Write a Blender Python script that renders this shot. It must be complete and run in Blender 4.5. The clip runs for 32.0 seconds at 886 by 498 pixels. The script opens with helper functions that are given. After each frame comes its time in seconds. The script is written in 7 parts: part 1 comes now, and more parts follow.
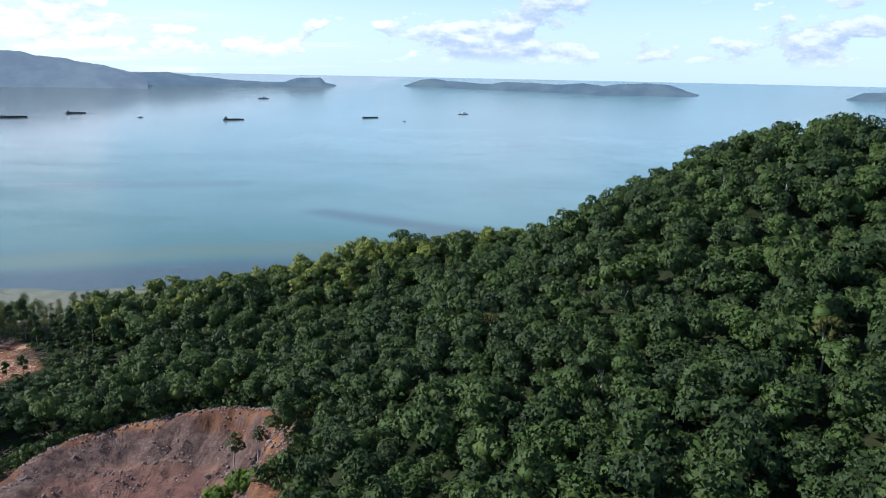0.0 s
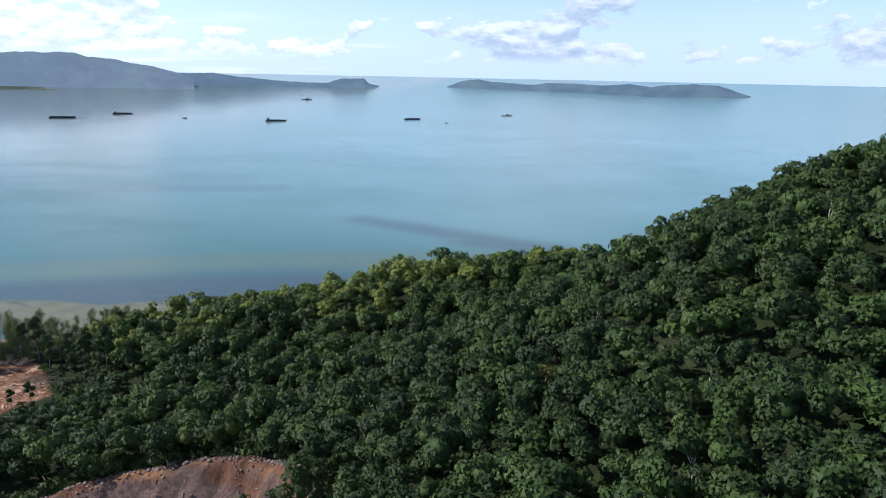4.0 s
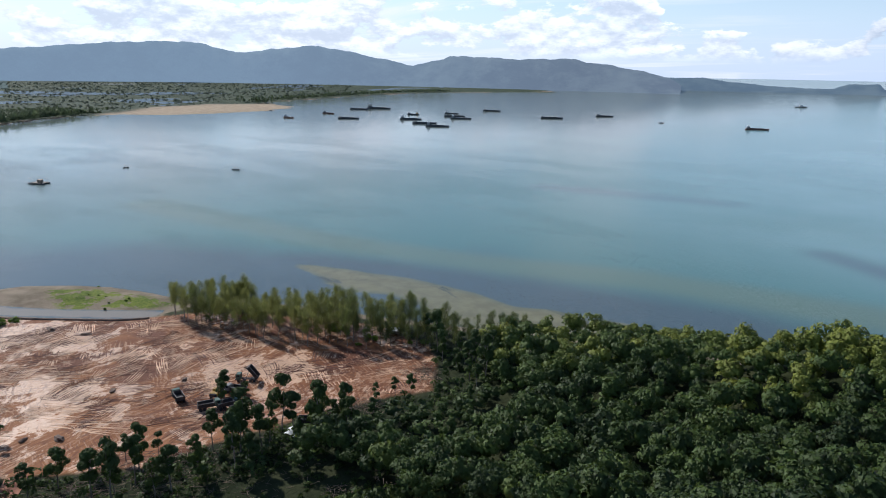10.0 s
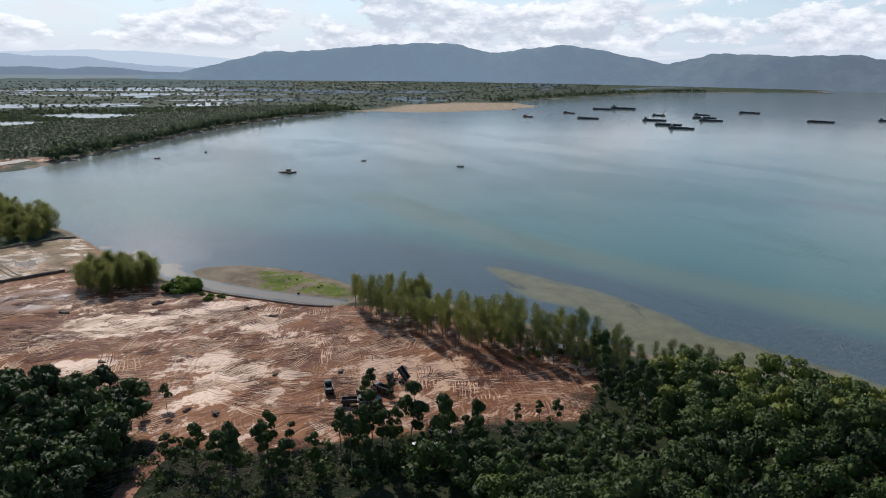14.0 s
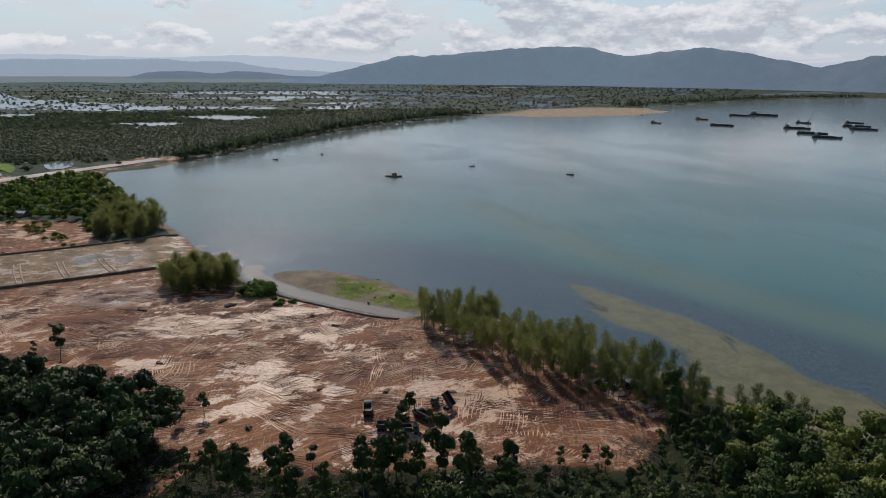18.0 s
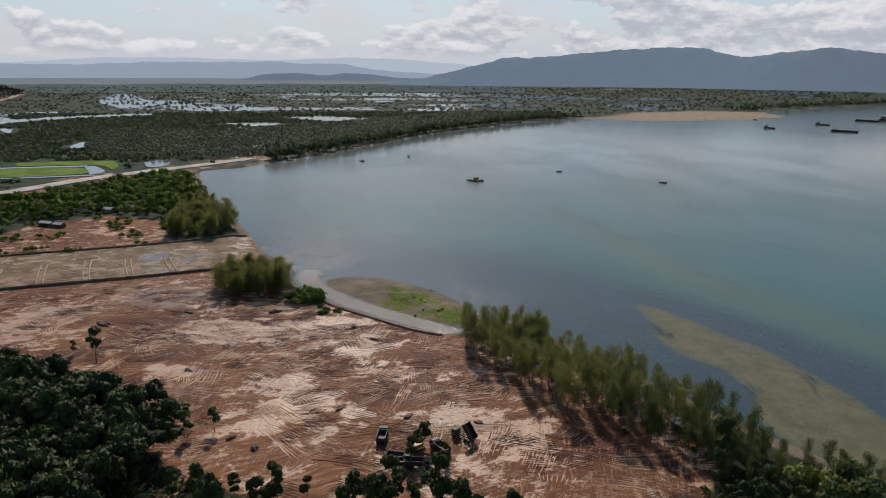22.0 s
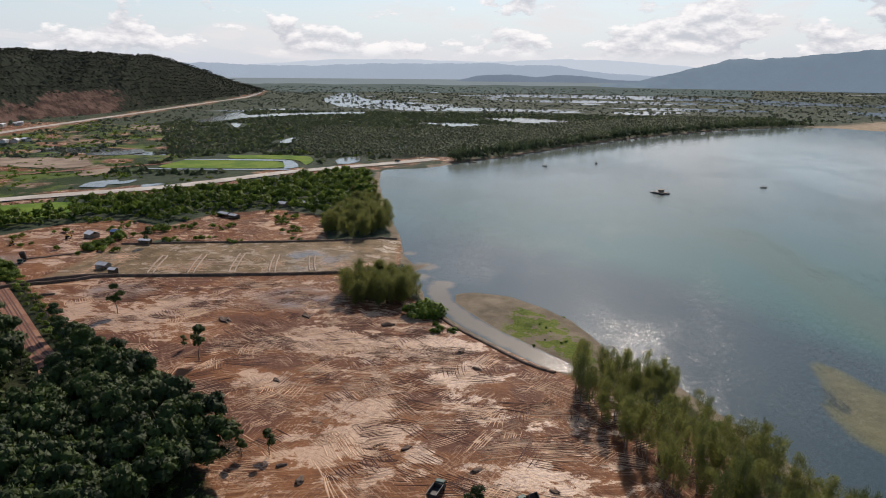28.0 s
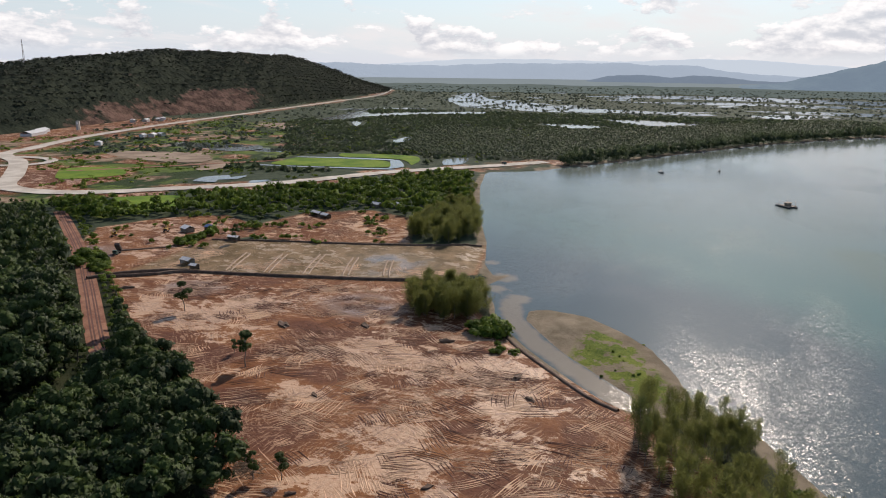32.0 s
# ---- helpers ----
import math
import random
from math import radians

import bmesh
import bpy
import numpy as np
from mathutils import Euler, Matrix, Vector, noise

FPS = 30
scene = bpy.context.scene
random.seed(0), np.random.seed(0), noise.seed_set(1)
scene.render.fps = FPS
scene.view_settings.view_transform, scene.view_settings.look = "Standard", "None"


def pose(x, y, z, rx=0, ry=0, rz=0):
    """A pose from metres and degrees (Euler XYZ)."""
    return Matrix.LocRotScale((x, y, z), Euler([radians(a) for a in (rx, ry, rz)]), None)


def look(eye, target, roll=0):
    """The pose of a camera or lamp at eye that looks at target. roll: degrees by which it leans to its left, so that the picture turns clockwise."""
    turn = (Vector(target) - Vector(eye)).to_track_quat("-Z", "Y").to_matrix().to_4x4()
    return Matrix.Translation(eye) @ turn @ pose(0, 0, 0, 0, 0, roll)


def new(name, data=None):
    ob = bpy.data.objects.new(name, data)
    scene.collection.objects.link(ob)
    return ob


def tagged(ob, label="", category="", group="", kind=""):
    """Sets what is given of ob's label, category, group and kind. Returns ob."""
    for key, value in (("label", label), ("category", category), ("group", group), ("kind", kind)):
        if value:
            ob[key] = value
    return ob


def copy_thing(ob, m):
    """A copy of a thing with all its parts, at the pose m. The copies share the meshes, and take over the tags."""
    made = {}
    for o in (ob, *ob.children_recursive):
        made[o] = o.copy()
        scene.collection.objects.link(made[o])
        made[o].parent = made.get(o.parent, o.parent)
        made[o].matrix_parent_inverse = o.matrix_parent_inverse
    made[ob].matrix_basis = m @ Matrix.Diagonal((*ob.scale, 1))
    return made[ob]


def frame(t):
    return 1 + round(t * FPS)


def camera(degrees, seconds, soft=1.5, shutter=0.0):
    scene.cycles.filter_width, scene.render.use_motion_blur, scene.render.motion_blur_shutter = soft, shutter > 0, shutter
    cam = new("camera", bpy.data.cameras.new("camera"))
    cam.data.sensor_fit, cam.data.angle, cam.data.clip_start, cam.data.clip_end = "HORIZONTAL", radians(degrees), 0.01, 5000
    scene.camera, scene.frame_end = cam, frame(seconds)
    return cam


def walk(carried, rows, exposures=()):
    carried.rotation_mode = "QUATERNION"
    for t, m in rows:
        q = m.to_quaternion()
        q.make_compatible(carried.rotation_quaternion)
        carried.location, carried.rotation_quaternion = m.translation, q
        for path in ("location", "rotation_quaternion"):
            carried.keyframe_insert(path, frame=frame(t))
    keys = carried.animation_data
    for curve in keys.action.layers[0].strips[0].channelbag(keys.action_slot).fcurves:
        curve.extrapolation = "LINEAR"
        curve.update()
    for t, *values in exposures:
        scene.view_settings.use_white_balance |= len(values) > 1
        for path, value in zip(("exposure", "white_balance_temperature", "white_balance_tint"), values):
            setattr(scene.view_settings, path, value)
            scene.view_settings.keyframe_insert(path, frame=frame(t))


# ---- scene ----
cam = camera(63.8, 32.0, 1.0)
METRES, EYE, TILT, LEAN, TURN = 235.1, 103.5, 0.54, -1.22, 0.0
ROWS = [
    (0.0, 0.0, 0.0, 0.0, -0.02, -14.39, 0.08),
    (0.5, -0.0006, 0.0145, -0.0, 0.08, -14.38, 0.08),
    (1.0, -0.0012, 0.0291, -0.0, 0.18, -14.35, 0.08),
    (1.5, -0.002, 0.0436, 0.0, 0.28, -14.34, 0.08),
    (2.0, -0.0027, 0.0581, 0.0002, 0.99, -14.33, 0.08),
    (2.5, -0.0037, 0.0725, 0.0006, 2.1, -14.35, 0.04),
    (4.5, -0.0064, 0.1294, 0.0011, 4.56, -14.31, 0.14),
    (5.0, -0.0074, 0.1435, 0.0011, 6.59, -14.29, 0.11),
    (5.5, -0.0079, 0.1575, 0.001, 8.27, -14.23, 0.13),
    (6.0, -0.009, 0.1711, 0.0015, 10.9, -14.2, 0.1),
    (6.5, -0.0091, 0.1849, 0.0011, 14.42, -14.09, 0.08),
    (7.0, -0.0077, 0.1996, 0.0008, 17.74, -14.01, 0.2),
    (7.5, -0.0045, 0.2148, 0.0007, 20.57, -13.97, 0.32),
    (8.0, -0.0011, 0.2303, -0.0001, 23.0, -13.92, 0.39),
    (8.5, 0.0018, 0.2444, -0.0004, 26.65, -13.86, 0.37),
    (9.0, 0.007, 0.2598, -0.0025, 31.58, -13.75, 0.34),
    (9.5, 0.0123, 0.2752, -0.0031, 36.2, -13.79, 0.35),
    (10.0, 0.0173, 0.2906, -0.0037, 40.6, -13.79, 0.32),
    (10.5, 0.0221, 0.3073, -0.0044, 44.86, -13.78, 0.34),
    (11.0, 0.0262, 0.3227, -0.0055, 48.82, -13.74, 0.3),
    (11.5, 0.0295, 0.3388, -0.006, 52.72, -13.72, 0.29),
    (12.0, 0.0332, 0.3566, -0.0065, 55.86, -13.72, 0.32),
    (12.5, 0.0346, 0.3729, -0.007, 56.96, -13.74, 0.37),
    (13.0, 0.0359, 0.3887, -0.0072, 58.22, -13.73, 0.45),
    (13.5, 0.0359, 0.4042, -0.0078, 59.24, -13.71, 0.47),
    (14.0, 0.0353, 0.4195, -0.0076, 60.37, -13.68, 0.52),
    (14.5, 0.0342, 0.4349, -0.0077, 61.99, -13.65, 0.53),
    (15.0, 0.0323, 0.4501, -0.008, 63.62, -13.61, 0.51),
    (15.5, 0.0299, 0.4655, -0.0081, 65.15, -13.57, 0.54),
    (17.5, 0.0165, 0.526, -0.0071, 69.99, -13.33, 0.51),
    (18.0, 0.0114, 0.5408, -0.0073, 70.85, -13.28, 0.51),
    (18.5, 0.006, 0.5557, -0.0075, 71.7, -13.22, 0.51),
    (19.0, 0.0002, 0.5702, -0.0078, 72.35, -13.19, 0.51),
    (19.5, -0.0061, 0.5843, -0.008, 73.11, -13.16, 0.5),
    (20.0, -0.0125, 0.5985, -0.0082, 74.3, -13.13, 0.51),
    (20.5, -0.0189, 0.6127, -0.008, 75.45, -13.13, 0.51),
    (21.0, -0.026, 0.6265, -0.0081, 76.57, -13.11, 0.48),
    (21.5, -0.0333, 0.6403, -0.0079, 77.74, -13.08, 0.47),
    (22.0, -0.0407, 0.6538, -0.0079, 79.35, -13.06, 0.43),
    (22.5, -0.0484, 0.6674, -0.0077, 81.13, -13.05, 0.35),
    (23.0, -0.0565, 0.681, -0.0077, 82.72, -13.07, 0.31),
    (23.5, -0.0648, 0.6944, -0.0076, 84.09, -13.07, 0.31),
    (24.0, -0.0735, 0.7073, -0.0074, 85.47, -13.06, 0.24),
    (24.5, -0.0824, 0.7203, -0.0075, 86.87, -13.03, 0.21),
    (26.5, -0.1249, 0.7695, -0.0077, 91.78, -12.93, 0.05),
    (27.0, -0.1359, 0.7813, -0.0074, 93.32, -12.91, -0.0),
    (27.5, -0.1473, 0.7929, -0.007, 94.87, -12.9, -0.06),
    (28.0, -0.1591, 0.8043, -0.0068, 96.42, -12.88, -0.11),
    (28.5, -0.1712, 0.8157, -0.0066, 97.87, -12.89, -0.16),
    (29.0, -0.1837, 0.8267, -0.0064, 99.14, -12.89, -0.19),
    (29.5, -0.1966, 0.8371, -0.0062, 100.53, -12.9, -0.24),
    (30.0, -0.2095, 0.8475, -0.006, 102.0, -12.92, -0.28),
    (30.5, -0.2229, 0.8574, -0.0059, 103.37, -12.92, -0.33),
    (31.0, -0.2366, 0.8671, -0.0058, 104.64, -12.93, -0.37),
    (31.5, -0.2506, 0.8765, -0.0057, 105.74, -12.94, -0.41),
    (32.0, -0.2646, 0.8854, -0.0055, 106.74, -12.93, -0.44),
]
EXPOSURES = [(0.0, 0.60, 5750, 12), (7.0, 0.38, 5850, 13), (13.0, 0.10, 6350, 14), (20.0, -0.43, 6650, 15), (27.0, -0.11, 6950, 17), (32.0, 0.04, 7050, 17)]
walk(cam, [(t, pose(0, 0, EYE, TILT, LEAN, TURN) @ pose(METRES * x, METRES * y, METRES * z, 90 + pitch, roll, yaw)) for t, x, y, z, yaw, pitch, roll in ROWS], EXPOSURES)

# light: a hazy morning sun over the bay, with scattered clouds in the sky
SUN_AZ, SUN_EL = 85.0, 38.0            # degrees to the left of the first view, and above the horizon
sun_dir = Vector((-math.sin(radians(SUN_AZ)) * math.cos(radians(SUN_EL)), math.cos(radians(SUN_AZ)) * math.cos(radians(SUN_EL)), math.sin(radians(SUN_EL))))


# ---- nodes ----
class Nodes:
    """Short ways to write a node tree."""

    def __init__(self, tree):
        self.tree = tree
        tree.nodes.clear()

    def put(self, kind, links=()):
        n = self.tree.nodes.new(kind)
        for key, value in dict(links).items():
            self.join(value, n.inputs[key])
        return n

    def join(self, value, socket):
        if isinstance(value, bpy.types.NodeSocket):
            self.tree.links.new(value, socket)
        elif socket.type == "RGBA" and not hasattr(value, "__len__"):
            socket.default_value = (value, value, value, 1)
        elif socket.type == "RGBA":
            socket.default_value = (*value[:3], 1)
        else:
            socket.default_value = value

    def math(self, op, a, b=0.0, c=0.0, clamp=False):
        n = self.tree.nodes.new("ShaderNodeMath")
        n.operation, n.use_clamp = op, clamp
        for k, v in enumerate((a, b, c)):
            self.join(v, n.inputs[k])
        return n.outputs[0]

    def vec(self, op, a, b=(0, 0, 0), scale=1.0):
        n = self.tree.nodes.new("ShaderNodeVectorMath")
        n.operation = op
        self.join(a, n.inputs[0]), self.join(b, n.inputs[1])
        if op == "SCALE":
            self.join(scale, n.inputs[3])
        return n.outputs[0]

    def ramp(self, value, lo, hi, a=0.0, b=1.0):
        n = self.tree.nodes.new("ShaderNodeMapRange")
        n.interpolation_type = "SMOOTHSTEP"
        for k, v in enumerate((value, lo, hi, a, b)):
            self.join(v, n.inputs[k])
        return n.outputs[0]

    def noise(self, at, scale, detail=4.0, rough=0.55, warp=0.0):
        n = self.put("ShaderNodeTexNoise", {"Vector": at, "Scale": scale, "Detail": detail, "Roughness": rough, "Distortion": warp})
        return n.outputs[0]

    def mix(self, fac, a, b):
        n = self.tree.nodes.new("ShaderNodeMix")
        n.data_type = "RGBA"
        self.join(fac, n.inputs[0]), self.join(a, n.inputs[6]), self.join(b, n.inputs[7])
        return n.outputs[2]

    def attr(self, name):
        n = self.tree.nodes.new("ShaderNodeAttribute")
        n.attribute_name = name
        return n

    def split(self, vector):
        return self.put("ShaderNodeSeparateXYZ", {0: vector}).outputs

    def bump(self, height, strength, distance, normal=None):
        n = self.put("ShaderNodeBump", {"Height": height, "Strength": strength, "Distance": distance})
        if normal is not None:
            self.join(normal, n.inputs["Normal"])
        return n.outputs[0]


def material(name, paint):
    """paint(n, at): returns the inputs of the surface by name."""
    m = bpy.data.materials.new(name)
    m.use_nodes = True
    n = Nodes(m.node_tree)
    at = n.put("ShaderNodeNewGeometry").outputs["Position"]
    surface = n.put("ShaderNodeBsdfPrincipled", paint(n, at))
    n.put("ShaderNodeOutputMaterial", {"Surface": surface.outputs[0]})
    return m


# ---- sky ----
world = bpy.data.worlds.new("sky")
scene.world = world
world.use_nodes = True
n = Nodes(world.node_tree)
sky = n.tree.nodes.new("ShaderNodeTexSky")
sky.sky_type, sky.sun_disc = "NISHITA", False
sky.sun_elevation, sky.sun_rotation = radians(SUN_EL), radians(-SUN_AZ)
sky.air_density, sky.dust_density, sky.ozone_density, sky.altitude = 1.0, 0.15, 1.5, 50
way = n.put("ShaderNodeTexCoord").outputs["Generated"]
dx, dy, dz = n.split(way)
up = n.math("MAXIMUM", dz, 0.0)
flat = n.put("ShaderNodeCombineXYZ", {0: n.math("DIVIDE", dx, n.math("ADD", up, 0.07)), 1: n.math("DIVIDE", dy, n.math("ADD", up, 0.07))}).outputs[0]
# thin high sheets of cloud, denser towards the sun
toward = n.math("ADD", n.math("MULTIPLY", dx, sun_dir.x), n.math("MULTIPLY", dy, sun_dir.y))
sunny = n.ramp(toward, -0.15, 0.60)
sheet = n.noise(n.vec("MULTIPLY", flat, (0.35, 0.8, 1)), 0.9, 7, 0.6, 0.4)
thin = n.ramp(n.math("ADD", sheet, n.math("MULTIPLY", sunny, 0.13)), 0.60, 0.84, 0.0, 0.80)
thin = n.math("MULTIPLY", thin, n.ramp(dz, 0.30, 0.10, 0.25, 1.0))
# heaped clouds in a band above the horizon
turn = n.math("ARCTAN2", dx, dy)
band = n.put("ShaderNodeCombineXYZ", {0: n.math("MULTIPLY", turn, 10.0), 1: n.math("MULTIPLY", dz, 21.0), 2: 3.7}).outputs[0]
heap = n.noise(band, 1.25, 12, 0.60, 0.1)
heap_low = n.noise(n.vec("ADD", band, (0.0, 0.20, 0.0)), 1.25, 12, 0.60, 0.1)
stand = n.noise(n.put("ShaderNodeCombineXYZ", {0: n.math("MULTIPLY", turn, 3.0), 1: n.math("MULTIPLY", dz, 6.0), 2: 1.3}).outputs[0], 1.0, 2)
here = n.math("MULTIPLY", n.ramp(dz, 0.010, 0.030), n.ramp(dz, 0.45, 0.12))
groups = 0.0
for bearing, wide, amount in ((-5.0, 8.0, 0.24), (-27.0, 4.0, 0.25), (29.0, 5.0, 0.22), (50.0, 6.0, 0.12), (63.0, 5.0, 0.13), (77.0, 3.5, 0.15)):
    off = n.math("DIVIDE", n.math("ADD", turn, radians(bearing)), radians(wide))
    groups = n.math("ADD", groups, n.math("MULTIPLY", n.math("EXPONENT", n.math("MULTIPLY", n.math("MULTIPLY", off, off), -1.0)), amount))
cut = n.math("SUBTRACT", n.math("SUBTRACT", n.math("SUBTRACT", 0.63, groups), n.math("MULTIPLY", sunny, 0.10)), n.math("ADD", n.math("MULTIPLY", n.math("SUBTRACT", stand, 0.48), 0.40), n.ramp(dz, 0.085, 0.035, -0.04, 0.05)))
puff = n.math("MULTIPLY", n.ramp(heap, cut, n.math("ADD", cut, 0.055)), here)
shade = n.ramp(n.math("SUBTRACT", heap, heap_low), -0.12, 0.15)      # bright tops, grey undersides
puff_colour = n.mix(shade, n.mix(sunny, (0.44, 0.54, 0.68), (0.50, 0.56, 0.64)), (0.93, 0.97, 1.0))
haze = n.ramp(dz, 0.16, -0.01, 0.0, 0.85)
air = n.put("ShaderNodeBackground", {"Color": sky.outputs[0], "Strength": 0.105})
veil = n.put("ShaderNodeBackground", {"Color": n.mix(sunny, (0.45, 0.59, 0.85), (0.53, 0.66, 0.85)), "Strength": 1.0})
white = n.put("ShaderNodeBackground", {"Color": (0.88, 0.92, 0.97), "Strength": n.ramp(sunny, 0.0, 1.0, 0.74, 0.90)})
heaped = n.put("ShaderNodeBackground", {"Color": puff_colour, "Strength": n.ramp(sunny, 0.0, 1.0, 0.74, 1.08)})
one = n.put("ShaderNodeMixShader", {0: haze, 1: air.outputs[0], 2: veil.outputs[0]})
two = n.put("ShaderNodeMixShader", {0: thin, 1: one.outputs[0], 2: white.outputs[0]})
three = n.put("ShaderNodeMixShader", {0: n.math("MULTIPLY", puff, 0.85), 1: two.outputs[0], 2: heaped.outputs[0]})
n.put("ShaderNodeOutputWorld", {"Surface": three.outputs[0]})

sun = new("sun", bpy.data.lights.new("sun", "SUN"))
sun.data.energy, sun.data.angle, sun.data.color = 3.6, radians(0.6), (1.0, 0.94, 0.84)
sun.matrix_world = look(sun_dir * 300, (0, 0, 0))


# ---- materials ----
def plain(name, colour, rough=0.6, vary=0.25, scale=1.5, metal=0.0, bump=0.2):
    """A worn surface of one colour."""
    def paint(n, at):
        a = n.noise(at, scale, 5)
        b = n.noise(at, scale * 7, 3)
        tone = n.math("ADD", n.math("MULTIPLY", a, 0.7), n.math("MULTIPLY", b, 0.3))
        dark = [c * (1 - vary) for c in colour]
        light = [min(1, c * (1 + vary)) for c in colour]
        return {"Base Color": n.mix(n.ramp(tone, 0.3, 0.7), dark, light), "Roughness": n.ramp(b, 0.3, 0.7, rough - 0.1, min(1, rough + 0.1)),
                "Metallic": metal, "Normal": n.bump(b, bump, 0.05)}
    return material(name, paint)


def leaves(name, dark, light, scale=0.06, warm=(0.16, 0.17, 0.03), soft=0.8, through_leaf=0.25, fine=2.2, holes=0.44, deep=0.46):
    """Foliage that varies from leaf to leaf, tree to tree and stand to stand; part of the light comes through it."""
    m = bpy.data.materials.new(name)
    m.use_nodes = True
    n = Nodes(m.node_tree)
    geo = n.put("ShaderNodeNewGeometry")
    leaf, at = geo.outputs["Random Per Island"], geo.outputs["Position"]
    tint = n.attr("tint").outputs["Fac"]
    own = n.put("ShaderNodeObjectInfo").outputs["Random"]
    stand = n.noise(at, scale, 3)
    tone = n.math("ADD", n.math("MULTIPLY", leaf, 0.30), n.math("ADD", n.math("MULTIPLY", tint, 0.75), n.math("MULTIPLY", n.math("ADD", stand, n.math("MULTIPLY", own, 0.25)), 0.5)))
    colour = n.mix(n.ramp(tone, 0.25, 1.25), dark, light)
    colour = n.mix(n.ramp(tint, 0.70, 1.0, 0.0, 0.75), colour, warm)
    spray = n.noise(at, fine, 3, 0.65)
    colour = n.mix(n.ramp(spray, 0.36, 0.62), n.mix(deep, colour, (0.006, 0.011, 0.004)), colour)
    outward = n.tree.nodes.new("ShaderNodeVectorTransform")
    outward.vector_type, outward.convert_from, outward.convert_to = "NORMAL", "OBJECT", "WORLD"
    n.join(n.attr("out").outputs["Vector"], outward.inputs[0])
    facing = n.vec("NORMALIZE", n.vec("ADD", n.vec("SCALE", outward.outputs[0], scale=soft), n.vec("SCALE", geo.outputs["Normal"], scale=1 - soft * 0.78)))
    surface = n.put("ShaderNodeBsdfPrincipled", {"Base Color": colour, "Roughness": 0.6, "Specular IOR Level": 0.2, "Normal": facing})
    glow = n.put("ShaderNodeBsdfTranslucent", {"Color": n.mix(0.35, colour, light), "Normal": facing})
    both = n.put("ShaderNodeMixShader", {0: through_leaf, 1: surface.outputs[0], 2: glow.outputs[0]})
    gap = n.put("ShaderNodeBsdfTransparent")
    torn = n.math("GREATER_THAN", n.noise(n.vec("ADD", at, (31.0, 7.0, 0.0)), fine * 0.8, 2, 0.6), holes)
    ragged = n.put("ShaderNodeMixShader", {0: torn, 1: gap.outputs[0], 2: both.outputs[0]})
    n.put("ShaderNodeOutputMaterial", {"Surface": ragged.outputs[0]})
    return m


M_LEAF = leaves("forest_leaves", (0.028, 0.048, 0.017), (0.084, 0.132, 0.027), warm=(0.260, 0.290, 0.050), soft=0.72, through_leaf=0.24, fine=3.6, holes=0.38, deep=0.12)
M_LEAF_CLEAR = leaves("edge_leaves", (0.026, 0.050, 0.013), (0.105, 0.155, 0.034), soft=0.72, through_leaf=0.34, fine=3.6, holes=0.38, deep=0.16)
M_NEEDLE = leaves("casuarina_needles", (0.150, 0.172, 0.050), (0.275, 0.285, 0.085), 0.03, (0.33, 0.30, 0.08), 0.40, 0.60, 1.6, 0.10, 0.06)
# the same needles darkened, shade painted in for the forest end of the row
M_NEEDLE_SHADED = leaves("shaded_casuarina_needles", (0.075, 0.100, 0.036), (0.150, 0.178, 0.056), 0.03, (0.18, 0.18, 0.06), 0.40, 0.50, 1.6, 0.10, 0.06)
# the three plain foliages are paled and greyed: distance haze in the leaf colour
M_PALM = leaves("hazed_palm_leaves", (0.090, 0.130, 0.068), (0.165, 0.222, 0.108), 0.06, (0.15, 0.19, 0.08), 0.8, 0.58, 0.6, 0.22, 0.3)
M_MANGROVE = leaves("hazed_mangrove_leaves", (0.105, 0.145, 0.075), (0.175, 0.230, 0.112), 0.012, (0.15, 0.19, 0.08), 0.8, 0.58, 0.35, 0.20, 0.3)
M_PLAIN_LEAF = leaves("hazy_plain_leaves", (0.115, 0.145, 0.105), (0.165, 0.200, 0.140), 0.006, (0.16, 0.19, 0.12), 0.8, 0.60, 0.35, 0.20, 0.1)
M_SCRUB = leaves("scrub_leaves", (0.070, 0.135, 0.020), (0.290, 0.400, 0.060), 0.03, (0.20, 0.25, 0.04), 0.8, 0.55, 1.2, 0.30, 0.3)
M_HILL_LEAF = leaves("hill_leaves", (0.029, 0.038, 0.026), (0.049, 0.061, 0.038), 0.012, (0.10, 0.11, 0.05), 0.8, 0.40, 0.3, 0.20, 0.35)
M_BARK = plain("bark", (0.20, 0.17, 0.14), 0.85, 0.4, 2.0, bump=0.6)
M_WOOD = plain("dead_wood", (0.24, 0.19, 0.14), 0.8, 0.4, 2.0)
M_ROCK = plain("rock", (0.21, 0.155, 0.130), 0.85, 0.4, 0.5, bump=0.8)
M_TYRE = plain("rubber", (0.025, 0.025, 0.025), 0.8)
M_STEEL = plain("dark_steel", (0.045, 0.045, 0.05), 0.5, 0.4, 2.0, 0.6)
M_GLASS = plain("dark_glass", (0.02, 0.03, 0.035), 0.08, 0.1)
M_WHITE = plain("white_paint", (0.72, 0.72, 0.70), 0.5, 0.12)
M_TIN = plain("grey_tin_roof", (0.58, 0.58, 0.57), 0.5, 0.2, 1.0, 0.0)
M_BLUE = plain("blue_sheet", (0.10, 0.18, 0.34), 0.5)
M_YELLOW = plain("machine_yellow", (0.36, 0.21, 0.03), 0.5, 0.3)
M_GREEN_CAB = plain("green_cab_paint", (0.05, 0.11, 0.085), 0.65, 0.2)
M_PALE_CAB = plain("pale_cab_paint", (0.17, 0.17, 0.16), 0.65, 0.2)
M_BED = plain("muddy_black_steel", (0.05, 0.045, 0.042), 0.65, 0.4, 1.0)
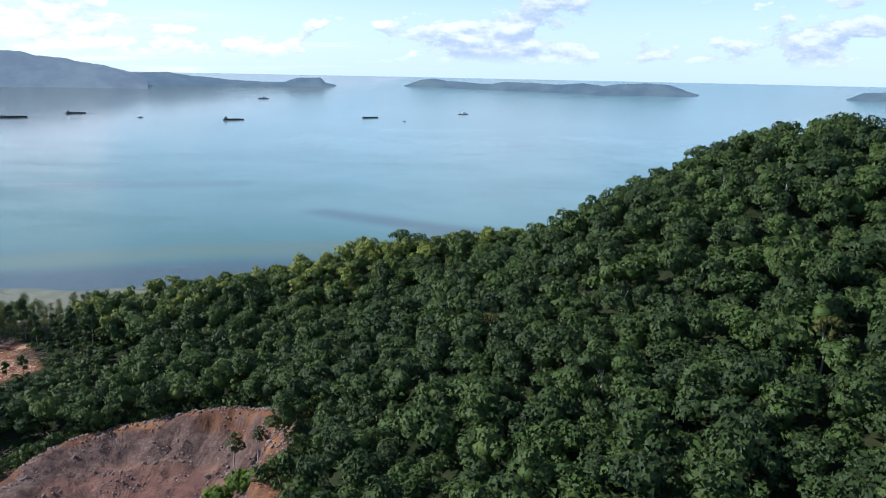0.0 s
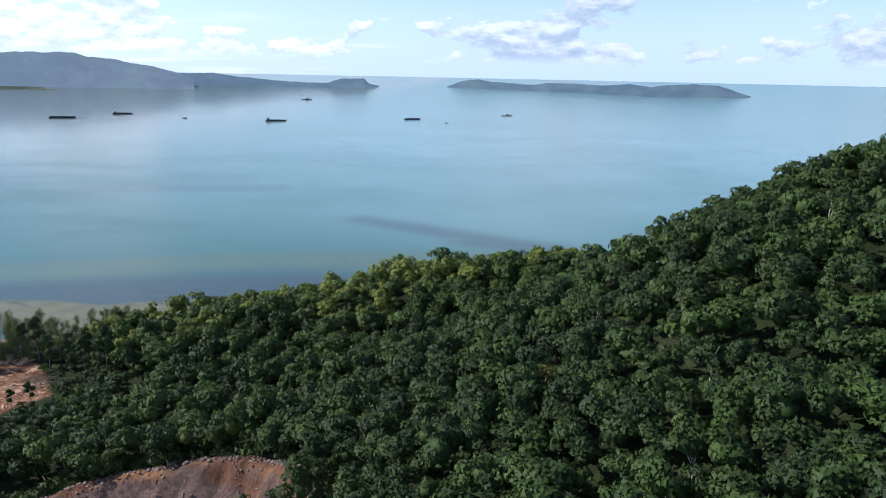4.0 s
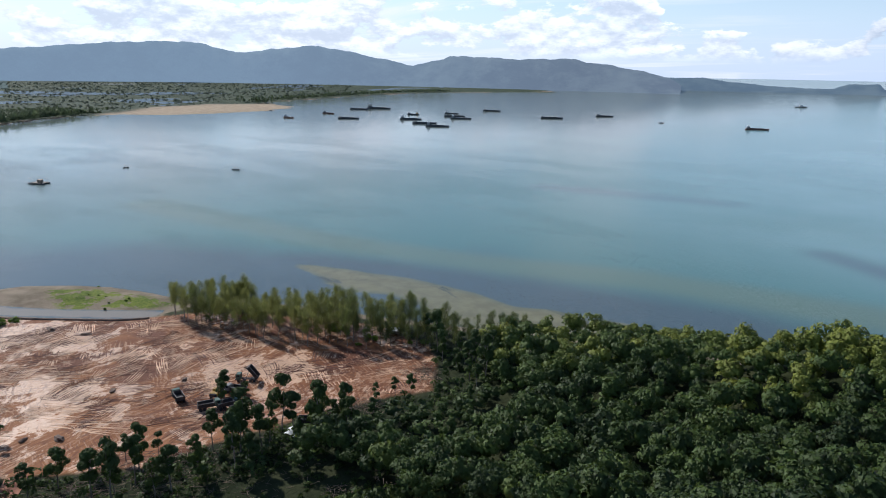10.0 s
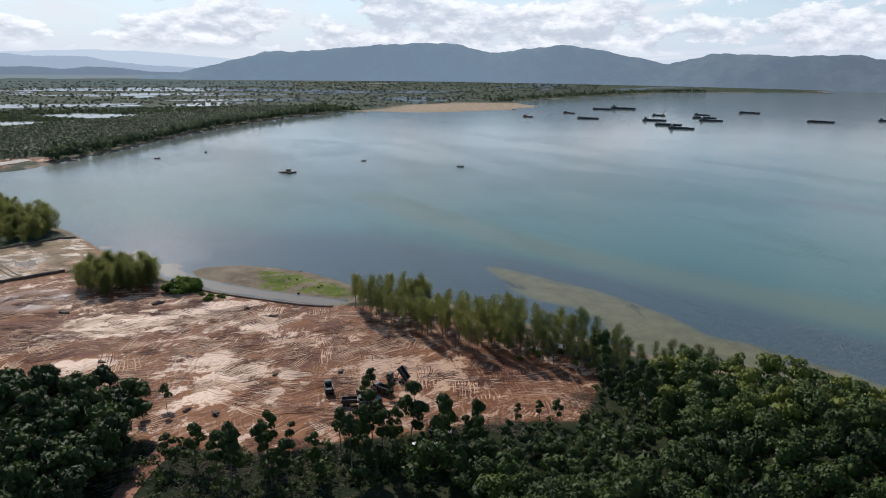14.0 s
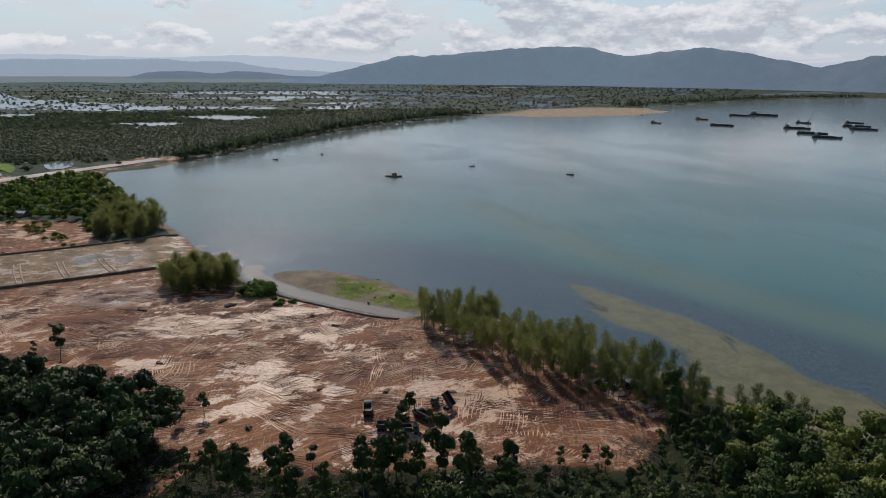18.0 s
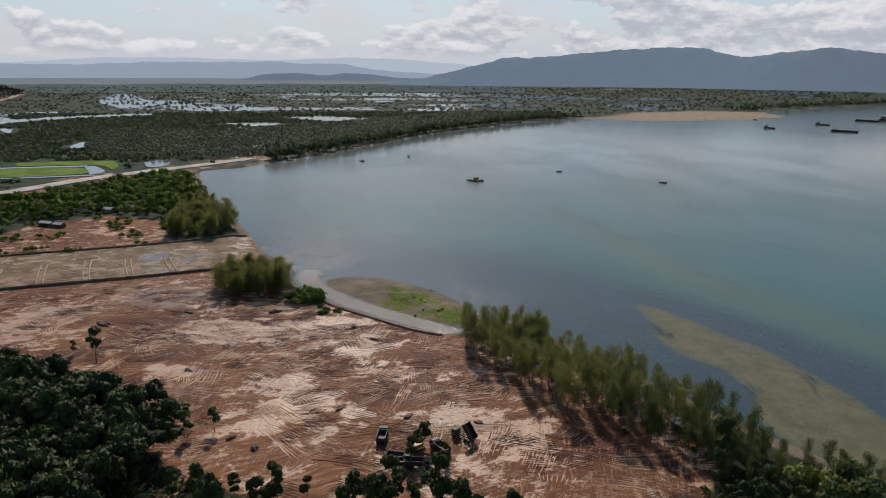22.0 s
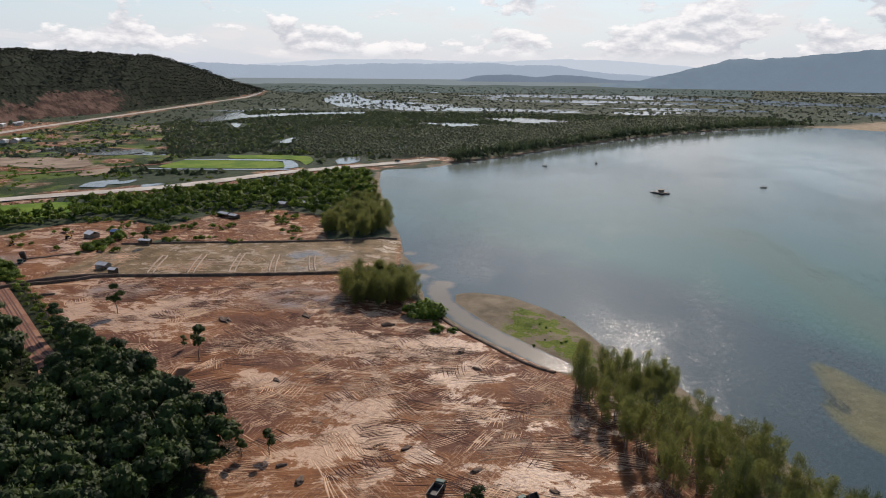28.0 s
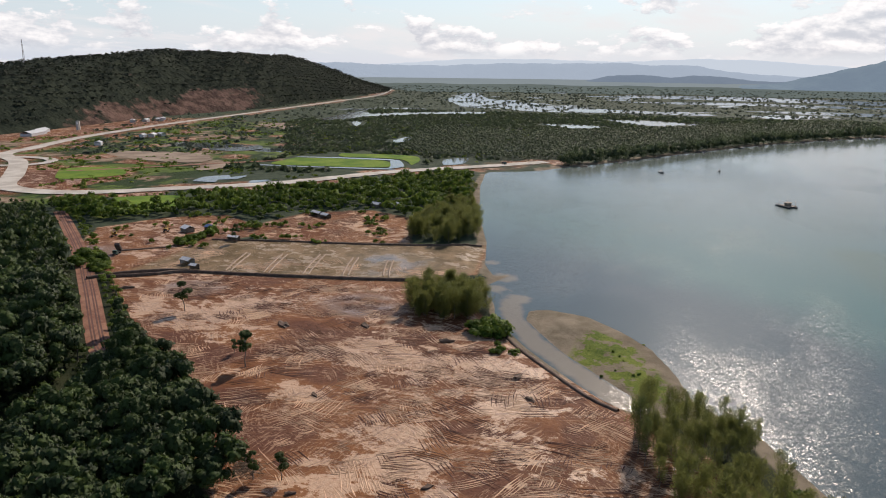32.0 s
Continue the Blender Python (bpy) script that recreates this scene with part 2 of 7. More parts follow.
M_HULL = plain("dark_ship_hull", (0.055, 0.065, 0.075), 0.6, 0.3, 0.3)
M_RUST = plain("rusty_hull", (0.16, 0.08, 0.06), 0.7, 0.4, 0.3)
M_DECK = plain("ship_deck", (0.20, 0.20, 0.19), 0.7, 0.3, 0.3)
M_CONC = plain("pale_concrete", (0.52, 0.49, 0.44), 0.85, 0.15, 0.6)
M_BANK = plain("dark_earth_bank", (0.135, 0.090, 0.062), 0.95, 0.4, 0.4, bump=0.8)
M_DEAD = plain("dry_twigs", (0.20, 0.15, 0.105), 0.9, 0.35, 0.6)


def paint_ground(n, at):
    a, b, c = n.attr("zone_a"), n.attr("zone_b"), n.attr("zone_c")
    dirt, grass, sand = n.split(a.outputs["Vector"])
    wet, scrub, quarry = n.split(b.outputs["Vector"])
    pale, orange, mud = n.split(c.outputs["Vector"])
    big, mid, fine = n.noise(at, 0.012, 5), n.noise(at, 0.08, 6, 0.6), n.noise(at, 0.9, 5, 0.65)

    def edge(mask, width=0.35):
        return n.ramp(n.math("ADD", mask, n.math("MULTIPLY", n.math("SUBTRACT", mid, 0.5), 0.9)), 0.5 - width, 0.5 + width * 0.4)

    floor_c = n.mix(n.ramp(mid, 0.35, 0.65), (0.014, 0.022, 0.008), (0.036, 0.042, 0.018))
    scrub_c = n.mix(n.ramp(mid, 0.35, 0.62), (0.036, 0.052, 0.031), (0.062, 0.082, 0.047))
    scrub_c = n.mix(n.ramp(n.noise(at, 0.010, 6, 0.6), 0.54, 0.62, 0.0, 0.6), scrub_c, (0.070, 0.088, 0.046))
    patch_a, patch_b = n.noise(at, 0.016, 6, 0.62), n.noise(n.vec("ADD", at, (500, 90, 0)), 0.011, 6, 0.6)
    field_c = n.mix(n.ramp(patch_a, 0.47, 0.56), (0.030, 0.052, 0.016), (0.105, 0.150, 0.030))
    field_c = n.mix(n.ramp(patch_b, 0.52, 0.58), field_c, n.mix(n.ramp(mid, 0.4, 0.6), (0.17, 0.11, 0.07), (0.33, 0.245, 0.165)))
    grass_c = n.mix(n.ramp(n.math("ADD", n.math("MULTIPLY", mid, 0.5), n.math("MULTIPLY", fine, 0.5)), 0.35, 0.62), (0.060, 0.098, 0.014), (0.170, 0.200, 0.036))
    # churned laterite: red-brown with pale sandy smears and tracks
    swirl = n.vec("ADD", at, n.vec("SCALE", n.vec("SUBTRACT", n.put("ShaderNodeTexNoise", {"Vector": at, "Scale": 0.022, "Detail": 2.0}).outputs[1], (0.5, 0.5, 0.5)), scale=22.0))
    tracks, ruts = [], []
    for angle, size in ((25, 1.5), (80, 1.2), (135, 1.7)):
        turned = n.put("ShaderNodeVectorRotate", {"Vector": swirl, "Angle": radians(angle)}).outputs[0]
        lined = n.noise(n.vec("MULTIPLY", turned, (0.055, 1.0, 1.0)), 0.85 * size, 4, 0.6)
        patch = n.ramp(n.noise(n.vec("ADD", at, (angle * 3.0, 0, 0)), 0.028, 4, 0.6), 0.47, 0.54)
        tracks.append(n.math("MULTIPLY", n.ramp(lined, 0.55, 0.59), patch))
        ruts.append(n.math("MULTIPLY", n.ramp(lined, 0.45, 0.41), patch))
    track = n.math("MAXIMUM", n.math("MAXIMUM", tracks[0], tracks[1]), tracks[2])
    rut = n.math("MAXIMUM", n.math("MAXIMUM", ruts[0], ruts[1]), ruts[2])
    lot, meadow, bar = n.split(n.attr("zone_d").outputs["Vector"])
    wet_red = n.split(n.attr("zone_e").outputs["Vector"])[0]
    # pale dried crust with torn edges, on damp red-brown earth
    crust = n.noise(n.vec("MULTIPLY", swirl, (1.0, 0.6, 1.0)), 0.14, 9, 0.76)
    broad = n.noise(n.vec("ADD", at, (40.0, 11.0, 0.0)), 0.024, 5, 0.6)
    dry = n.math("ADD", n.math("ADD", n.math("MULTIPLY", crust, 0.78), n.math("MULTIPLY", broad, 0.22)), n.math("SUBTRACT", n.math("MULTIPLY", pale, 0.12), n.math("MULTIPLY", wet_red, 0.13)))
    smear = n.ramp(dry, 0.533, 0.545)
    skin = n.ramp(dry, 0.49, 0.56, 0.0, 0.45)
    dirt_c = n.mix(n.ramp(n.math("ADD", n.math("MULTIPLY", big, 0.6), n.math("MULTIPLY", mid, 0.4)), 0.38, 0.62), (0.136, 0.044, 0.016), (0.262, 0.106, 0.039))
    dirt_c = n.mix(skin, dirt_c, (0.34, 0.180, 0.090))
    dirt_c = n.mix(n.math("MULTIPLY", orange, n.ramp(mid, 0.3, 0.7, 0.3, 0.9)), dirt_c, (0.34, 0.155, 0.070))
    damp = n.noise(n.vec("ADD", at, (77.0, 40.0, 0.0)), 0.021, 6, 0.62, 0.6)
    dirt_c = n.mix(n.ramp(damp, 0.52, 0.57, 0.0, 0.6), dirt_c, (0.100, 0.036, 0.020))
    dirt_c = n.mix(n.ramp(n.math("ADD", wet_red, n.math("MULTIPLY", n.math("SUBTRACT", mid, 0.5), 1.2)), 0.35, 0.75, 0.0, 0.8), dirt_c, n.mix(n.ramp(fine, 0.35, 0.65), (0.085, 0.028, 0.016), (0.140, 0.054, 0.030)))
    dirt_c = n.mix(n.math("MULTIPLY", smear, 0.94), dirt_c, n.mix(n.ramp(fine, 0.3, 0.7), (0.50, 0.300, 0.178), (0.67, 0.445, 0.285)))
    dirt_c = n.mix(n.math("MULTIPLY", track, n.math("MULTIPLY_ADD", smear, -0.50, 0.62)), dirt_c, (0.46, 0.285, 0.180))
    dirt_c = n.mix(n.math("MULTIPLY", rut, 0.55), dirt_c, (0.105, 0.042, 0.025))
    dirt_c = n.mix(n.math("MULTIPLY", n.ramp(mud, 0.2, 0.7), n.ramp(n.noise(at, 0.05, 6, 0.6), 0.36, 0.52, 0.2, 0.9)), dirt_c, (0.26, 0.180, 0.140))
    dirt_c = n.mix(n.ramp(fine, 0.45, 0.75, 0.0, 0.30), dirt_c, (0.12, 0.055, 0.036))
    lot_c = n.mix(n.ramp(mid, 0.38, 0.6), (0.125, 0.098, 0.044), (0.260, 0.190, 0.104))
    dirt_c = n.mix(n.math("MULTIPLY", lot, 0.75), dirt_c, n.mix(n.math("MULTIPLY", smear, 0.5), lot_c, (0.42, 0.32, 0.21)))
    sand_c = n.mix(n.ramp(mid, 0.3, 0.7), (0.150, 0.120, 0.078), (0.270, 0.220, 0.155))
    sand_c = n.mix(bar, sand_c, n.mix(n.ramp(mid, 0.35, 0.65), (0.32, 0.245, 0.160), (0.44, 0.345, 0.230)))
    quarry_c = n.mix(n.ramp(mid, 0.38, 0.62), (0.120, 0.066, 0.046), (0.255, 0.152, 0.108))
    quarry_c = n.mix(n.ramp(big, 0.48, 0.58, 0.0, 0.7), quarry_c, (0.235, 0.105, 0.050))
    quarry_c = n.mix(n.ramp(quarry, 0.97, 0.70, 0.0, 0.5), quarry_c, (0.24, 0.115, 0.060))
    # an orange upper bench, grey-mauve cut faces and a dusty pink ramp
    dark_red, ring, swing = n.split(n.attr("zone_e").outputs["Vector"])
    reach = n.math("ADD", ring, n.math("MULTIPLY", n.math("SUBTRACT", n.noise(at, 0.10, 5, 0.6), 0.5), 14.0))
    quarry_c = n.mix(n.math("MULTIPLY", n.ramp(reach, 31.0, 34.0), 0.8), quarry_c, n.mix(n.ramp(mid, 0.4, 0.6), (0.20, 0.090, 0.042), (0.34, 0.165, 0.075)))
    quarry_c = n.mix(n.math("MULTIPLY", n.math("MULTIPLY", n.ramp(reach, 22.0, 25.0), n.ramp(reach, 34.0, 31.0)), 0.85), quarry_c, n.mix(n.ramp(fine, 0.4, 0.6), (0.110, 0.072, 0.058), (0.200, 0.140, 0.114)))
    quarry_c = n.mix(n.ramp(reach, 24.0, 20.0, 0.0, 0.7), quarry_c, (0.235, 0.124, 0.094))
    crag = n.noise(at, 0.22, 9, 0.7)
    flute = n.noise(n.put("ShaderNodeCombineXYZ", {0: swing, 1: n.math("MULTIPLY", ring, 0.08), 2: 0.0}).outputs[0], 0.9, 5, 0.6)
    quarry_c = n.mix(n.math("MULTIPLY", n.ramp(flute, 0.54, 0.42, 0.0, 0.5), n.math("MULTIPLY", n.ramp(reach, 26.0, 29.0), n.ramp(n.noise(at, 0.06, 3), 0.45, 0.58))), quarry_c, (0.060, 0.036, 0.032))
    quarry_c = n.mix(n.ramp(crag, 0.42, 0.60, 0.5, 0.0), quarry_c, (0.070, 0.040, 0.035))
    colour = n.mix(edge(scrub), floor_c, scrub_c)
    colour = n.mix(edge(meadow), colour, field_c)
    colour = n.mix(edge(sand), colour, sand_c)
    colour = n.mix(edge(n.math("MULTIPLY", grass, n.ramp(n.noise(at, 0.13, 6, 0.65), 0.42, 0.54, 0.15, 1.0))), colour, grass_c)
    colour = n.mix(edge(dirt), colour, dirt_c)
    colour = n.mix(edge(quarry), colour, quarry_c)
    # standing water among the plantations
    pond = n.math("MULTIPLY", n.ramp(wet, 0.3, 0.7), n.ramp(n.noise(n.vec("MULTIPLY", at, (1.0, 0.6, 1)), 0.0055, 7, 0.6), 0.572, 0.584))
    puddle = n.math("MULTIPLY", n.math("MULTIPLY", dirt, n.ramp(mud, 0.3, 0.9)), n.ramp(n.noise(at, 0.05, 5), 0.53, 0.57))
    water = n.math("MAXIMUM", pond, n.math("MULTIPLY", puddle, 0.7))
    colour = n.mix(pond, colour, (0.10, 0.11, 0.105))
    rough = n.math("SUBTRACT", 0.9, n.math("MULTIPLY", water, 0.82))
    rough = n.math("SUBTRACT", rough, n.math("MULTIPLY", dirt, n.math("MULTIPLY_ADD", smear, 0.30, 0.17)))
    height = n.math("ADD", n.math("MULTIPLY", n.math("ADD", mid, n.math("MULTIPLY", fine, 0.35)), 1.0), n.math("ADD", n.math("MULTIPLY", track, -0.25), n.math("MULTIPLY", quarry, n.math("MULTIPLY_ADD", crag, 3.5, n.math("MULTIPLY", flute, 1.0)))))
    return {"Base Color": colour, "Roughness": rough, "Specular IOR Level": n.math("MAXIMUM", n.math("MULTIPLY_ADD", water, 0.42, 0.10), n.math("MULTIPLY", dirt, n.math("MULTIPLY_ADD", smear, 0.12, 0.12))), "Normal": n.bump(height, n.math("SUBTRACT", 0.55, n.math("MULTIPLY", water, 0.55)), 0.9)}


M_GROUND = material("ground", paint_ground)


def paint_sea(n, at):
    shelf, streak, deep = n.split(n.attr("zone_a").outputs["Vector"])
    murk_sheen, sandy, clear = n.split(n.attr("zone_b").outputs["Vector"])
    wide, mid = n.noise(at, 0.0035, 5, 0.6), n.noise(n.vec("MULTIPLY", at, (0.7, 1.2, 1.0)), 0.021, 6, 0.58, 0.5)
    fine = n.noise(at, 0.11, 5, 0.6)
    base = n.mix(n.ramp(n.noise(at, 0.0012, 4), 0.35, 0.65), (0.056, 0.148, 0.134), (0.080, 0.180, 0.160))
    base = n.mix(n.math("MULTIPLY", clear, n.ramp(wide, 0.30, 0.65, 0.6, 1.0)), base, (0.205, 0.340, 0.345))
    # murky water, with pale cloud reflection painted into the same grey
    base = n.mix(n.math("MULTIPLY", murk_sheen, 0.9), base, (0.165, 0.176, 0.152))
    stir = n.math("MULTIPLY", n.math("SUBTRACT", wide, 0.5), 0.9)
    base = n.mix(n.math("MULTIPLY", n.ramp(n.math("ADD", streak, stir), 0.15, 1.0), 0.75), base, (0.115, 0.165, 0.118))
    base = n.mix(n.ramp(n.math("ADD", deep, stir), 0.05, 0.80, 0.0, 0.70), base, (0.060, 0.066, 0.086))
    # the sandbank under shallow water, broken by weed
    edge = n.math("ADD", shelf, n.math("ADD", n.math("MULTIPLY", n.math("SUBTRACT", mid, 0.5), 2.2), n.math("MULTIPLY", n.math("SUBTRACT", n.noise(at, 0.0105, 4, 0.55, 0.4), 0.5), 1.0)))
    bank = n.ramp(edge, -0.12, 0.30)
    sand = n.mix(n.ramp(fine, 0.35, 0.65), (0.140, 0.128, 0.056), (0.188, 0.170, 0.078))
    sand = n.mix(n.ramp(edge, 0.9, 0.1, 0.0, 0.55), sand, (0.105, 0.125, 0.075))
    weed = n.noise(n.vec("MULTIPLY", n.vec("ADD", at, (60.0, 15.0, 0.0)), (0.75, 1.3, 1.0)), 0.034, 6, 0.60, 0.7)
    sand = n.mix(n.ramp(weed, 0.55, 0.64, 0.0, 0.7), sand, (0.030, 0.042, 0.036))
    base = n.mix(n.math("MULTIPLY", bank, 0.93), base, sand)
    base = n.mix(n.ramp(n.math("ADD", sandy, n.math("MULTIPLY", n.math("SUBTRACT", fine, 0.5), 0.8)), 0.35, 0.75, 0.0, 0.75), base, (0.26, 0.210, 0.145))
    # small waves, each facing its own way, rougher where the wind strokes the water
    x, y, z = n.split(at)
    out = n.math("SQRT", n.math("ADD", n.math("POWER", x, 2.0), n.math("POWER", y, 2.0)))
    calm = n.ramp(out, 400.0, 1300.0, 1.0, 0.12)
    gust = n.ramp(n.noise(n.vec("MULTIPLY", at, (0.55, 1.2, 1.0)), 0.0095, 6, 0.62), 0.40, 0.62, 0.20, 1.0)
    cell = n.put("ShaderNodeTexVoronoi", {"Vector": n.vec("MULTIPLY", at, (1.0, 1.0, 0.0)), "Scale": 4.4})
    cell_b = n.put("ShaderNodeTexVoronoi", {"Vector": n.vec("MULTIPLY", at, (1.0, 1.0, 0.0)), "Scale": 0.9})
    tilt = n.vec("ADD", n.vec("SUBTRACT", cell.outputs["Color"], (0.5, 0.5, 0.5)), n.vec("SCALE", n.vec("SUBTRACT", cell_b.outputs["Color"], (0.5, 0.5, 0.5)), scale=0.3))
    tilt = n.vec("SCALE", n.vec("MULTIPLY", tilt, (1.0, 1.0, 0.0)), scale=n.math("MULTIPLY", n.math("MULTIPLY", gust, calm), 0.28))
    facing = n.vec("NORMALIZE", n.vec("ADD", tilt, (0.0, 0.0, 1.0)))
    return {"Base Color": base, "Roughness": n.math("SUBTRACT", n.ramp(calm, 1.0, 0.12, 0.23, 0.20), n.math("MULTIPLY", n.math("MULTIPLY", murk_sheen, n.ramp(calm, 0.9, 0.3)), 0.10)), "IOR": 1.33, "Specular IOR Level": n.ramp(calm, 1.0, 0.12, 0.22, 0.58), "Normal": facing}


M_SEA = material("sea_water", paint_sea)


def hazed_land(name, dark, light, glow, sunward=None):
    """Wooded hills and plain kilometres off; the haze of the air between is emitted by the surface."""
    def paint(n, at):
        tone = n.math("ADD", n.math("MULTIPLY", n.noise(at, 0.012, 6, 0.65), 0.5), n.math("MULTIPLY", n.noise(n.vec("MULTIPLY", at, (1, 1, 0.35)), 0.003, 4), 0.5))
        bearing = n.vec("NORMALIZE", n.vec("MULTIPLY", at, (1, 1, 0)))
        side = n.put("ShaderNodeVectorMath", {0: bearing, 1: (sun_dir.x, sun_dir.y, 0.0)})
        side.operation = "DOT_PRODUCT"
        haze_glow = n.mix(n.ramp(side.outputs["Value"], 0.42, 0.74), glow, sunward or glow)
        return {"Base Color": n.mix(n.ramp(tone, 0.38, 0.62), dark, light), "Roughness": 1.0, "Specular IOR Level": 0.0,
                "Emission Color": haze_glow, "Emission Strength": 1.0, "Normal": n.bump(n.noise(at, 0.03, 5), 0.35, 10.0)}
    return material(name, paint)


# the last colours are haze given off as glow, brighter sunward
M_RANGE = hazed_land("hazed_range", (0.008, 0.014, 0.016), (0.060, 0.072, 0.060), (0.118, 0.156, 0.206), (0.162, 0.230, 0.305))
M_ISLE = hazed_land("hazed_island_woods", (0.012, 0.022, 0.022), (0.055, 0.068, 0.056), (0.085, 0.126, 0.176))
M_INLAND = hazed_land("hazed_inland_hills", (0.03, 0.045, 0.06), (0.05, 0.065, 0.08), (0.27, 0.345, 0.43), (0.33, 0.415, 0.515))
M_FAINT = hazed_land("hazed_faint_hills", (0.03, 0.045, 0.06), (0.04, 0.055, 0.07), (0.52, 0.62, 0.72))
M_KNOLL = hazed_land("hazed_knolls", (0.02, 0.03, 0.04), (0.04, 0.05, 0.055), (0.16, 0.215, 0.285))


def paint_near_hill(n, at):
    a = n.noise(at, 0.02, 6, 0.65)
    scar = n.split(n.attr("zone_a").outputs["Vector"])[0]
    wood = n.mix(n.ramp(a, 0.38, 0.62), (0.020, 0.027, 0.018), (0.034, 0.042, 0.027))
    bare = n.mix(n.ramp(n.noise(n.vec("MULTIPLY", at, (1, 1, 3)), 0.03, 6), 0.4, 0.6), (0.075, 0.046, 0.036), (0.17, 0.105, 0.080))
    cut = n.ramp(n.math("ADD", scar, n.math("MULTIPLY", n.math("SUBTRACT", a, 0.5), 3.0)), 0.45, 0.75)
    return {"Base Color": n.mix(cut, wood, bare), "Roughness": 0.95, "Specular IOR Level": 0.05, 
            "Normal": n.bump(n.noise(at, 0.06, 5), 0.8, 8.0)}


M_HILL = material("wooded_hill", paint_near_hill)


# ---- mesh helpers ----
EYE_MID = Vector((-20.0, 110.0, 103.0))
NEAR, FAR = 1600.0, 4650.0


def lay(p):
    """Draws in what lies beyond 1.6 km towards the middle of the walk, each thing along its own line of sight; the sea and the plain rise gently to the horizon."""
    q = np.asarray(p, float) - np.array(EYE_MID)
    d = np.maximum(np.hypot(q[:, 0], q[:, 1]), 1.0)
    c = EYE_MID.z / (FAR - NEAR) ** 2
    b = EYE_MID.z / d - 2 * c * NEAR
    r = np.where(d < NEAR, d, (-b + np.sqrt(np.maximum(b * b - 4 * c * (c * NEAR ** 2 - EYE_MID.z), 0))) / (2 * c))
    return q * (r / d)[:, None] + np.array(EYE_MID)


def mesh_of(name, verts, faces, mats, smooth=False, index=None):
    """A mesh from arrays; faces: an (n, 3) or (n, 4) array, or a list of such arrays."""
    me = bpy.data.meshes.new(name)
    verts = np.asarray(verts, np.float32)
    groups = faces if isinstance(faces, list) else [faces]
    groups = [np.asarray(f, np.int32) for f in groups if len(f)]
    loops = np.concatenate([f.ravel() for f in groups])
    sizes = np.concatenate([np.full(len(f), f.shape[1], np.int32) for f in groups])
    me.vertices.add(len(verts)), me.loops.add(len(loops)), me.polygons.add(len(sizes))
    me.vertices.foreach_set("co", verts.ravel())
    me.loops.foreach_set("vertex_index", loops)
    me.polygons.foreach_set("loop_start", np.concatenate([[0], np.cumsum(sizes)[:-1]]).astype(np.int32))
    if smooth:
        me.polygons.foreach_set("use_smooth", np.ones(len(sizes), bool))
    for m in mats if isinstance(mats, (list, tuple)) else [mats]:
        me.materials.append(m)
    if index is not None:
        me.polygons.foreach_set("material_index", np.asarray(index, np.int32))
    me.update(calc_edges=True)
    me.validate()
    return me


def paint_zone(me, name, values):
    """A vector for each vertex, to tell kinds of ground apart."""
    layer = me.attributes.new(name, "FLOAT_VECTOR", "POINT")
    layer.data.foreach_set("vector", np.asarray(values, np.float32).ravel())


def part(name, bm, mat, parent=None, label=""):
    """Links a bmesh (or a mesh) as one object, under a thing or under a part."""
    if isinstance(bm, bmesh.types.BMesh):
        me = bpy.data.meshes.new(name)
        bm.to_mesh(me), bm.free()
        me.materials.append(mat)
    else:
        me = bm
    ob = new(name, me)
    ob.parent = parent
    return tagged(ob, label)


def thing(name, label, category, group="", at=None):
    ob = new(name)
    ob.empty_display_size = 0.5
    if at is not None:
        ob.matrix_basis = at
    return tagged(ob, label, category, group)


def box(bm, size, at=(0, 0, 0), bevel=0.0, turn=None):
    """Adds a box of that size, its middle at the place."""
    made = bmesh.ops.create_cube(bm, size=1.0)["verts"]
    m = Matrix.Translation(at) @ (turn or Matrix()) @ Matrix.Diagonal((*size, 1))
    bmesh.ops.transform(bm, matrix=m, verts=made)
    if bevel:
        edges = {e for v in made for e in v.link_edges}
        bmesh.ops.bevel(bm, geom=list(edges), offset=bevel, segments=1, affect="EDGES", profile=0.5)
    return bm


def boxed(size, at=(0, 0, 0), bevel=0.0, turn=None):
    return box(bmesh.new(), size, at, bevel, turn)


def rod(bm, a, b, r0, r1=None, sides=6):
    """Adds a tapered rod from a to b."""
    a, b = Vector(a), Vector(b)
    made = bmesh.ops.create_cone(bm, segments=sides, radius1=r0, radius2=r0 if r1 is None else r1, depth=(b - a).length, cap_ends=True)["verts"]
    turn = (b - a).to_track_quat("Z", "Y").to_matrix().to_4x4()
    bmesh.ops.transform(bm, matrix=Matrix.Translation((a + b) / 2) @ turn, verts=made)
    return bm


def rodded(a, b, r0, r1=None, sides=6):
    return rod(bmesh.new(), a, b, r0, r1, sides)


def signed(poly, x, y):
    """How far each point lies inside (positive) or outside a closed outline."""
    x, y = np.asarray(x, float), np.asarray(y, float)
    inside, near = np.zeros(x.shape, bool), np.full(x.shape, 1e18)
    for (ax, ay), (bx, by) in zip(poly, poly[1:] + poly[:1]):
        ex, ey = bx - ax, by - ay
        k = np.clip(((x - ax) * ex + (y - ay) * ey) / (ex * ex + ey * ey + 1e-9), 0, 1)
        near = np.minimum(near, (x - ax - k * ex) ** 2 + (y - ay - k * ey) ** 2)
        cross = ((ay > y) != (by > y)) & (x < ax + ex * (y - ay) / (ey if ey else 1e-9))
        inside ^= cross
    return np.where(inside, 1, -1) * np.sqrt(near)


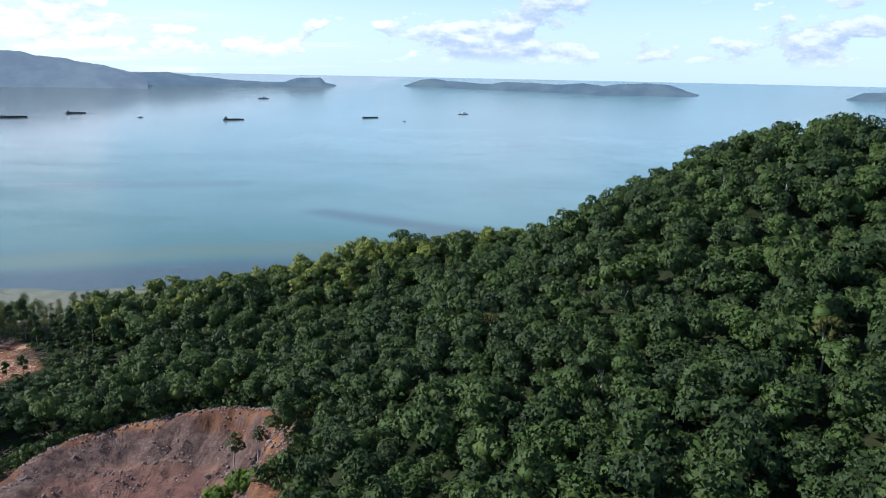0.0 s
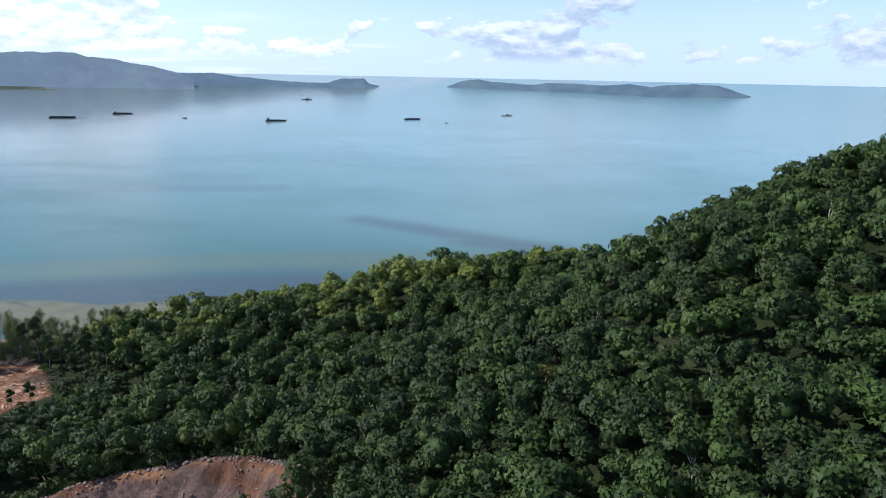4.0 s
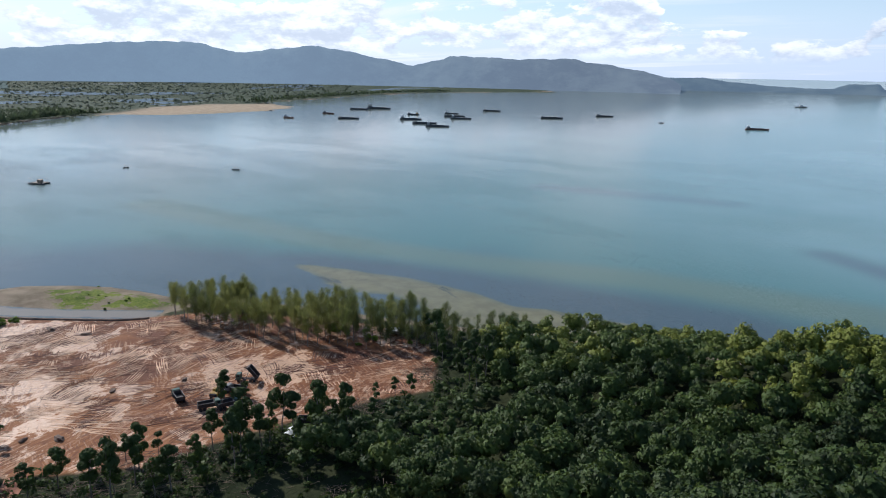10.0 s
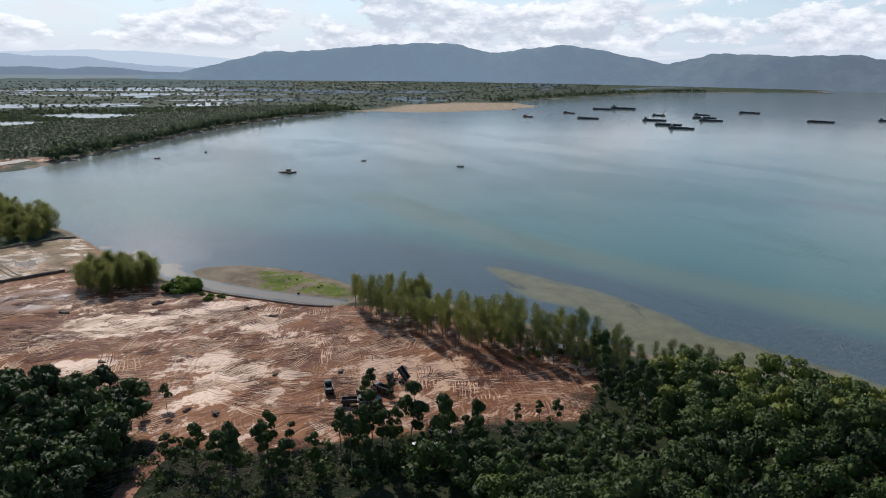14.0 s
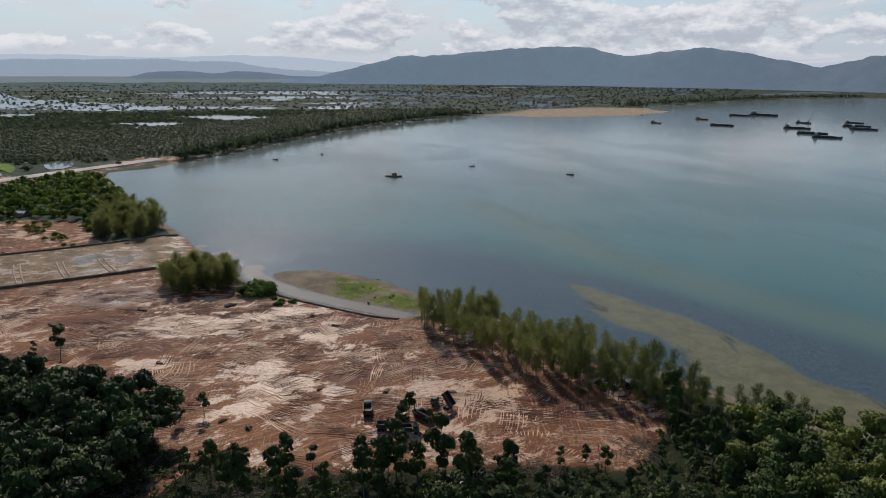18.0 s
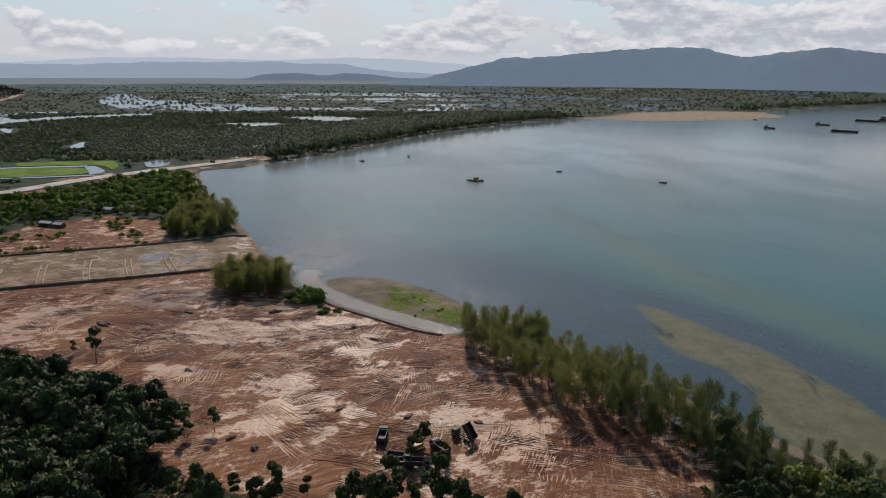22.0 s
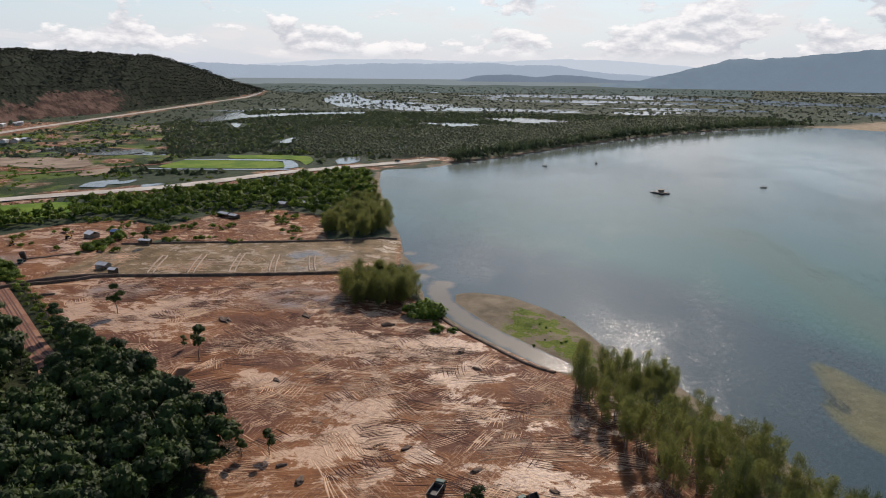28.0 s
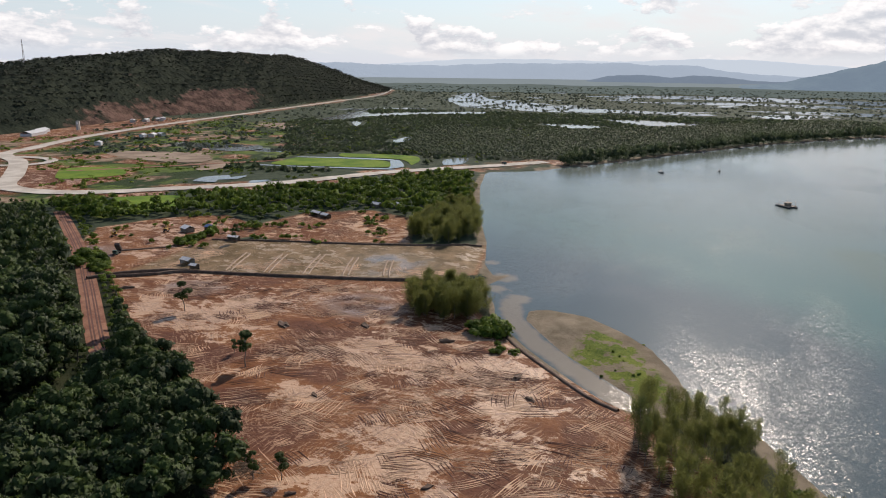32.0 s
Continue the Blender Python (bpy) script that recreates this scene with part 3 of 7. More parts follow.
def along(line, x, y):
    """Distance to an open line."""
    near = np.full(np.shape(x), 1e18)
    for (ax, ay), (bx, by) in zip(line, line[1:]):
        ex, ey = bx - ax, by - ay
        k = np.clip(((x - ax) * ex + (y - ay) * ey) / (ex * ex + ey * ey + 1e-9), 0, 1)
        near = np.minimum(near, (x - ax - k * ex) ** 2 + (y - ay - k * ey) ** 2)
    return np.sqrt(near)


def step(v, lo, hi):
    k = np.clip((v - lo) / (hi - lo), 0, 1)
    return k * k * (3 - 2 * k)


def ripple(x, y, size, seed=0):
    """Smooth noise in -1..1 from a few turned waves."""
    r = np.random.RandomState(seed)
    out = np.zeros(np.shape(x))
    for k in range(6):
        a, f, p = r.uniform(0, 6.28), r.uniform(0.6, 1.8) / size * 6.28, r.uniform(0, 6.28)
        out += np.sin((x * np.cos(a) + y * np.sin(a)) * f + p + 1.3 * np.sin((y * np.cos(a) - x * np.sin(a)) * f * 0.6 + p * 2))
    return out / 6


def spline(points, step_length):
    """A smooth line through points (Catmull-Rom), cut into even steps."""
    p = np.array([points[0], *points, points[-1]], float)
    out = []
    for k in range(1, len(p) - 2):
        a, b, c, d = p[k - 1:k + 3]
        for u in np.arange(0, 1, min(1.0, step_length / max(1.0, np.hypot(*(c - b)[:2])))):
            out.append(0.5 * (2 * b + (c - a) * u + (2 * a - 5 * b + 4 * c - d) * u * u + (3 * b - a - 3 * c + d) * u ** 3))
    return np.array(out + [p[-1]])


# ---- plan: outlines in metres ----
COAST_NEAR = [(20000, 900), (2000, 600), (700, 430), (300, 385), (100, 352), (-20, 338), (-90, 322), (-125, 308), (-160, 290), (-200, 272), (-240, 256), (-268, 243),
              (-285, 226), (-307, 220), (-327, 212), (-343, 200), (-357, 185), (-361, 168), (-357, 160), (-345, 161), (-330, 170), (-313, 181), (-297, 195), (-283, 207), (-276, 214),
              (-272, 206), (-279, 196), (-296, 181), (-313, 167), (-334, 153), (-350, 146),
              (-362, 143), (-383, 132), (-395, 136), (-409, 141), (-405, 133), (-424, 124), (-474, 113), (-556, 88), (-681, 58), (-769, 42)]
COAST_FAR = [(-778, 52), (-786, 74), (-800, 92), (-836, 115), (-909, 170), (-1012, 236), (-1129, 316), (-1241, 406), (-1345, 508), (-1425, 600), (-1484, 698), (-1500, 780), (-1425, 850), (-1408, 960), (-1440, 1120), (-1520, 1265), (-1660, 1310),
             (-1740, 1340), (-1829, 1518), (-1956, 1822), (-2104, 2258), (-2137, 2641), (-2032, 3105), (-1900, 3160), (-2250, 3600),
             (-3000, 5200), (-6000, 9000), (-20000, 9000), (-20000, -20000), (20000, -20000)]
COAST = COAST_NEAR + COAST_FAR
CLEARING = [(-273, 23), (-338, -44), (-356, -15), (-365, 35), (-379, 101), (-361, 127), (-334, 148), (-312, 163), (-294, 179), (-272, 204), (-240, 235), (-195, 258), (-162, 256), (-147, 242),
            (-139, 229), (-149, 208), (-158, 175), (-163, 145), (-185, 118), (-205, 100), (-236, 67), (-268, 27)]
SHOAL = [(-298, 297), (-277, 308), (-255, 316), (-225, 321), (-195, 325), (-168, 321), (-155, 328), (-123, 333), (-95, 336), (-50, 346), (-50, 334), (-125, 305), (-165, 288), (-186, 286),
         (-203, 297), (-222, 297), (-236, 289), (-258, 288), (-276, 294)]
WEED = [(-268, 268), (-262, 282), (-238, 284), (-222, 292), (-206, 293), (-196, 284), (-222, 276), (-244, 268)]
LOT = [(-338, -44), (-420, -43), (-430, -2), (-447, 76), (-465, 115), (-400, 124), (-379, 101), (-365, 35), (-356, -15)]
YARD = [(-362, -92), (-425, -130), (-466, -110), (-486, -77), (-467, -45), (-451, -20), (-421, -38), (-345, -48)]
BARE = [(-440, -45), (-484, -37), (-514, -28), (-539, 11), (-520, 49), (-470, 66), (-450, 73), (-430, 0)]
SPIT = [(-285, 226), (-307, 220), (-327, 212), (-343, 200), (-357, 185), (-361, 168), (-357, 160), (-345, 161), (-330, 170), (-313, 181), (-297, 195), (-283, 207), (-272, 218), (-266, 238)]
SPIT_GREEN = [(-338, 187), (-336, 199), (-320, 208), (-290, 219), (-278, 222), (-284, 210), (-298, 197), (-309, 185)]
BAR = [(-1490, 775), (-1425, 850), (-1408, 960), (-1440, 1120), (-1520, 1265), (-1650, 1300), (-1720, 1150), (-1660, 960), (-1545, 850)]
TRACK = [(-459, -194), (-378, -102), (-326, -48), (-268, 10), (-253, 27), (-238, 37), (-216, 43), (-190, 45), (-160, 42)]
ROAD = [(-860, 88), (-812, 45), (-728, -41), (-625, -112), (-565, -183), (-532, -224), (-517, -268), (-528, -318), (-583, -368), (-655, -440), (-700, -508), (-762, -531), (-900, -580), (-1147, -626), (-1492, -665), (-2081, -735), (-2600, -800), (-3300, -1000)]
SPUR = [(-181, 121), (-176, 118), (-164, 110), (-150, 103), (-132, 96)]
QUARRY = (-72.0, 140.0)
HILLS = [(122.0, 212.0, 67.0, 84.0, 52.0, 0.20), (-2.0, 70.9, 20.5, 121.5, 63.5, 0.99), (150.0, 80.0, 54.0, 92.0, 68.0, 0.39), (-10.0, 274.0, 22.0, 57.6, 22.0, 0.06)]


def land_height(x, y):
    """The height of the land over the sea."""
    x, y = np.asarray(x, float), np.asarray(y, float)
    z = np.full(x.shape, 1.5)
    for cx, cy, a, sx, sy, th in HILLS:
        u = ((x - cx) * math.cos(th) + (y - cy) * math.sin(th)) / sx
        v = (-(x - cx) * math.sin(th) + (y - cy) * math.cos(th)) / sy
        z = z + a * np.exp(-0.5 * (u * u + v * v))
    inside = signed(CLEARING, x, y)
    z = np.where(inside > -14, 1.5 + (z - 1.5) * step(-inside, 2, 16), z)
    # the quarry: a bowl bitten into the foot of the hill
    r = np.hypot((x - QUARRY[0]) * 0.92, np.maximum(y - QUARRY[1], 0)) + 2.5 * ripple(x, y, 14, 3) + 40 * step(95 - y, 0, 30)
    face = step(r, 18, 27) * 0.28 + step(r, 26, 29) * 0.22 + step(r, 30, 34) * 0.50
    floor_z = 2.0 + 0.10 * np.clip(r, 0, 30) + 1.6 * ripple(x, y, 18, 5) + 0.7 * np.abs(ripple(x, y, 7, 6))
    bowl = floor_z + (np.maximum(z, floor_z) + 2.0 - floor_z) * face
    z = np.where(r < 35, np.minimum(bowl, z + 2.5), z + 2.0 * (1 - step(r, 35, 44)))
    near_pit = step(42 - r, 0, 6)
    z = z + near_pit * (0.9 * (0.5 - np.abs(ripple(x, y, 9, 11))) + 0.5 * (0.5 - np.abs(ripple(x, y, 4, 12))) + 0.8 * step(r, 14, 20) * ripple(np.arctan2(y - QUARRY[1], x - QUARRY[0]) * 30, r * 0.3, 5, 13))
    west = step(-x, 95, 112) * step(60 - np.hypot(x + 105, y - 150), 0, 30)
    z = z * (1 - 0.8 * west) + 2.0 * 0.8 * west
    # small unevenness, then the beach and the sea floor
    z = z + 0.18 * ripple(x, y, 9, 7) + 0.25 * ripple(x, y, 40, 8) * step(np.hypot(x + 250, y - 120), 60, 500)
    coast = signed(COAST, x, y)
    return np.where(coast > 0, np.minimum(z, 0.05 + coast * 0.09 + np.maximum(coast - 10, 0) * 0.8), np.maximum(coast * 0.12, -4.0))


def height(x, y):
    return float(land_height(np.array([x]), np.array([y]))[0])


def line_of(core_lo, core_hi, inner, grow, ends):
    """Grid lines: even inside, wider and wider outside."""
    lines = list(np.arange(core_lo, core_hi + inner * 0.5, inner))
    for sign, end in ((-1, ends[0]), (1, ends[1])):
        p, s = (lines[0] if sign < 0 else lines[-1]), inner
        extra = []
        while abs(p) < abs(end):
            s = min(s * grow, 170.0 if abs(p) < 8000 else 900.0)
            p += sign * s
            extra.append(p)
        lines = sorted(extra) + lines if sign < 0 else lines + extra
    return np.array(lines)


def finer(lines, lo, hi, gap):
    return np.array(sorted([p for p in lines if p < lo or p > hi] + list(np.arange(lo, hi + 0.01, gap))))


def sheet_of(xs, ys):
    gx, gy = np.meshgrid(xs, ys)
    ids = np.arange(gx.size).reshape(gx.shape)
    quads = np.stack([ids[:-1, :-1], ids[:-1, 1:], ids[1:, 1:], ids[1:, :-1]], -1).reshape(-1, 4)
    return gx.ravel(), gy.ravel(), quads


# ---- ground and sea ----
def build_ground():
    gx, gy, quads = sheet_of(finer(line_of(-480, 70, 2.9, 1.05, (-19000, 19000)), -118, -24, 1.1), finer(line_of(-130, 345, 2.9, 1.05, (-19000, 19000)), 94, 186, 1.1))
    z = land_height(gx, gy)
    keep = np.hypot(gx + 20, gy - 110)[quads].max(1) < 19300
    quads = quads[keep & ~(z[quads].max(1) < -3.0)]
    me = mesh_of("ground", lay(np.stack([gx, gy, z], 1)), quads, M_GROUND, True)
    coast = signed(COAST, gx, gy)
    dirt = np.maximum.reduce([step(signed(p, gx, gy), -5, 4) for p in (CLEARING, LOT, YARD)] + [0.62 * step(signed(BARE, gx, gy), -5, 4)])
    dirt = np.maximum(dirt, step(-along(ROAD, gx, gy), -34, -16) * step(ripple(gx, gy, 90, 21), -0.5, 0.3))
    dirt = np.maximum(dirt, step(90 - np.hypot(gx + 585, gy + 335), 0, 30))
    dirt = np.maximum(dirt, step(130 - np.hypot((gx + 1050) * 0.45, gy + 690), 0, 60))
    dirt = np.maximum(dirt, step(ripple(gx, gy, 120, 33), 0.12, 0.4) * step(-gx, 600, 700) * step(gx, -1250, -1000) * step(-gy, 180, 280))
    spit = step(signed(SPIT, gx, gy), -4, 2)
    sand = np.maximum.reduce([step(np.where((gx < -262) & (gx > -380), 3.5, 9) - coast, 0, np.where((gx < -262) & (gx > -380), 3, 7)) * step(coast, -3, 1) * step(gx, -800, -700), spit, step(signed(BAR, gx, gy), -60, 20), step(14 - coast, 0, 10) * (gx < -800)])
    green = np.maximum.reduce([1.15 * step(signed(SPIT_GREEN, gx, gy), -5, 5), step(24 - np.hypot((gx + 480) * 0.6, gy + 150), 0, 12), step(30 - np.hypot(gx + 600, gy + 290), 0, 12),
                               step(28 - np.hypot(gx + 780, (gy + 110) * 0.45), 0, 14), step(25 - np.hypot((gx + 440), (gy - 92) * 0.7), 0, 20)])
    far = step(-gx, 470, 560) * step(coast, 0, 10)
    scrub = np.maximum(far, step(-(gx + gy * 0.2), 330, 420))
    wet = step(-gx, 1150, 1500) * step(gx, -4200, -3200) * step(gy + 700, 0, 300) * step(coast, 150, 260)
    wet = np.maximum(wet, step(75 - np.hypot((gx + 640), (gy + 190) * 0.8), 0, 40) * 0.8)
    wet = np.maximum(wet, step(160 - np.hypot((gx + 900), (gy + 300)), 0, 80) * 0.75)
    pit = step(43 - np.hypot((gx - QUARRY[0]) * 0.92, np.maximum(gy - QUARRY[1], 0)), -3, 3) * step(gy, 88, 98)
    pale = np.maximum.reduce([np.exp(-(((gx - cx) / rx) ** 2 + ((gy - cy) / ry) ** 2)) for cx, cy, rx, ry in (
        (-285, 115, 18, 28), (-284, 158, 12, 14), (-262, 168, 12, 15), (-241, 172, 6, 8), (-251, 102, 9, 9), (-223, 182, 6, 6), (-209, 164, 7, 6), (-209, 136, 8, 5), (-304, 33, 20, 15),
        (-307, 3, 14, 7), (-201, 194, 6, 8), (-237, 144, 9, 9), (-219, 153, 9, 12), (-188, 211, 12, 13))])
    orange = np.maximum.reduce([np.exp(-(((gx - cx) / rx) ** 2 + ((gy - cy) / ry) ** 2)) for cx, cy, rx, ry in ((-150, 228, 16, 14), (-185, 240, 40, 10), (-200, 110, 14, 14), (-180, 95, 14, 22), (-165, 170, 14, 30))])
    mud = np.maximum.reduce([np.exp(-(((gx - cx) / rx) ** 2 + ((gy - cy) / ry) ** 2)) for cx, cy, rx, ry in ((-337, 90, 17, 20), (-405, 75, 30, 30), (-335, 5, 12, 18), (-370, -90, 20, 20))])
    paint_zone(me, "zone_a", np.stack([dirt * (1 - spit), green, sand], 1))
    paint_zone(me, "zone_b", np.stack([wet, scrub, pit], 1))
    paint_zone(me, "zone_d", np.stack([step(signed(LOT, gx, gy), -2, 2), step(-gx, 440, 500) * step(gx, -1350, -1150) * step(-gy - 0.55 * np.maximum(0, -820 - gx), 170, 250) * step(-along(ROAD, gx, gy), -330, -220), step(signed(BAR, gx, gy), -60, 10)], 1))
    paint_zone(me, "zone_c", np.stack([pale, orange, mud], 1))
    red = np.maximum.reduce([np.exp(-(((gx - cx) / rx) ** 2 + ((gy - cy) / ry) ** 2)) for cx, cy, rx, ry in (
        (-219, 178, 7, 18), (-224, 112, 15, 13), (-266, 106, 9, 13), (-275, 33, 9, 11), (-250, 193, 8, 6), (-306, 76, 7, 14), (-242, 86, 8, 12), (-300, 88, 10, 16), (-244, 163, 5, 16), (-215, 172, 5, 12), (-178, 233, 13, 9), (-268, 62, 10, 12))])
    ring = np.hypot((gx - QUARRY[0]) * 0.92, np.maximum(gy - QUARRY[1], 0))
    paint_zone(me, "zone_e", np.stack([red, np.minimum(ring, 60), np.arctan2(gy - QUARRY[1], gx - QUARRY[0]) * 30], 1))
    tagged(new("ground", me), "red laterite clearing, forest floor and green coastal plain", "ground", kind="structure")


def build_sea():
    gx, gy, quads = sheet_of(line_of(-460, 160, 5.0, 1.05, (-19000, 19000)), line_of(110, 700, 5.0, 1.05, (-19000, 19000)))
    keep = (np.hypot(gx + 20, gy - 110)[quads].max(1) < 19300) & (signed(COAST, gx, gy)[quads].min(1) < 60)
    me = mesh_of("sea", lay(np.stack([gx, gy, np.zeros(gx.size)], 1)), quads[keep], M_SEA, True)
    coast = -signed(COAST, gx, gy)
    width = 26 + 8 * ripple(gx, gy, 70, 41) + 36 * np.exp(-((gx + 245) / 55) ** 2)
    shelf = np.clip((width - coast) / 20, -3.0, 1.6) - 4.0 * step(-gx, 60, 90)
    shelf = np.maximum(shelf, np.clip(signed(SHOAL, gx, gy) / 8 + 0.3, -3.0, 1.6))
    bank = along([(-510, 330), (-332, 345), (-226, 370), (-145, 403), (-39, 420), (150, 420)], gx, gy)
    streak = np.exp(-(bank / 26) ** 2)
    deep = np.exp(-(np.maximum(coast - width, 0) / 70) ** 2) * step(gx, -620, -300) * step(gx, 260, -200)
    deep = np.maximum(deep, np.exp(-(np.hypot((gx + 250) / 110, (gy - 285) / 42)) ** 2))
    deep = np.maximum(deep, np.clip(0.6 + signed(WEED, gx, gy) / 10, 0, 1.1))
    deep = deep * (1 - 0.8 * streak)
    # streaks of darker water colour further out
    for (ax, ay), (bx, by), w in (((-87, 528), (30, 462), 20), ((-5, 470), (40, 455), 24), ((-325, 630), (-189, 658), 26), ((-344, 623), (-250, 650), 24)):
        deep = np.maximum(deep, (0.52 if ay < 600 else 0.40) * np.exp(-(along([(ax, ay), (bx, by)], gx, gy) / w) ** 2))
    # where the water is murky and carries the painted cloud reflection
    murk_sheen = np.maximum(step(-gx, 280, 800) * 0.85, step(140 - coast, 0, 130) * step(-gx, 300, 480) * 0.6)
    sandy = np.exp(-(along([(-276, 206), (-297, 188), (-322, 168), (-345, 155), (-366, 150)], gx, gy) / 6.0) ** 2)
    for cx, cy, w in ((-404, 139, 9), (-384, 139, 7), (-372, 152, 8), (-430, 126, 6)):
        sandy = np.maximum(sandy, np.exp(-((gx - cx) ** 2 + (gy - cy) ** 2) / w ** 2))
    clear = step(gx + 0.30 * (gy - 600), -500, 60) * step(gy, 330, 600)
    paint_zone(me, "zone_a", np.stack([shelf, streak, deep], 1))
    paint_zone(me, "zone_b", np.stack([murk_sheen * (1 - deep * 0.6), sandy, clear], 1))
    tagged(new("sea", me), "calm turquoise bay with pale sandbanks and dark patches", "sea", kind="structure")


def ridge(name, label, mat, keys, base, depth, rough=1.0, rows=14, steps=260, seed=0, back=0.6):
    """Hills far off: keys are (bearing, elevation) of the crest in degrees; base and depth in metres out."""
    az, el = np.array([k[0] for k in keys]), np.array([k[1] for k in keys])
    order = np.argsort(az)
    bear = np.linspace(az.min(), az.max(), steps)
    top = np.interp(bear, az[order], el[order])
    r = np.random.RandomState(seed)
    for k in range(5):
        f = (0.35, 0.8, 1.7, 3.5, 8.0)[k]
        top = top + rough * (0.03, 0.02, 0.012, 0.010, 0.012)[k] * np.sin(bear * f * 6.28 + r.uniform(0, 6.28)) * np.minimum(1, np.minimum(bear - az.min(), az.max() - bear))
    start = np.interp(bear, az[order], np.array([base(a) if callable(base) else base for a in az[order]]))
    crest = start + depth
    tall = np.maximum(EYE_MID.z + np.tan(np.radians(top)) * crest, 0.5)
    verts = []
    for j in range(rows + 1):
        u = j / rows
        k = min(1.0, u / back)
        out = start + depth * (u / back)
        spur = 1 + 0.14 * np.sin(k * 3.14) * ripple(bear, np.full(bear.shape, k * 3.0), 6.0, seed) + 0.08 * np.sin(k * 3.14) * ripple(bear, np.full(bear.shape, k * 2.0), 1.6, seed + 1)
        rise = math.sin(k * math.pi / 2) ** 1.1 * spur if u <= back else math.cos((u - back) / (1 - back) * math.pi / 2) ** 0.8
        verts.append(np.stack([EYE_MID.x - np.sin(np.radians(bear)) * out, EYE_MID.y + np.cos(np.radians(bear)) * out, tall * rise - 1.0], 1))
    ids = np.arange((rows + 1) * steps).reshape(rows + 1, steps)
    quads = np.stack([ids[:-1, :-1], ids[1:, :-1], ids[1:, 1:], ids[:-1, 1:]], -1).reshape(-1, 4)
    return tagged(new(name, mesh_of(name, lay(np.concatenate(verts)), quads, mat, True)), label, "hills", kind="structure")


build_ground()
build_sea()
ridge("backdrop_range", "long wooded ridge across the bay, blue-grey with painted haze", M_RANGE,
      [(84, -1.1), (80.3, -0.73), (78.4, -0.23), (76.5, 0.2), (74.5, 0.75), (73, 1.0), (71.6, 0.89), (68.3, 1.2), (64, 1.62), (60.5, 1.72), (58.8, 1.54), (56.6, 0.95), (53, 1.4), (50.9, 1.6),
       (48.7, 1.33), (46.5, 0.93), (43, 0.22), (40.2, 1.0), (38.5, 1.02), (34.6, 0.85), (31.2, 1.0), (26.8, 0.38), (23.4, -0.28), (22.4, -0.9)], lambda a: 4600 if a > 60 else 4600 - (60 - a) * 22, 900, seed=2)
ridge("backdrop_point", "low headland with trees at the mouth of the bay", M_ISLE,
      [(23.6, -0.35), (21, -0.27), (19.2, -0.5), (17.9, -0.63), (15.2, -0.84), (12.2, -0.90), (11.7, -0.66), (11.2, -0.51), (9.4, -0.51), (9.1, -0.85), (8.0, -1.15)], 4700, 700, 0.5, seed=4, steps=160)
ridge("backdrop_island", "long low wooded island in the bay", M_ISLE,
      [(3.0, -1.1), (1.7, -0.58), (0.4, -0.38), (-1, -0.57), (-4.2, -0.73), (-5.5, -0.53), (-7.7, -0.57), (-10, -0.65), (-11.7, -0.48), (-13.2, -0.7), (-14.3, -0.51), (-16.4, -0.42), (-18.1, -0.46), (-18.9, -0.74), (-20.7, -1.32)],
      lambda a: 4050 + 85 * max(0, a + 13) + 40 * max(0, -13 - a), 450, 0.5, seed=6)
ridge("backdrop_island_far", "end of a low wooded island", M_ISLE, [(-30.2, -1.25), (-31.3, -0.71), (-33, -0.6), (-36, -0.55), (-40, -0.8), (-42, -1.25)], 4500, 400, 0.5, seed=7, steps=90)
ridge("backdrop_inland", "inland hills beyond the plain, blued by painted haze", M_INLAND,
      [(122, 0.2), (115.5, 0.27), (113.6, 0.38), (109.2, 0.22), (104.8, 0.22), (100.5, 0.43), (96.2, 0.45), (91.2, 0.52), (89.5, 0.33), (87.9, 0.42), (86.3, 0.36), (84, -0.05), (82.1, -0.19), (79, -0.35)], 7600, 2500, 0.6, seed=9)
ridge("backdrop_knolls", "low knolls at the edge of the plain, blued by painted haze", M_KNOLL, [(94.5, -0.9), (92.5, -0.42), (90, -0.30), (88, -0.50), (86.4, -0.32), (84.5, -0.36), (82.6, -0.62), (79, -0.75), (75, -0.9)], 6300, 700, 0.4, seed=11, steps=120)
ridge("backdrop_faint", "distant mountains made faint by painted haze", M_FAINT, [(112, 0.1), (104, 0.7), (98, 0.75), (92, 0.6), (86, 0.85), (82, 0.75), (76, 0.3), (72, 0.0)], 13000, 2500, 0.5, seed=12, steps=120)


# ---- the hill beyond the road ----
def hill_base(a):
    return float(np.interp(a, [108.7, 109.4, 112.4, 117.9, 123.7, 128.8, 133.7, 150], [3250, 3150, 2426, 1772, 1579, 1309, 1183, 1150]))


hill = ridge("hill", "dark wooded hill with a bare quarry scar at its foot", M_HILL,
             [(150, -0.9), (143, -0.45), (137, -0.25), (133.9, 0.01), (131.2, 0.43), (127.3, 0.77), (125.2, 1.09), (121.9, 1.07), (120.1, 0.89), (117.5, 0.81), (116, 0.87), (114.1, 0.27), (112.6, -0.26), (110.6, -1.0), (108.7, -1.6)],
             hill_base, 420, 0.6, rows=26, steps=300, seed=15)
hv = np.zeros(len(hill.data.vertices) * 3, np.float32)
hill.data.vertices.foreach_get("co", hv)
hv = hv.reshape(-1, 3)
hb = np.degrees(np.arctan2(-(hv[:, 0] - EYE_MID.x), hv[:, 1] - EYE_MID.y))
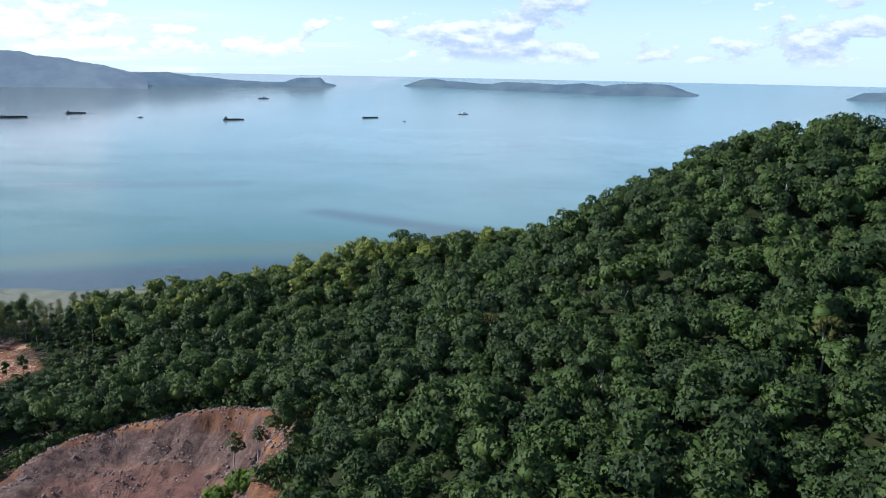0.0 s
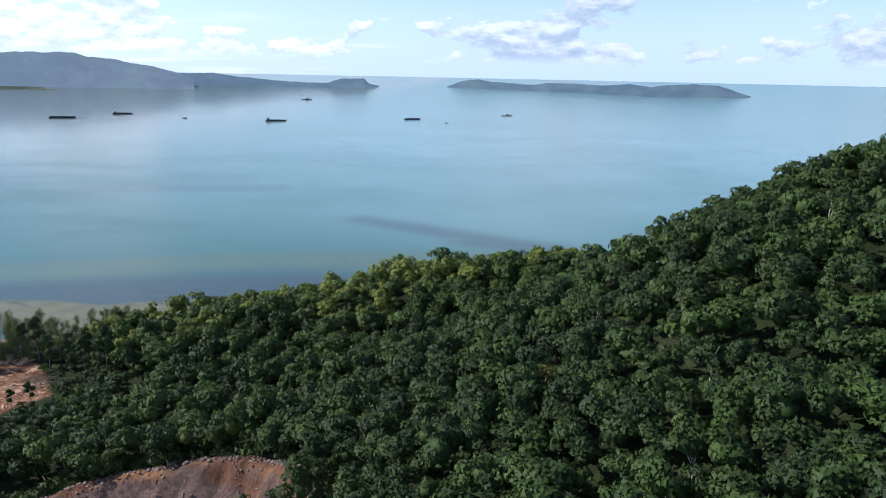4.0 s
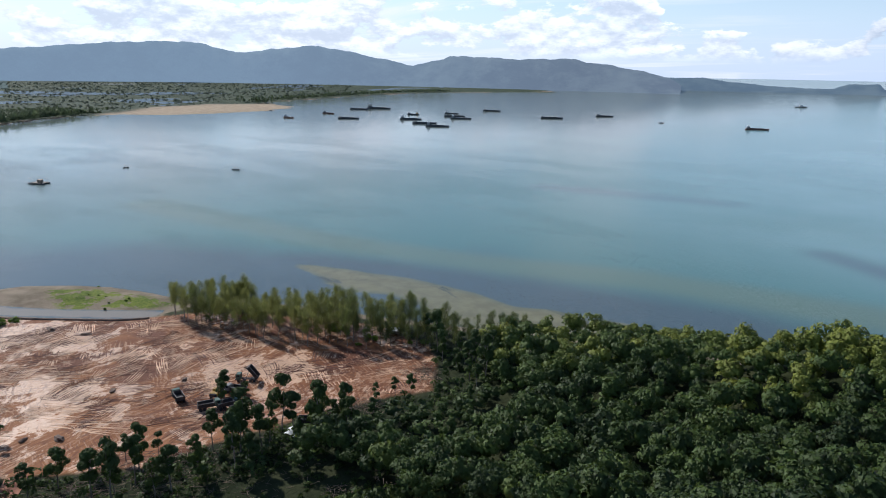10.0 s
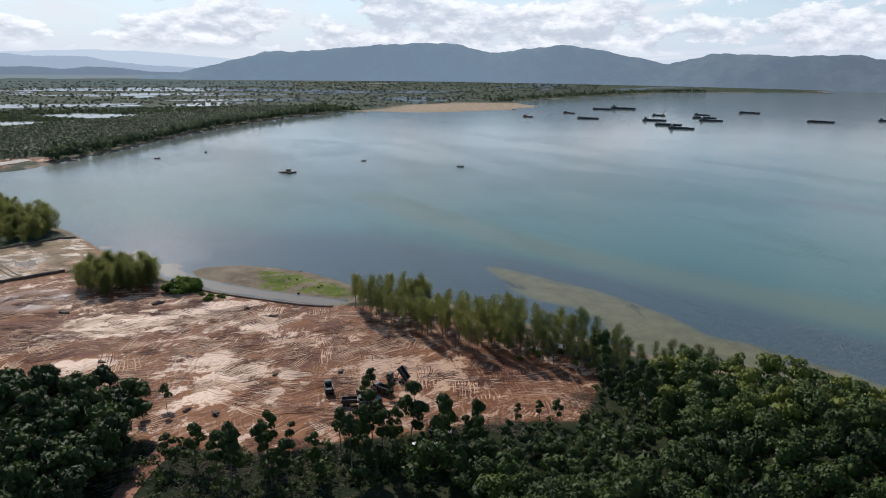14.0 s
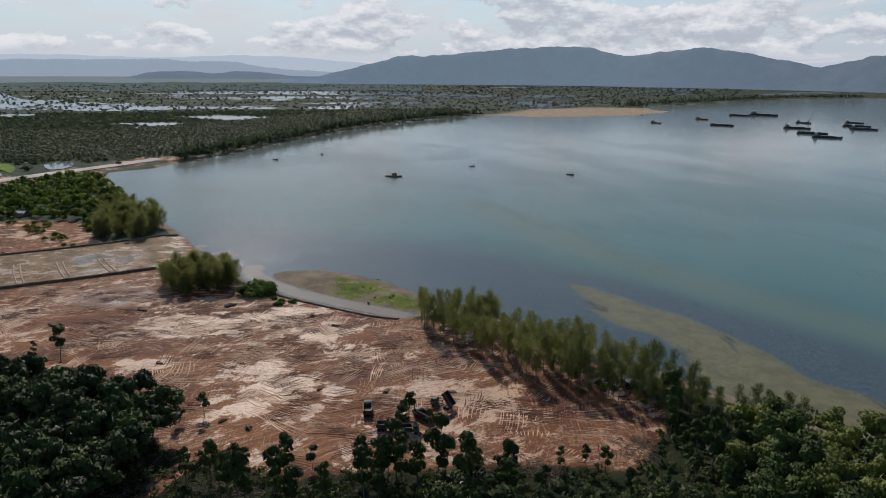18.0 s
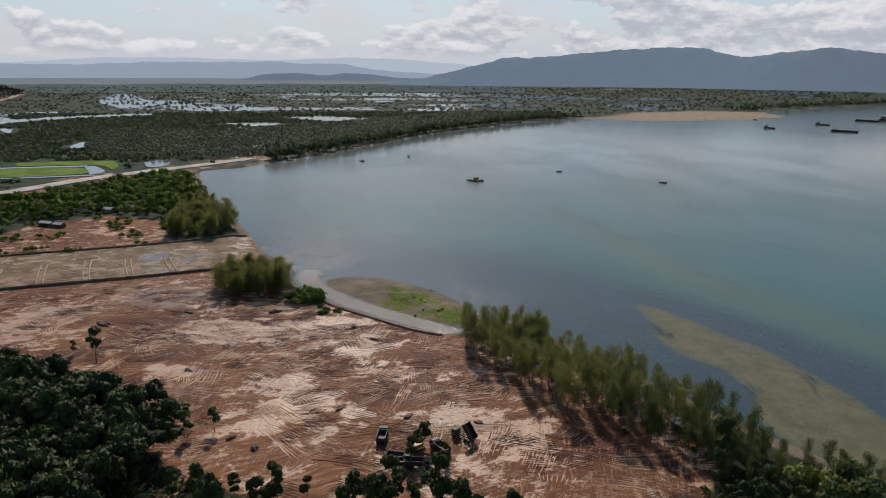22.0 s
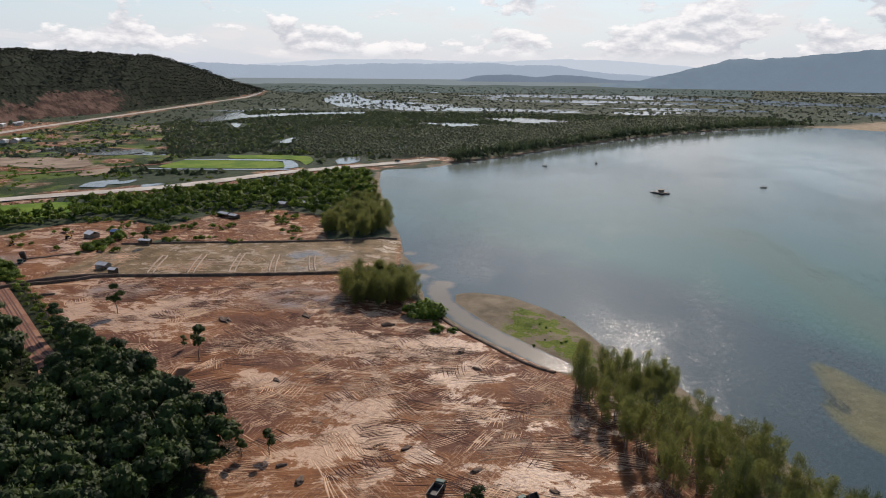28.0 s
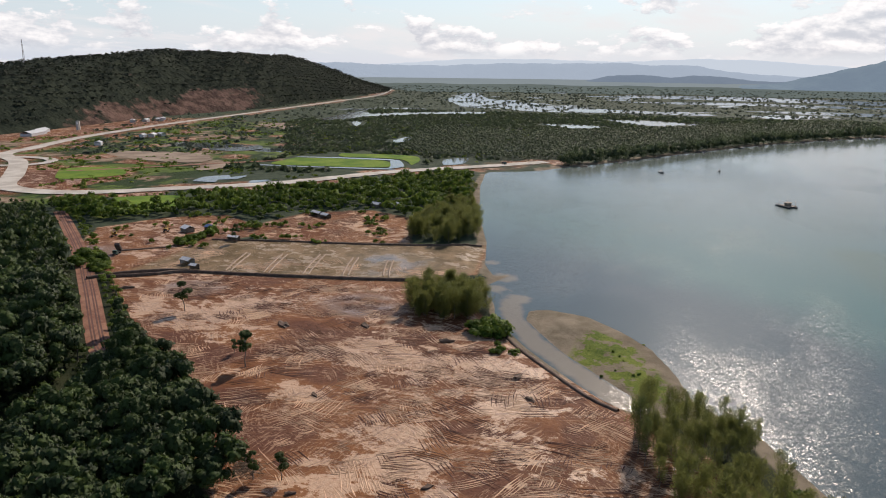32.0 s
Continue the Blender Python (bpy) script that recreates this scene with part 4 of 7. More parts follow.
paint_zone(hill.data, "zone_a", np.stack([np.exp(-((hb - 120.3) / 2.8) ** 4) * step(66 - hv[:, 2], 0, 30) * 0.95 + np.exp(-((hb - 126.0) / 4.2) ** 4) * step(48 - hv[:, 2], 0, 24) * 0.85, hb * 0, hb * 0], 1))


# ---- foliage ----
def leaf_cards(r, centre, normal, size, droop=0.25, jitter=0.7):
    """Small drooping leaf clumps: three corners each, facing roughly outwards."""
    k = len(centre)
    facing = unit(normal + jitter * r.normal(size=(k, 3)) * 0.6)
    t = unit(np.cross(facing, r.normal(size=(k, 3))))
    b = np.cross(facing, t)
    s = (size * r.uniform(0.65, 1.35, k))[:, None]
    down = np.array([0, 0, -1.0]) * droop * s
    v = np.stack([centre - t * s * 0.9 - b * s * 0.5 + down, centre + t * s * 0.9 - b * s * 0.5, centre + b * s * r.uniform(0.8, 1.4, (k, 1)) + down], 1)
    return v.reshape(-1, 3)


ICO = bmesh.new()
bmesh.ops.create_icosphere(ICO, subdivisions=1, radius=1.0)
ICO_V = np.array([v.co[:] for v in ICO.verts])
ICO_F = np.array([[v.index for v in f.verts] for f in ICO.faces])
ICO.free()


def unit(v):
    return v / (np.linalg.norm(v, axis=1, keepdims=True) + 1e-9)


def broad_crown(seed, cards, size=0.75, top=10.0, spread=3.6, core=2, low=0.56):
    """A crown of several leafy heads. Returns corners, four-sided and three-sided faces, outward normals and the heads."""
    r = np.random.RandomState(seed)
    heads = []
    for k in range(r.randint(7, 11)):
        a, d = r.uniform(0, 6.28), spread * r.uniform(0.30, 0.78) * (k > 0)
        h = top * r.uniform(low, 0.84) if k else top * 0.82
        w = spread * r.uniform(0.34, 0.56)
        heads.append((d * math.cos(a), d * math.sin(a), h - 0.15 * d, w, w * r.uniform(0.62, 0.85)))
    share = np.array([q[3] ** 2 for q in heads])
    counts = np.maximum(2, (cards * share / share.sum()).astype(int))
    centre, normal = [], []
    for (x, y, z, w, h), c in zip(heads, counts):
        d = unit(r.normal(size=(c * 3 + 4, 3)))
        d = d[d[:, 2] > -0.40][:c]
        bulge = r.uniform(0.80, 1.16, (len(d), 1))
        centre.append(np.array([x, y, z]) + d * np.array([w, w, h]) * bulge)
        normal.append(d)
    centre, normal = np.concatenate(centre), np.concatenate(normal)
    v = leaf_cards(r, centre, normal, size)
    whole = unit((centre - np.array([0, 0, top * 0.55])) * np.array([1, 1, 1.3]))
    outs = np.repeat(unit(normal * 0.5 + whole * 0.3 + np.array([0, 0, 0.45])), 3, axis=0)
    quads, tris = np.zeros((0, 4), np.int32), np.arange(len(centre) * 3, dtype=np.int32).reshape(-1, 3)
    if core == 2:
        bits = []
        for x, y, z, w, h in heads:
            tris = np.concatenate([tris, ICO_F + len(v) + len(bits) * len(ICO_V)])
            bits.append(ICO_V * np.array([w, w, h]) * 0.80 + np.array([x, y, z]))
        v = np.concatenate([v] + bits)
        outs = np.concatenate([outs] + [ICO_V] * len(bits))
    elif core == 1:
        tris = np.concatenate([tris, ICO_F + len(v)])
        v = np.concatenate([v, ICO_V * np.array([spread * 0.50, spread * 0.50, top * 0.17]) + np.array([0, 0, top * 0.60])])
        outs = np.concatenate([outs, ICO_V])
    return v, quads, tris, outs, heads


def whip_crown(seed, cards, tall=18.0, low=5.0, width=2.3, size=0.52):
    """The airy, drooping crown of a casuarina."""
    r = np.random.RandomState(seed)
    boughs = [(low + (tall - low) * u ** 0.95, r.uniform(0, 6.28), width * (0.30 + 0.70 * math.sin(math.pi * (0.14 + 0.78 * u))) * r.uniform(0.30, 1.15)) for u in np.linspace(0.0, 0.96, 36)]
    pick = r.randint(0, len(boughs), cards)
    h0, a0, d0 = (np.array([boughs[i][k] for i in pick]) for k in range(3))
    u = np.sqrt(r.uniform(0.05, 1, cards))
    c = np.stack([np.cos(a0) * d0 * u, np.sin(a0) * d0 * u, h0 + d0 * u * 0.55], 1) + r.normal(size=(cards, 3)) * np.array([0.60, 0.60, 0.75]) * (0.30 + 0.20 * width)
    long_axis = np.stack([np.cos(a0) * 0.4, np.sin(a0) * 0.4, r.uniform(0.3, 1.0, cards)], 1) + 0.35 * r.normal(size=(cards, 3))
    long_axis = unit(long_axis)
    side = unit(np.cross(long_axis, r.normal(size=(cards, 3))))
    s = (size * r.uniform(0.6, 1.4, cards))[:, None]
    wide = (0.12 * r.uniform(0.7, 1.6, cards))[:, None]
    v = np.stack([c - long_axis * s - side * s * wide, c - long_axis * s * 0.7 + side * s * wide, c + long_axis * s], 1).reshape(-1, 3)
    outs = np.repeat(unit(c * np.array([1, 1, 0]) + np.array([0, 0, 0.5]) + 0.3 * r.normal(size=(cards, 3))), 3, axis=0)
    return v, np.zeros((0, 4), np.int32), np.arange(cards * 3, dtype=np.int32).reshape(-1, 3), outs


def shade_of(me, outs, tone):
    """Stores which way the foliage faces as a whole, and the tone given to the plant."""
    layer = me.attributes.new("out", "FLOAT_VECTOR", "POINT")
    layer.data.foreach_set("vector", np.asarray(outs, np.float32).ravel())
    tint = me.attributes.new("tint", "FLOAT", "POINT")
    tint.data.foreach_set("value", np.asarray(tone, np.float32) * np.ones(len(outs), np.float32))


def trunk_of(seed, tall, r0, lean=0.4, bends=4, sides=6):
    """A tapered, slightly bent stem."""
    r = np.random.RandomState(seed)
    line = [np.array([0, 0, -0.5])]
    for k in range(1, bends + 1):
        line.append(np.array([*(r.normal(size=2) * lean * k / bends), tall * k / bends]))
    rings, faces = [], []
    for k, p in enumerate(line):
        w = r0 * (1 - 0.75 * k / bends)
        a = np.arange(sides) / sides * 6.2832
        rings.append(np.stack([p[0] + w * np.cos(a), p[1] + w * np.sin(a), np.full(sides, p[2])], 1))
    for k in range(bends):
        for j in range(sides):
            faces.append((k * sides + j, k * sides + (j + 1) % sides, (k + 1) * sides + (j + 1) % sides, (k + 1) * sides + j))
    return np.concatenate(rings), np.array(faces), np.array(line)


def limb_mesh(name, a, b, r0, bark):
    bm = rodded(a, b, r0, r0 * 0.45, 5)
    me = bpy.data.meshes.new(name)
    bm.to_mesh(me), bm.free()
    me.materials.append(bark)
    return me


def broad_tree(seed, cards, top, spread, label, group, mat, stem=0.22, size=0.40, bark=None):
    """A broadleaf tree: trunk, three limbs and a crown."""
    ob = thing("tree", label, "tree", group)
    v, f, line = trunk_of(seed, top * 0.72, stem)
    part("trunk", mesh_of("trunk", v, f, bark or M_BARK, True), None, ob)
    v, quads, tris, outs, heads = broad_crown(seed, cards, size, top, spread, 0, 0.36)
    for x, y, z, w, h in heads[1:4]:
        part("limb", limb_mesh("limb", line[2], (x * 0.9, y * 0.9, z - 0.2), stem * 0.45, bark or M_BARK), None, ob)
    me = mesh_of("crown", v, [quads, tris], mat)
    shade_of(me, outs, np.random.RandomState(seed).uniform(0.2, 0.7))
    part("crown", me, None, ob)
    return ob


def whip_tree(seed, cards, tall, label, group, width=2.3, low=0.40, mat=None):
    """A casuarina: bare lower stem and airy crown."""
    ob = thing("casuarina_tree", label, "tree", group)
    v, f, line = trunk_of(seed, tall * 0.9, 0.17, 0.5, 5, 5)
    part("trunk", mesh_of("trunk", v, f, M_BARK, True), None, ob)
    v, quads, tris, outs = whip_crown(seed, cards, tall, tall * low, width)
    me = mesh_of("crown", v, tris, mat or M_NEEDLE)
    shade_of(me, outs, np.random.RandomState(seed).uniform(0.1, 0.8))
    part("crown", me, None, ob)
    return ob


def place(x, y, z, scale=1.0, turn=0.0, stretch=1.0):
    return Matrix.Translation((x, y, z)) @ Matrix.Rotation(turn, 4, "Z") @ Matrix.Diagonal((scale, scale, scale * stretch, 1))


def many(name, label, category, kinds, spots, mat, seed=0, tones=None):
    """One object of many plants. kinds: (corners, four-sided, three-sided faces); spots: rows of x, y, z, scale, stretch."""
    r = np.random.RandomState(seed)
    spots = np.asarray(spots, float)
    which = r.randint(0, len(kinds), len(spots))
    turn, tone = r.uniform(0, 6.28, len(spots)), r.uniform(0, 1, len(spots)) * (0.72 if tones is None else 1.0)
    if tones is not None:
        tone = np.clip(tones + 0.70 * (tone - 0.5), 0, 1)
    verts, q4, q3, tints, facing, start = [], [], [], [], [], 0
    for k, (v, quads, tris, outs) in enumerate(kinds):
        mine = np.where(which == k)[0]
        if not len(mine):
            continue
        s, c, w = np.sin(turn[mine])[:, None], np.cos(turn[mine])[:, None], spots[mine, 3][:, None]
        p = np.stack([(v[:, 0] * c - v[:, 1] * s) * w + spots[mine, 0][:, None], (v[:, 0] * s + v[:, 1] * c) * w + spots[mine, 1][:, None],
                      v[:, 2] * w * spots[mine, 4][:, None] + spots[mine, 2][:, None]], -1)
        verts.append(p.reshape(-1, 3))
        facing.append(np.stack([outs[:, 0] * c - outs[:, 1] * s, outs[:, 0] * s + outs[:, 1] * c, outs[:, 2] + 0 * s], -1).reshape(-1, 3))
        shift = (start + np.arange(len(mine)) * len(v))[:, None, None]
        q4.append((quads[None] + shift).reshape(-1, 4))
        if len(tris):
            q3.append((tris[None] + shift).reshape(-1, 3))
        tints.append(np.repeat(tone[mine], len(v)))
        start += len(mine) * len(v)
    me = mesh_of(name, lay(np.concatenate(verts)), [np.concatenate(q4)] + ([np.concatenate(q3)] if q3 else []), mat)
    shade_of(me, np.concatenate(facing), np.concatenate(tints))
    return tagged(new(name, me), label, category, kind="stuff")


def scatter(x0, x1, y0, y1, gap, seed, jitter=0.85):
    """Places on a jittered grid."""
    r = np.random.RandomState(seed)
    gx, gy = np.meshgrid(np.arange(x0, x1, gap), np.arange(y0, y1, gap))
    gx = gx + (np.arange(gx.shape[0]) % 2)[:, None] * gap / 2
    x, y = gx.ravel() + r.uniform(-0.5, 0.5, gx.size) * gap * jitter, gy.ravel() + r.uniform(-0.5, 0.5, gx.size) * gap * jitter
    return x, y


def kinds_of(count, seed, cards, size, top, spread, core=1):
    return [broad_crown(seed + k, cards, size, top, spread, core)[:4] for k in range(count)]


rng = np.random.RandomState(5)

# the wooded hill
x, y = scatter(-140, 190, 56, 325, 4.5, 1, 1.0)
coast, clear = signed(COAST, x, y), signed(CLEARING, x, y)
pit = np.hypot((x - QUARRY[0]) * 0.92, y - QUARRY[1])
wood = (coast > 14) & (clear < -20) & (pit > 38) & ~((x < -24) & (y < 150)) & ~((x < -95) & (y < 172)) & (np.hypot(x + 108, y - 152) > 26) & (x > -150)
hx, hy = x[wood], y[wood]
hz = land_height(hx, hy)
size = 0.55 + 0.62 * rng.uniform(0, 1, len(hx)) ** 1.3 * (1 + 0.15 * ripple(hx, hy, 50, 51))
size = size * (1 - 0.45 * step(-hx, 96, 108) * step(hy, 185, 198) * step(-hy, -245, -230))
spots = np.stack([hx, hy, hz - 0.4, size, rng.uniform(0.85, 1.15, len(hx))], 1)
# tones paint sunlight on left flank and seaward crest, shade on the mid-slope
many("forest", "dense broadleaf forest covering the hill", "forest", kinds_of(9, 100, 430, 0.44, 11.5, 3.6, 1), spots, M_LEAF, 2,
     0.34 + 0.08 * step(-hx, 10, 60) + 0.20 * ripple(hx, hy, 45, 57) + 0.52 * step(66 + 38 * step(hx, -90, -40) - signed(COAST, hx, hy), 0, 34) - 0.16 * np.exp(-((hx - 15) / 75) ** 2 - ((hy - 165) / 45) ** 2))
# undergrowth between the crowns
x, y = scatter(-140, 190, 52, 325, 9.5, 3)
wood = (signed(COAST, x, y) > 10) & (signed(CLEARING, x, y) < -16) & (np.hypot(x - QUARRY[0], y - QUARRY[1]) > 42) & ~((x < -24) & (y < 150)) & (np.hypot(x + 108, y - 152) > 26)
x, y = x[wood], y[wood]
many("undergrowth", "dark undergrowth beneath the forest", "undergrowth", kinds_of(3, 150, 44, 0.7, 6.5, 3.4), np.stack([x, y, land_height(x, y) - 0.6, rng.uniform(0.8, 1.3, len(x)), np.ones(len(x))], 1), M_LEAF, 4)

# the same forest goes on beneath the start of the walk
x, y = scatter(-150, 200, -95, 90, 7.2, 6)
wood = ((y < 57) | ((x < -24) & (y < 86))) & (signed(CLEARING, x, y) < -20)
x, y = x[wood], y[wood]
many("forest_behind", "dense broadleaf forest on the near slope", "forest", kinds_of(4, 120, 64, 1.05, 10.0, 4.2, 1), np.stack([x, y, land_height(x, y) - 0.4, rng.uniform(0.7, 1.3, len(x)), rng.uniform(0.85, 1.15, len(x))], 1), M_LEAF, 10)

# the taller wood beside the red track
x, y = scatter(-560, -70, -330, 150, 6.8, 7)
track_off = along(TRACK, x, y)
side = np.array([(b - 0.0) for b in np.interp(x, [p[0] for p in TRACK], [p[1] for p in TRACK])])
wood = (y < side - 4) & (np.hypot(x + 170, y - 104) > 20) & (track_off > 8.5) & (along(SPUR, x, y) > 6) & (track_off < 150) & (signed(CLEARING, x, y) < -9) & (along(ROAD, x, y) > 48) & (np.hypot(x + 100, y - 150) > 34)
wx, wy = x[wood], y[wood]
wz = land_height(wx, wy)
near = (wx > -300) & (along(TRACK, wx, wy) < 60)
scale = np.where(near, rng.uniform(1.2, 1.75, len(wx)), rng.uniform(0.95, 1.35, len(wx)))
scale = scale * np.clip((along(ROAD, wx, wy) - 15) / 130, 0.35, 1)
spots = np.stack([wx, wy, wz - 0.4, scale, rng.uniform(0.95, 1.25, len(wx))], 1)
many("track_wood", "dark dense wood beside the red track", "forest", kinds_of(6, 200, 420, 0.44, 10.0, 3.3, 2), spots[near], M_LEAF, 8)
many("far_wood", "green wood reaching down to the road", "forest", kinds_of(5, 220, 70, 0.90, 10.0, 3.5), spots[~near], M_LEAF_CLEAR, 9)
x, y = scatter(-400, -80, -180, 150, 9.0, 11)
side = np.interp(x, [p[0] for p in TRACK], [p[1] for p in TRACK])
low = (y < side - 3) & (along(TRACK, x, y) > 5) & (along(TRACK, x, y) < 90) & (signed(CLEARING, x, y) < -4)
many("track_undergrowth", "shady undergrowth beside the red track", "undergrowth", kinds_of(3, 240, 50, 0.7, 4.0, 3.0),
     np.stack([x[low], y[low], land_height(x[low], y[low]) - 0.5, rng.uniform(0.7, 1.2, low.sum()), np.ones(low.sum())], 1), M_LEAF, 12)

STRIP = [(-258, 36), (-247, 60), (-228, 80), (-208, 108), (-192, 116), (-176, 106), (-150, 98), (-148, 60), (-190, 51), (-236, 44)]
x, y = scatter(-280, -140, 10, 140, 4.8, 47)
ok = (signed(STRIP, x, y) > -1) & (along(TRACK, x, y) > 6.0) & (along(SPUR, x, y) > 5)
x, y = x[ok], y[ok]
many("strip_wood", "tall dark trees between the track and the clearing", "forest", kinds_of(6, 205, 420, 0.44, 10.0, 3.0, 2), np.stack([x, y, land_height(x, y) - 0.4, rng.uniform(1.05, 1.5, len(x)), rng.uniform(0.95, 1.25, len(x))], 1), M_LEAF, 48)

# single trees along the edge of the clearing, built with all their parts
EDGE_LABEL = "leafy broadleaf tree at the edge of the red clearing"
edge_kinds = [broad_tree(300 + k, 900, 12.0 + k % 3, 2.3 + 0.3 * (k % 3), EDGE_LABEL, "trees along the clearing", M_LEAF_CLEAR if k % 2 else M_LEAF) for k in range(6)]
x, y = scatter(-290, -118, 15, 262, 5.9, 13)
clear = signed(CLEARING, x, y)
band = (clear < -3.0) & (clear > -21) & (signed(COAST, x, y) > 12) & (along(TRACK, x, y) > 5) & (along(SPUR, x, y) > 4) & (np.hypot(x - QUARRY[0], y - QUARRY[1]) > 40) & ~((x < -200) & (y > 180))
ex, ey = x[band], y[band]
for k, (px, py, pz) in enumerate(zip(ex, ey, land_height(ex, ey))):
    tall = 1.5 if px < -192 and py < 104 else 1.0
    thin = tall == 1.0 and ripple(np.array([px]), np.array([py]), 30, 61)[0] < -0.22 and px < -150
    low = px > -146 and 196 < py < 240
    sparse = (-184 < px < -150 and 112 < py < 160 and k % 3) or (px < -156 and 150 < py < 192 and k % 4)
    if thin or sparse or math.hypot(px + 173, py - 112) < 19 or (low and k % 2):
        continue
    m = place(px, py, pz - 0.2, (0.6 if low else 1.0) * (rng.uniform(0.55, 0.95) * (0.9 if py > 185 else 1.0) if tall == 1.0 else rng.uniform(0.9, 1.3)), rng.uniform(0, 6.28), rng.uniform(1.15, 1.5) if tall == 1.0 else rng.uniform(0.9, 1.15))
    if k < len(edge_kinds):
        edge_kinds[k].matrix_basis = m
    else:
        copy_thing(edge_kinds[k % len(edge_kinds)], m)

# cut brush and low growth round the clearing
x, y = scatter(-290, -112, 15, 262, 4.2, 14)
clear = signed(CLEARING, x, y)
band = (clear < -1.5) & (clear > -24) & (signed(COAST, x, y) > 14) & (along(TRACK, x, y) > 5.5) & (np.hypot(x - QUARRY[0], y - QUARRY[1]) > 40) & ~((x < -200) & (y > 180)) & (ripple(x, y, 24, 63) > -0.35)
many("edge_brush", "low brush and saplings round the clearing", "brush", kinds_of(4, 260, 46, 0.50, 3.0, 2.2, 0), np.stack([x[band], y[band], land_height(x[band], y[band]) - 0.5, rng.uniform(0.5, 1.15, band.sum()), rng.uniform(0.7, 1.2, band.sum())], 1), M_LEAF_CLEAR, 15)

# casuarinas between the clearing and the beach
cas = [whip_tree(400 + k, 1500, 15.5 + 1.2 * k, "tall feathery casuarina tree on the sandy beach edge", "casuarina row", 2.9 + 0.4 * k) for k in range(5)]
# copies with the shade-darkened needles
cas += [whip_tree(410 + k, 1700, 16.0 + 1.5 * k, "tall casuarina tree with painted shade near the forest edge", "casuarina row", 3.2 + 0.4 * k, 0.30, M_NEEDLE_SHADED) for k in range(2)]
row_line = spline([(-266, 213), (-244, 209), (-220, 220), (-194, 231), (-174, 245), (-156, 258), (-134, 272), (-116, 284), (-98, 293)], 2.0)
r = np.random.RandomState(17)
made = 0
for back, gap in ((0, 4.6), (5, 4.2), (10, 4.2), (16, 3.8), (22, 4.4), (28, 6.0)):
    p = gap * r.uniform(0, 1)
    while p / 2.0 < len(row_line) - 2:
        i = int(p / 2.0)
        t = row_line[i + 1] - row_line[i]
        nrm = np.array([-t[1], t[0]]) / (np.hypot(*t) + 1e-9)
        if nrm[1] < 0:
            nrm = -nrm
        q = row_line[i] + nrm * (back + r.uniform(-2.5, 2.5)) + r.uniform(-1, 1, 2)
        p += gap * r.uniform(0.6, 1.6)
        if signed(COAST, q[:1], q[1:])[0] < 2.0 or q[0] > -136 or (back > 20 and q[0] > -175) or (back > 26 and q[0] > -205):
            continue
        m = place(q[0], q[1], height(*q) - 0.2, r.uniform(0.74, 1.10) * min(0.92 if q[0] < -218 else 1.0, max(0.68, 1.0 - 0.0095 * (q[0] + 188))), r.uniform(0, 6.28), r.uniform(0.88, 1.1))
        if made < len(cas):
            cas[made].matrix_basis = m
        else:
            copy_thing(cas[r.randint(5, 7) if q[0] > -182 + r.uniform(-16, 16) else r.randint(0, 5)], m)
        made += 1
# two thick clumps further along the shore
full = [whip_tree(420 + k, 3000, 15.0 + 1.5 * k, "bushy casuarina in a thick clump by the shore", "casuarina clumps", 4.2, 0.14) for k in range(2)]
r = np.random.RandomState(18)
made = 0
for cx, cy, rx, ry, count, top in ((-346, 125, 17, 18, 52, 1.0), (-487, 84, 36, 20, 66, 1.12), (-555, 70, 40, 12, 28, 0.85), (-640, 52, 40, 10, 12, 0.6)):
    for k in range(count):
        a, d = r.uniform(0, 6.28), math.sqrt(r.uniform(0, 1))
        q = (cx + rx * d * math.cos(a), cy + ry * d * math.sin(a))
        if signed(COAST, np.array([q[0]]), np.array([q[1]]))[0] < 1.0:
            continue
        m = place(q[0], q[1], height(*q) - 0.2, top * r.uniform(0.6, 1.1), r.uniform(0, 6.28), 0.9)
        if made < 2:
            full[made].matrix_basis = m
        else:
            copy_thing(full[r.randint(0, 2)], m)
        made += 1

# lone trees and saplings on the bare ground
LONE = [(-306, 21, 0.9, 5), (-263, 77, 0.75, 1), (-272, 67, 0.45, 2), (-202, 117, 0.62, 3), (-204, 124, 0.55, 5), (-196, 106, 0.8, 0), (-181, 181, 0.68, 4), (-176, 177, 0.5, 1), (-177, 186, 0.45, 2),
        (-168, 143, 0.62, 3), (-164, 150, 0.5, 5), (-167, 133, 0.55, 0), (-165, 125, 0.7, 1), (-168, 119, 0.7, 2), (-419, -26, 0.8, 4), (-460, -34, 0.6, 1)]
quarry_tree = broad_tree(330, 1500, 13.5, 4.4, "big round leafy tree on the edge of the quarry", "quarry trees", M_LEAF_CLEAR)
quarry_tree.matrix_basis = place(-33, 141, height(-33, 141) - 0.4, 0.9, 0.4)
M_PALE_BARK = plain("pale_grey_bark", (0.46, 0.42, 0.36), 0.8, 0.25, 2.0)
M_LEAF_DRY = leaves("yellowing_leaves", (0.075, 0.080, 0.020), (0.190, 0.185, 0.042), soft=0.72, through_leaf=0.34, fine=3.6, holes=0.42, deep=0.12)
emergent = [broad_tree(340 + k, (240, 180, 420)[k], 15.0, 2.7, ("tall pale-stemmed tree rising from the forest", "thin pale-stemmed tree with a sparse crown", "yellowing tree among the green forest")[k],
                       "pale-stemmed trees", M_LEAF_DRY if k == 2 else M_LEAF, 0.24, 0.42, M_PALE_BARK) for k in range(3)]
r = np.random.RandomState(83)
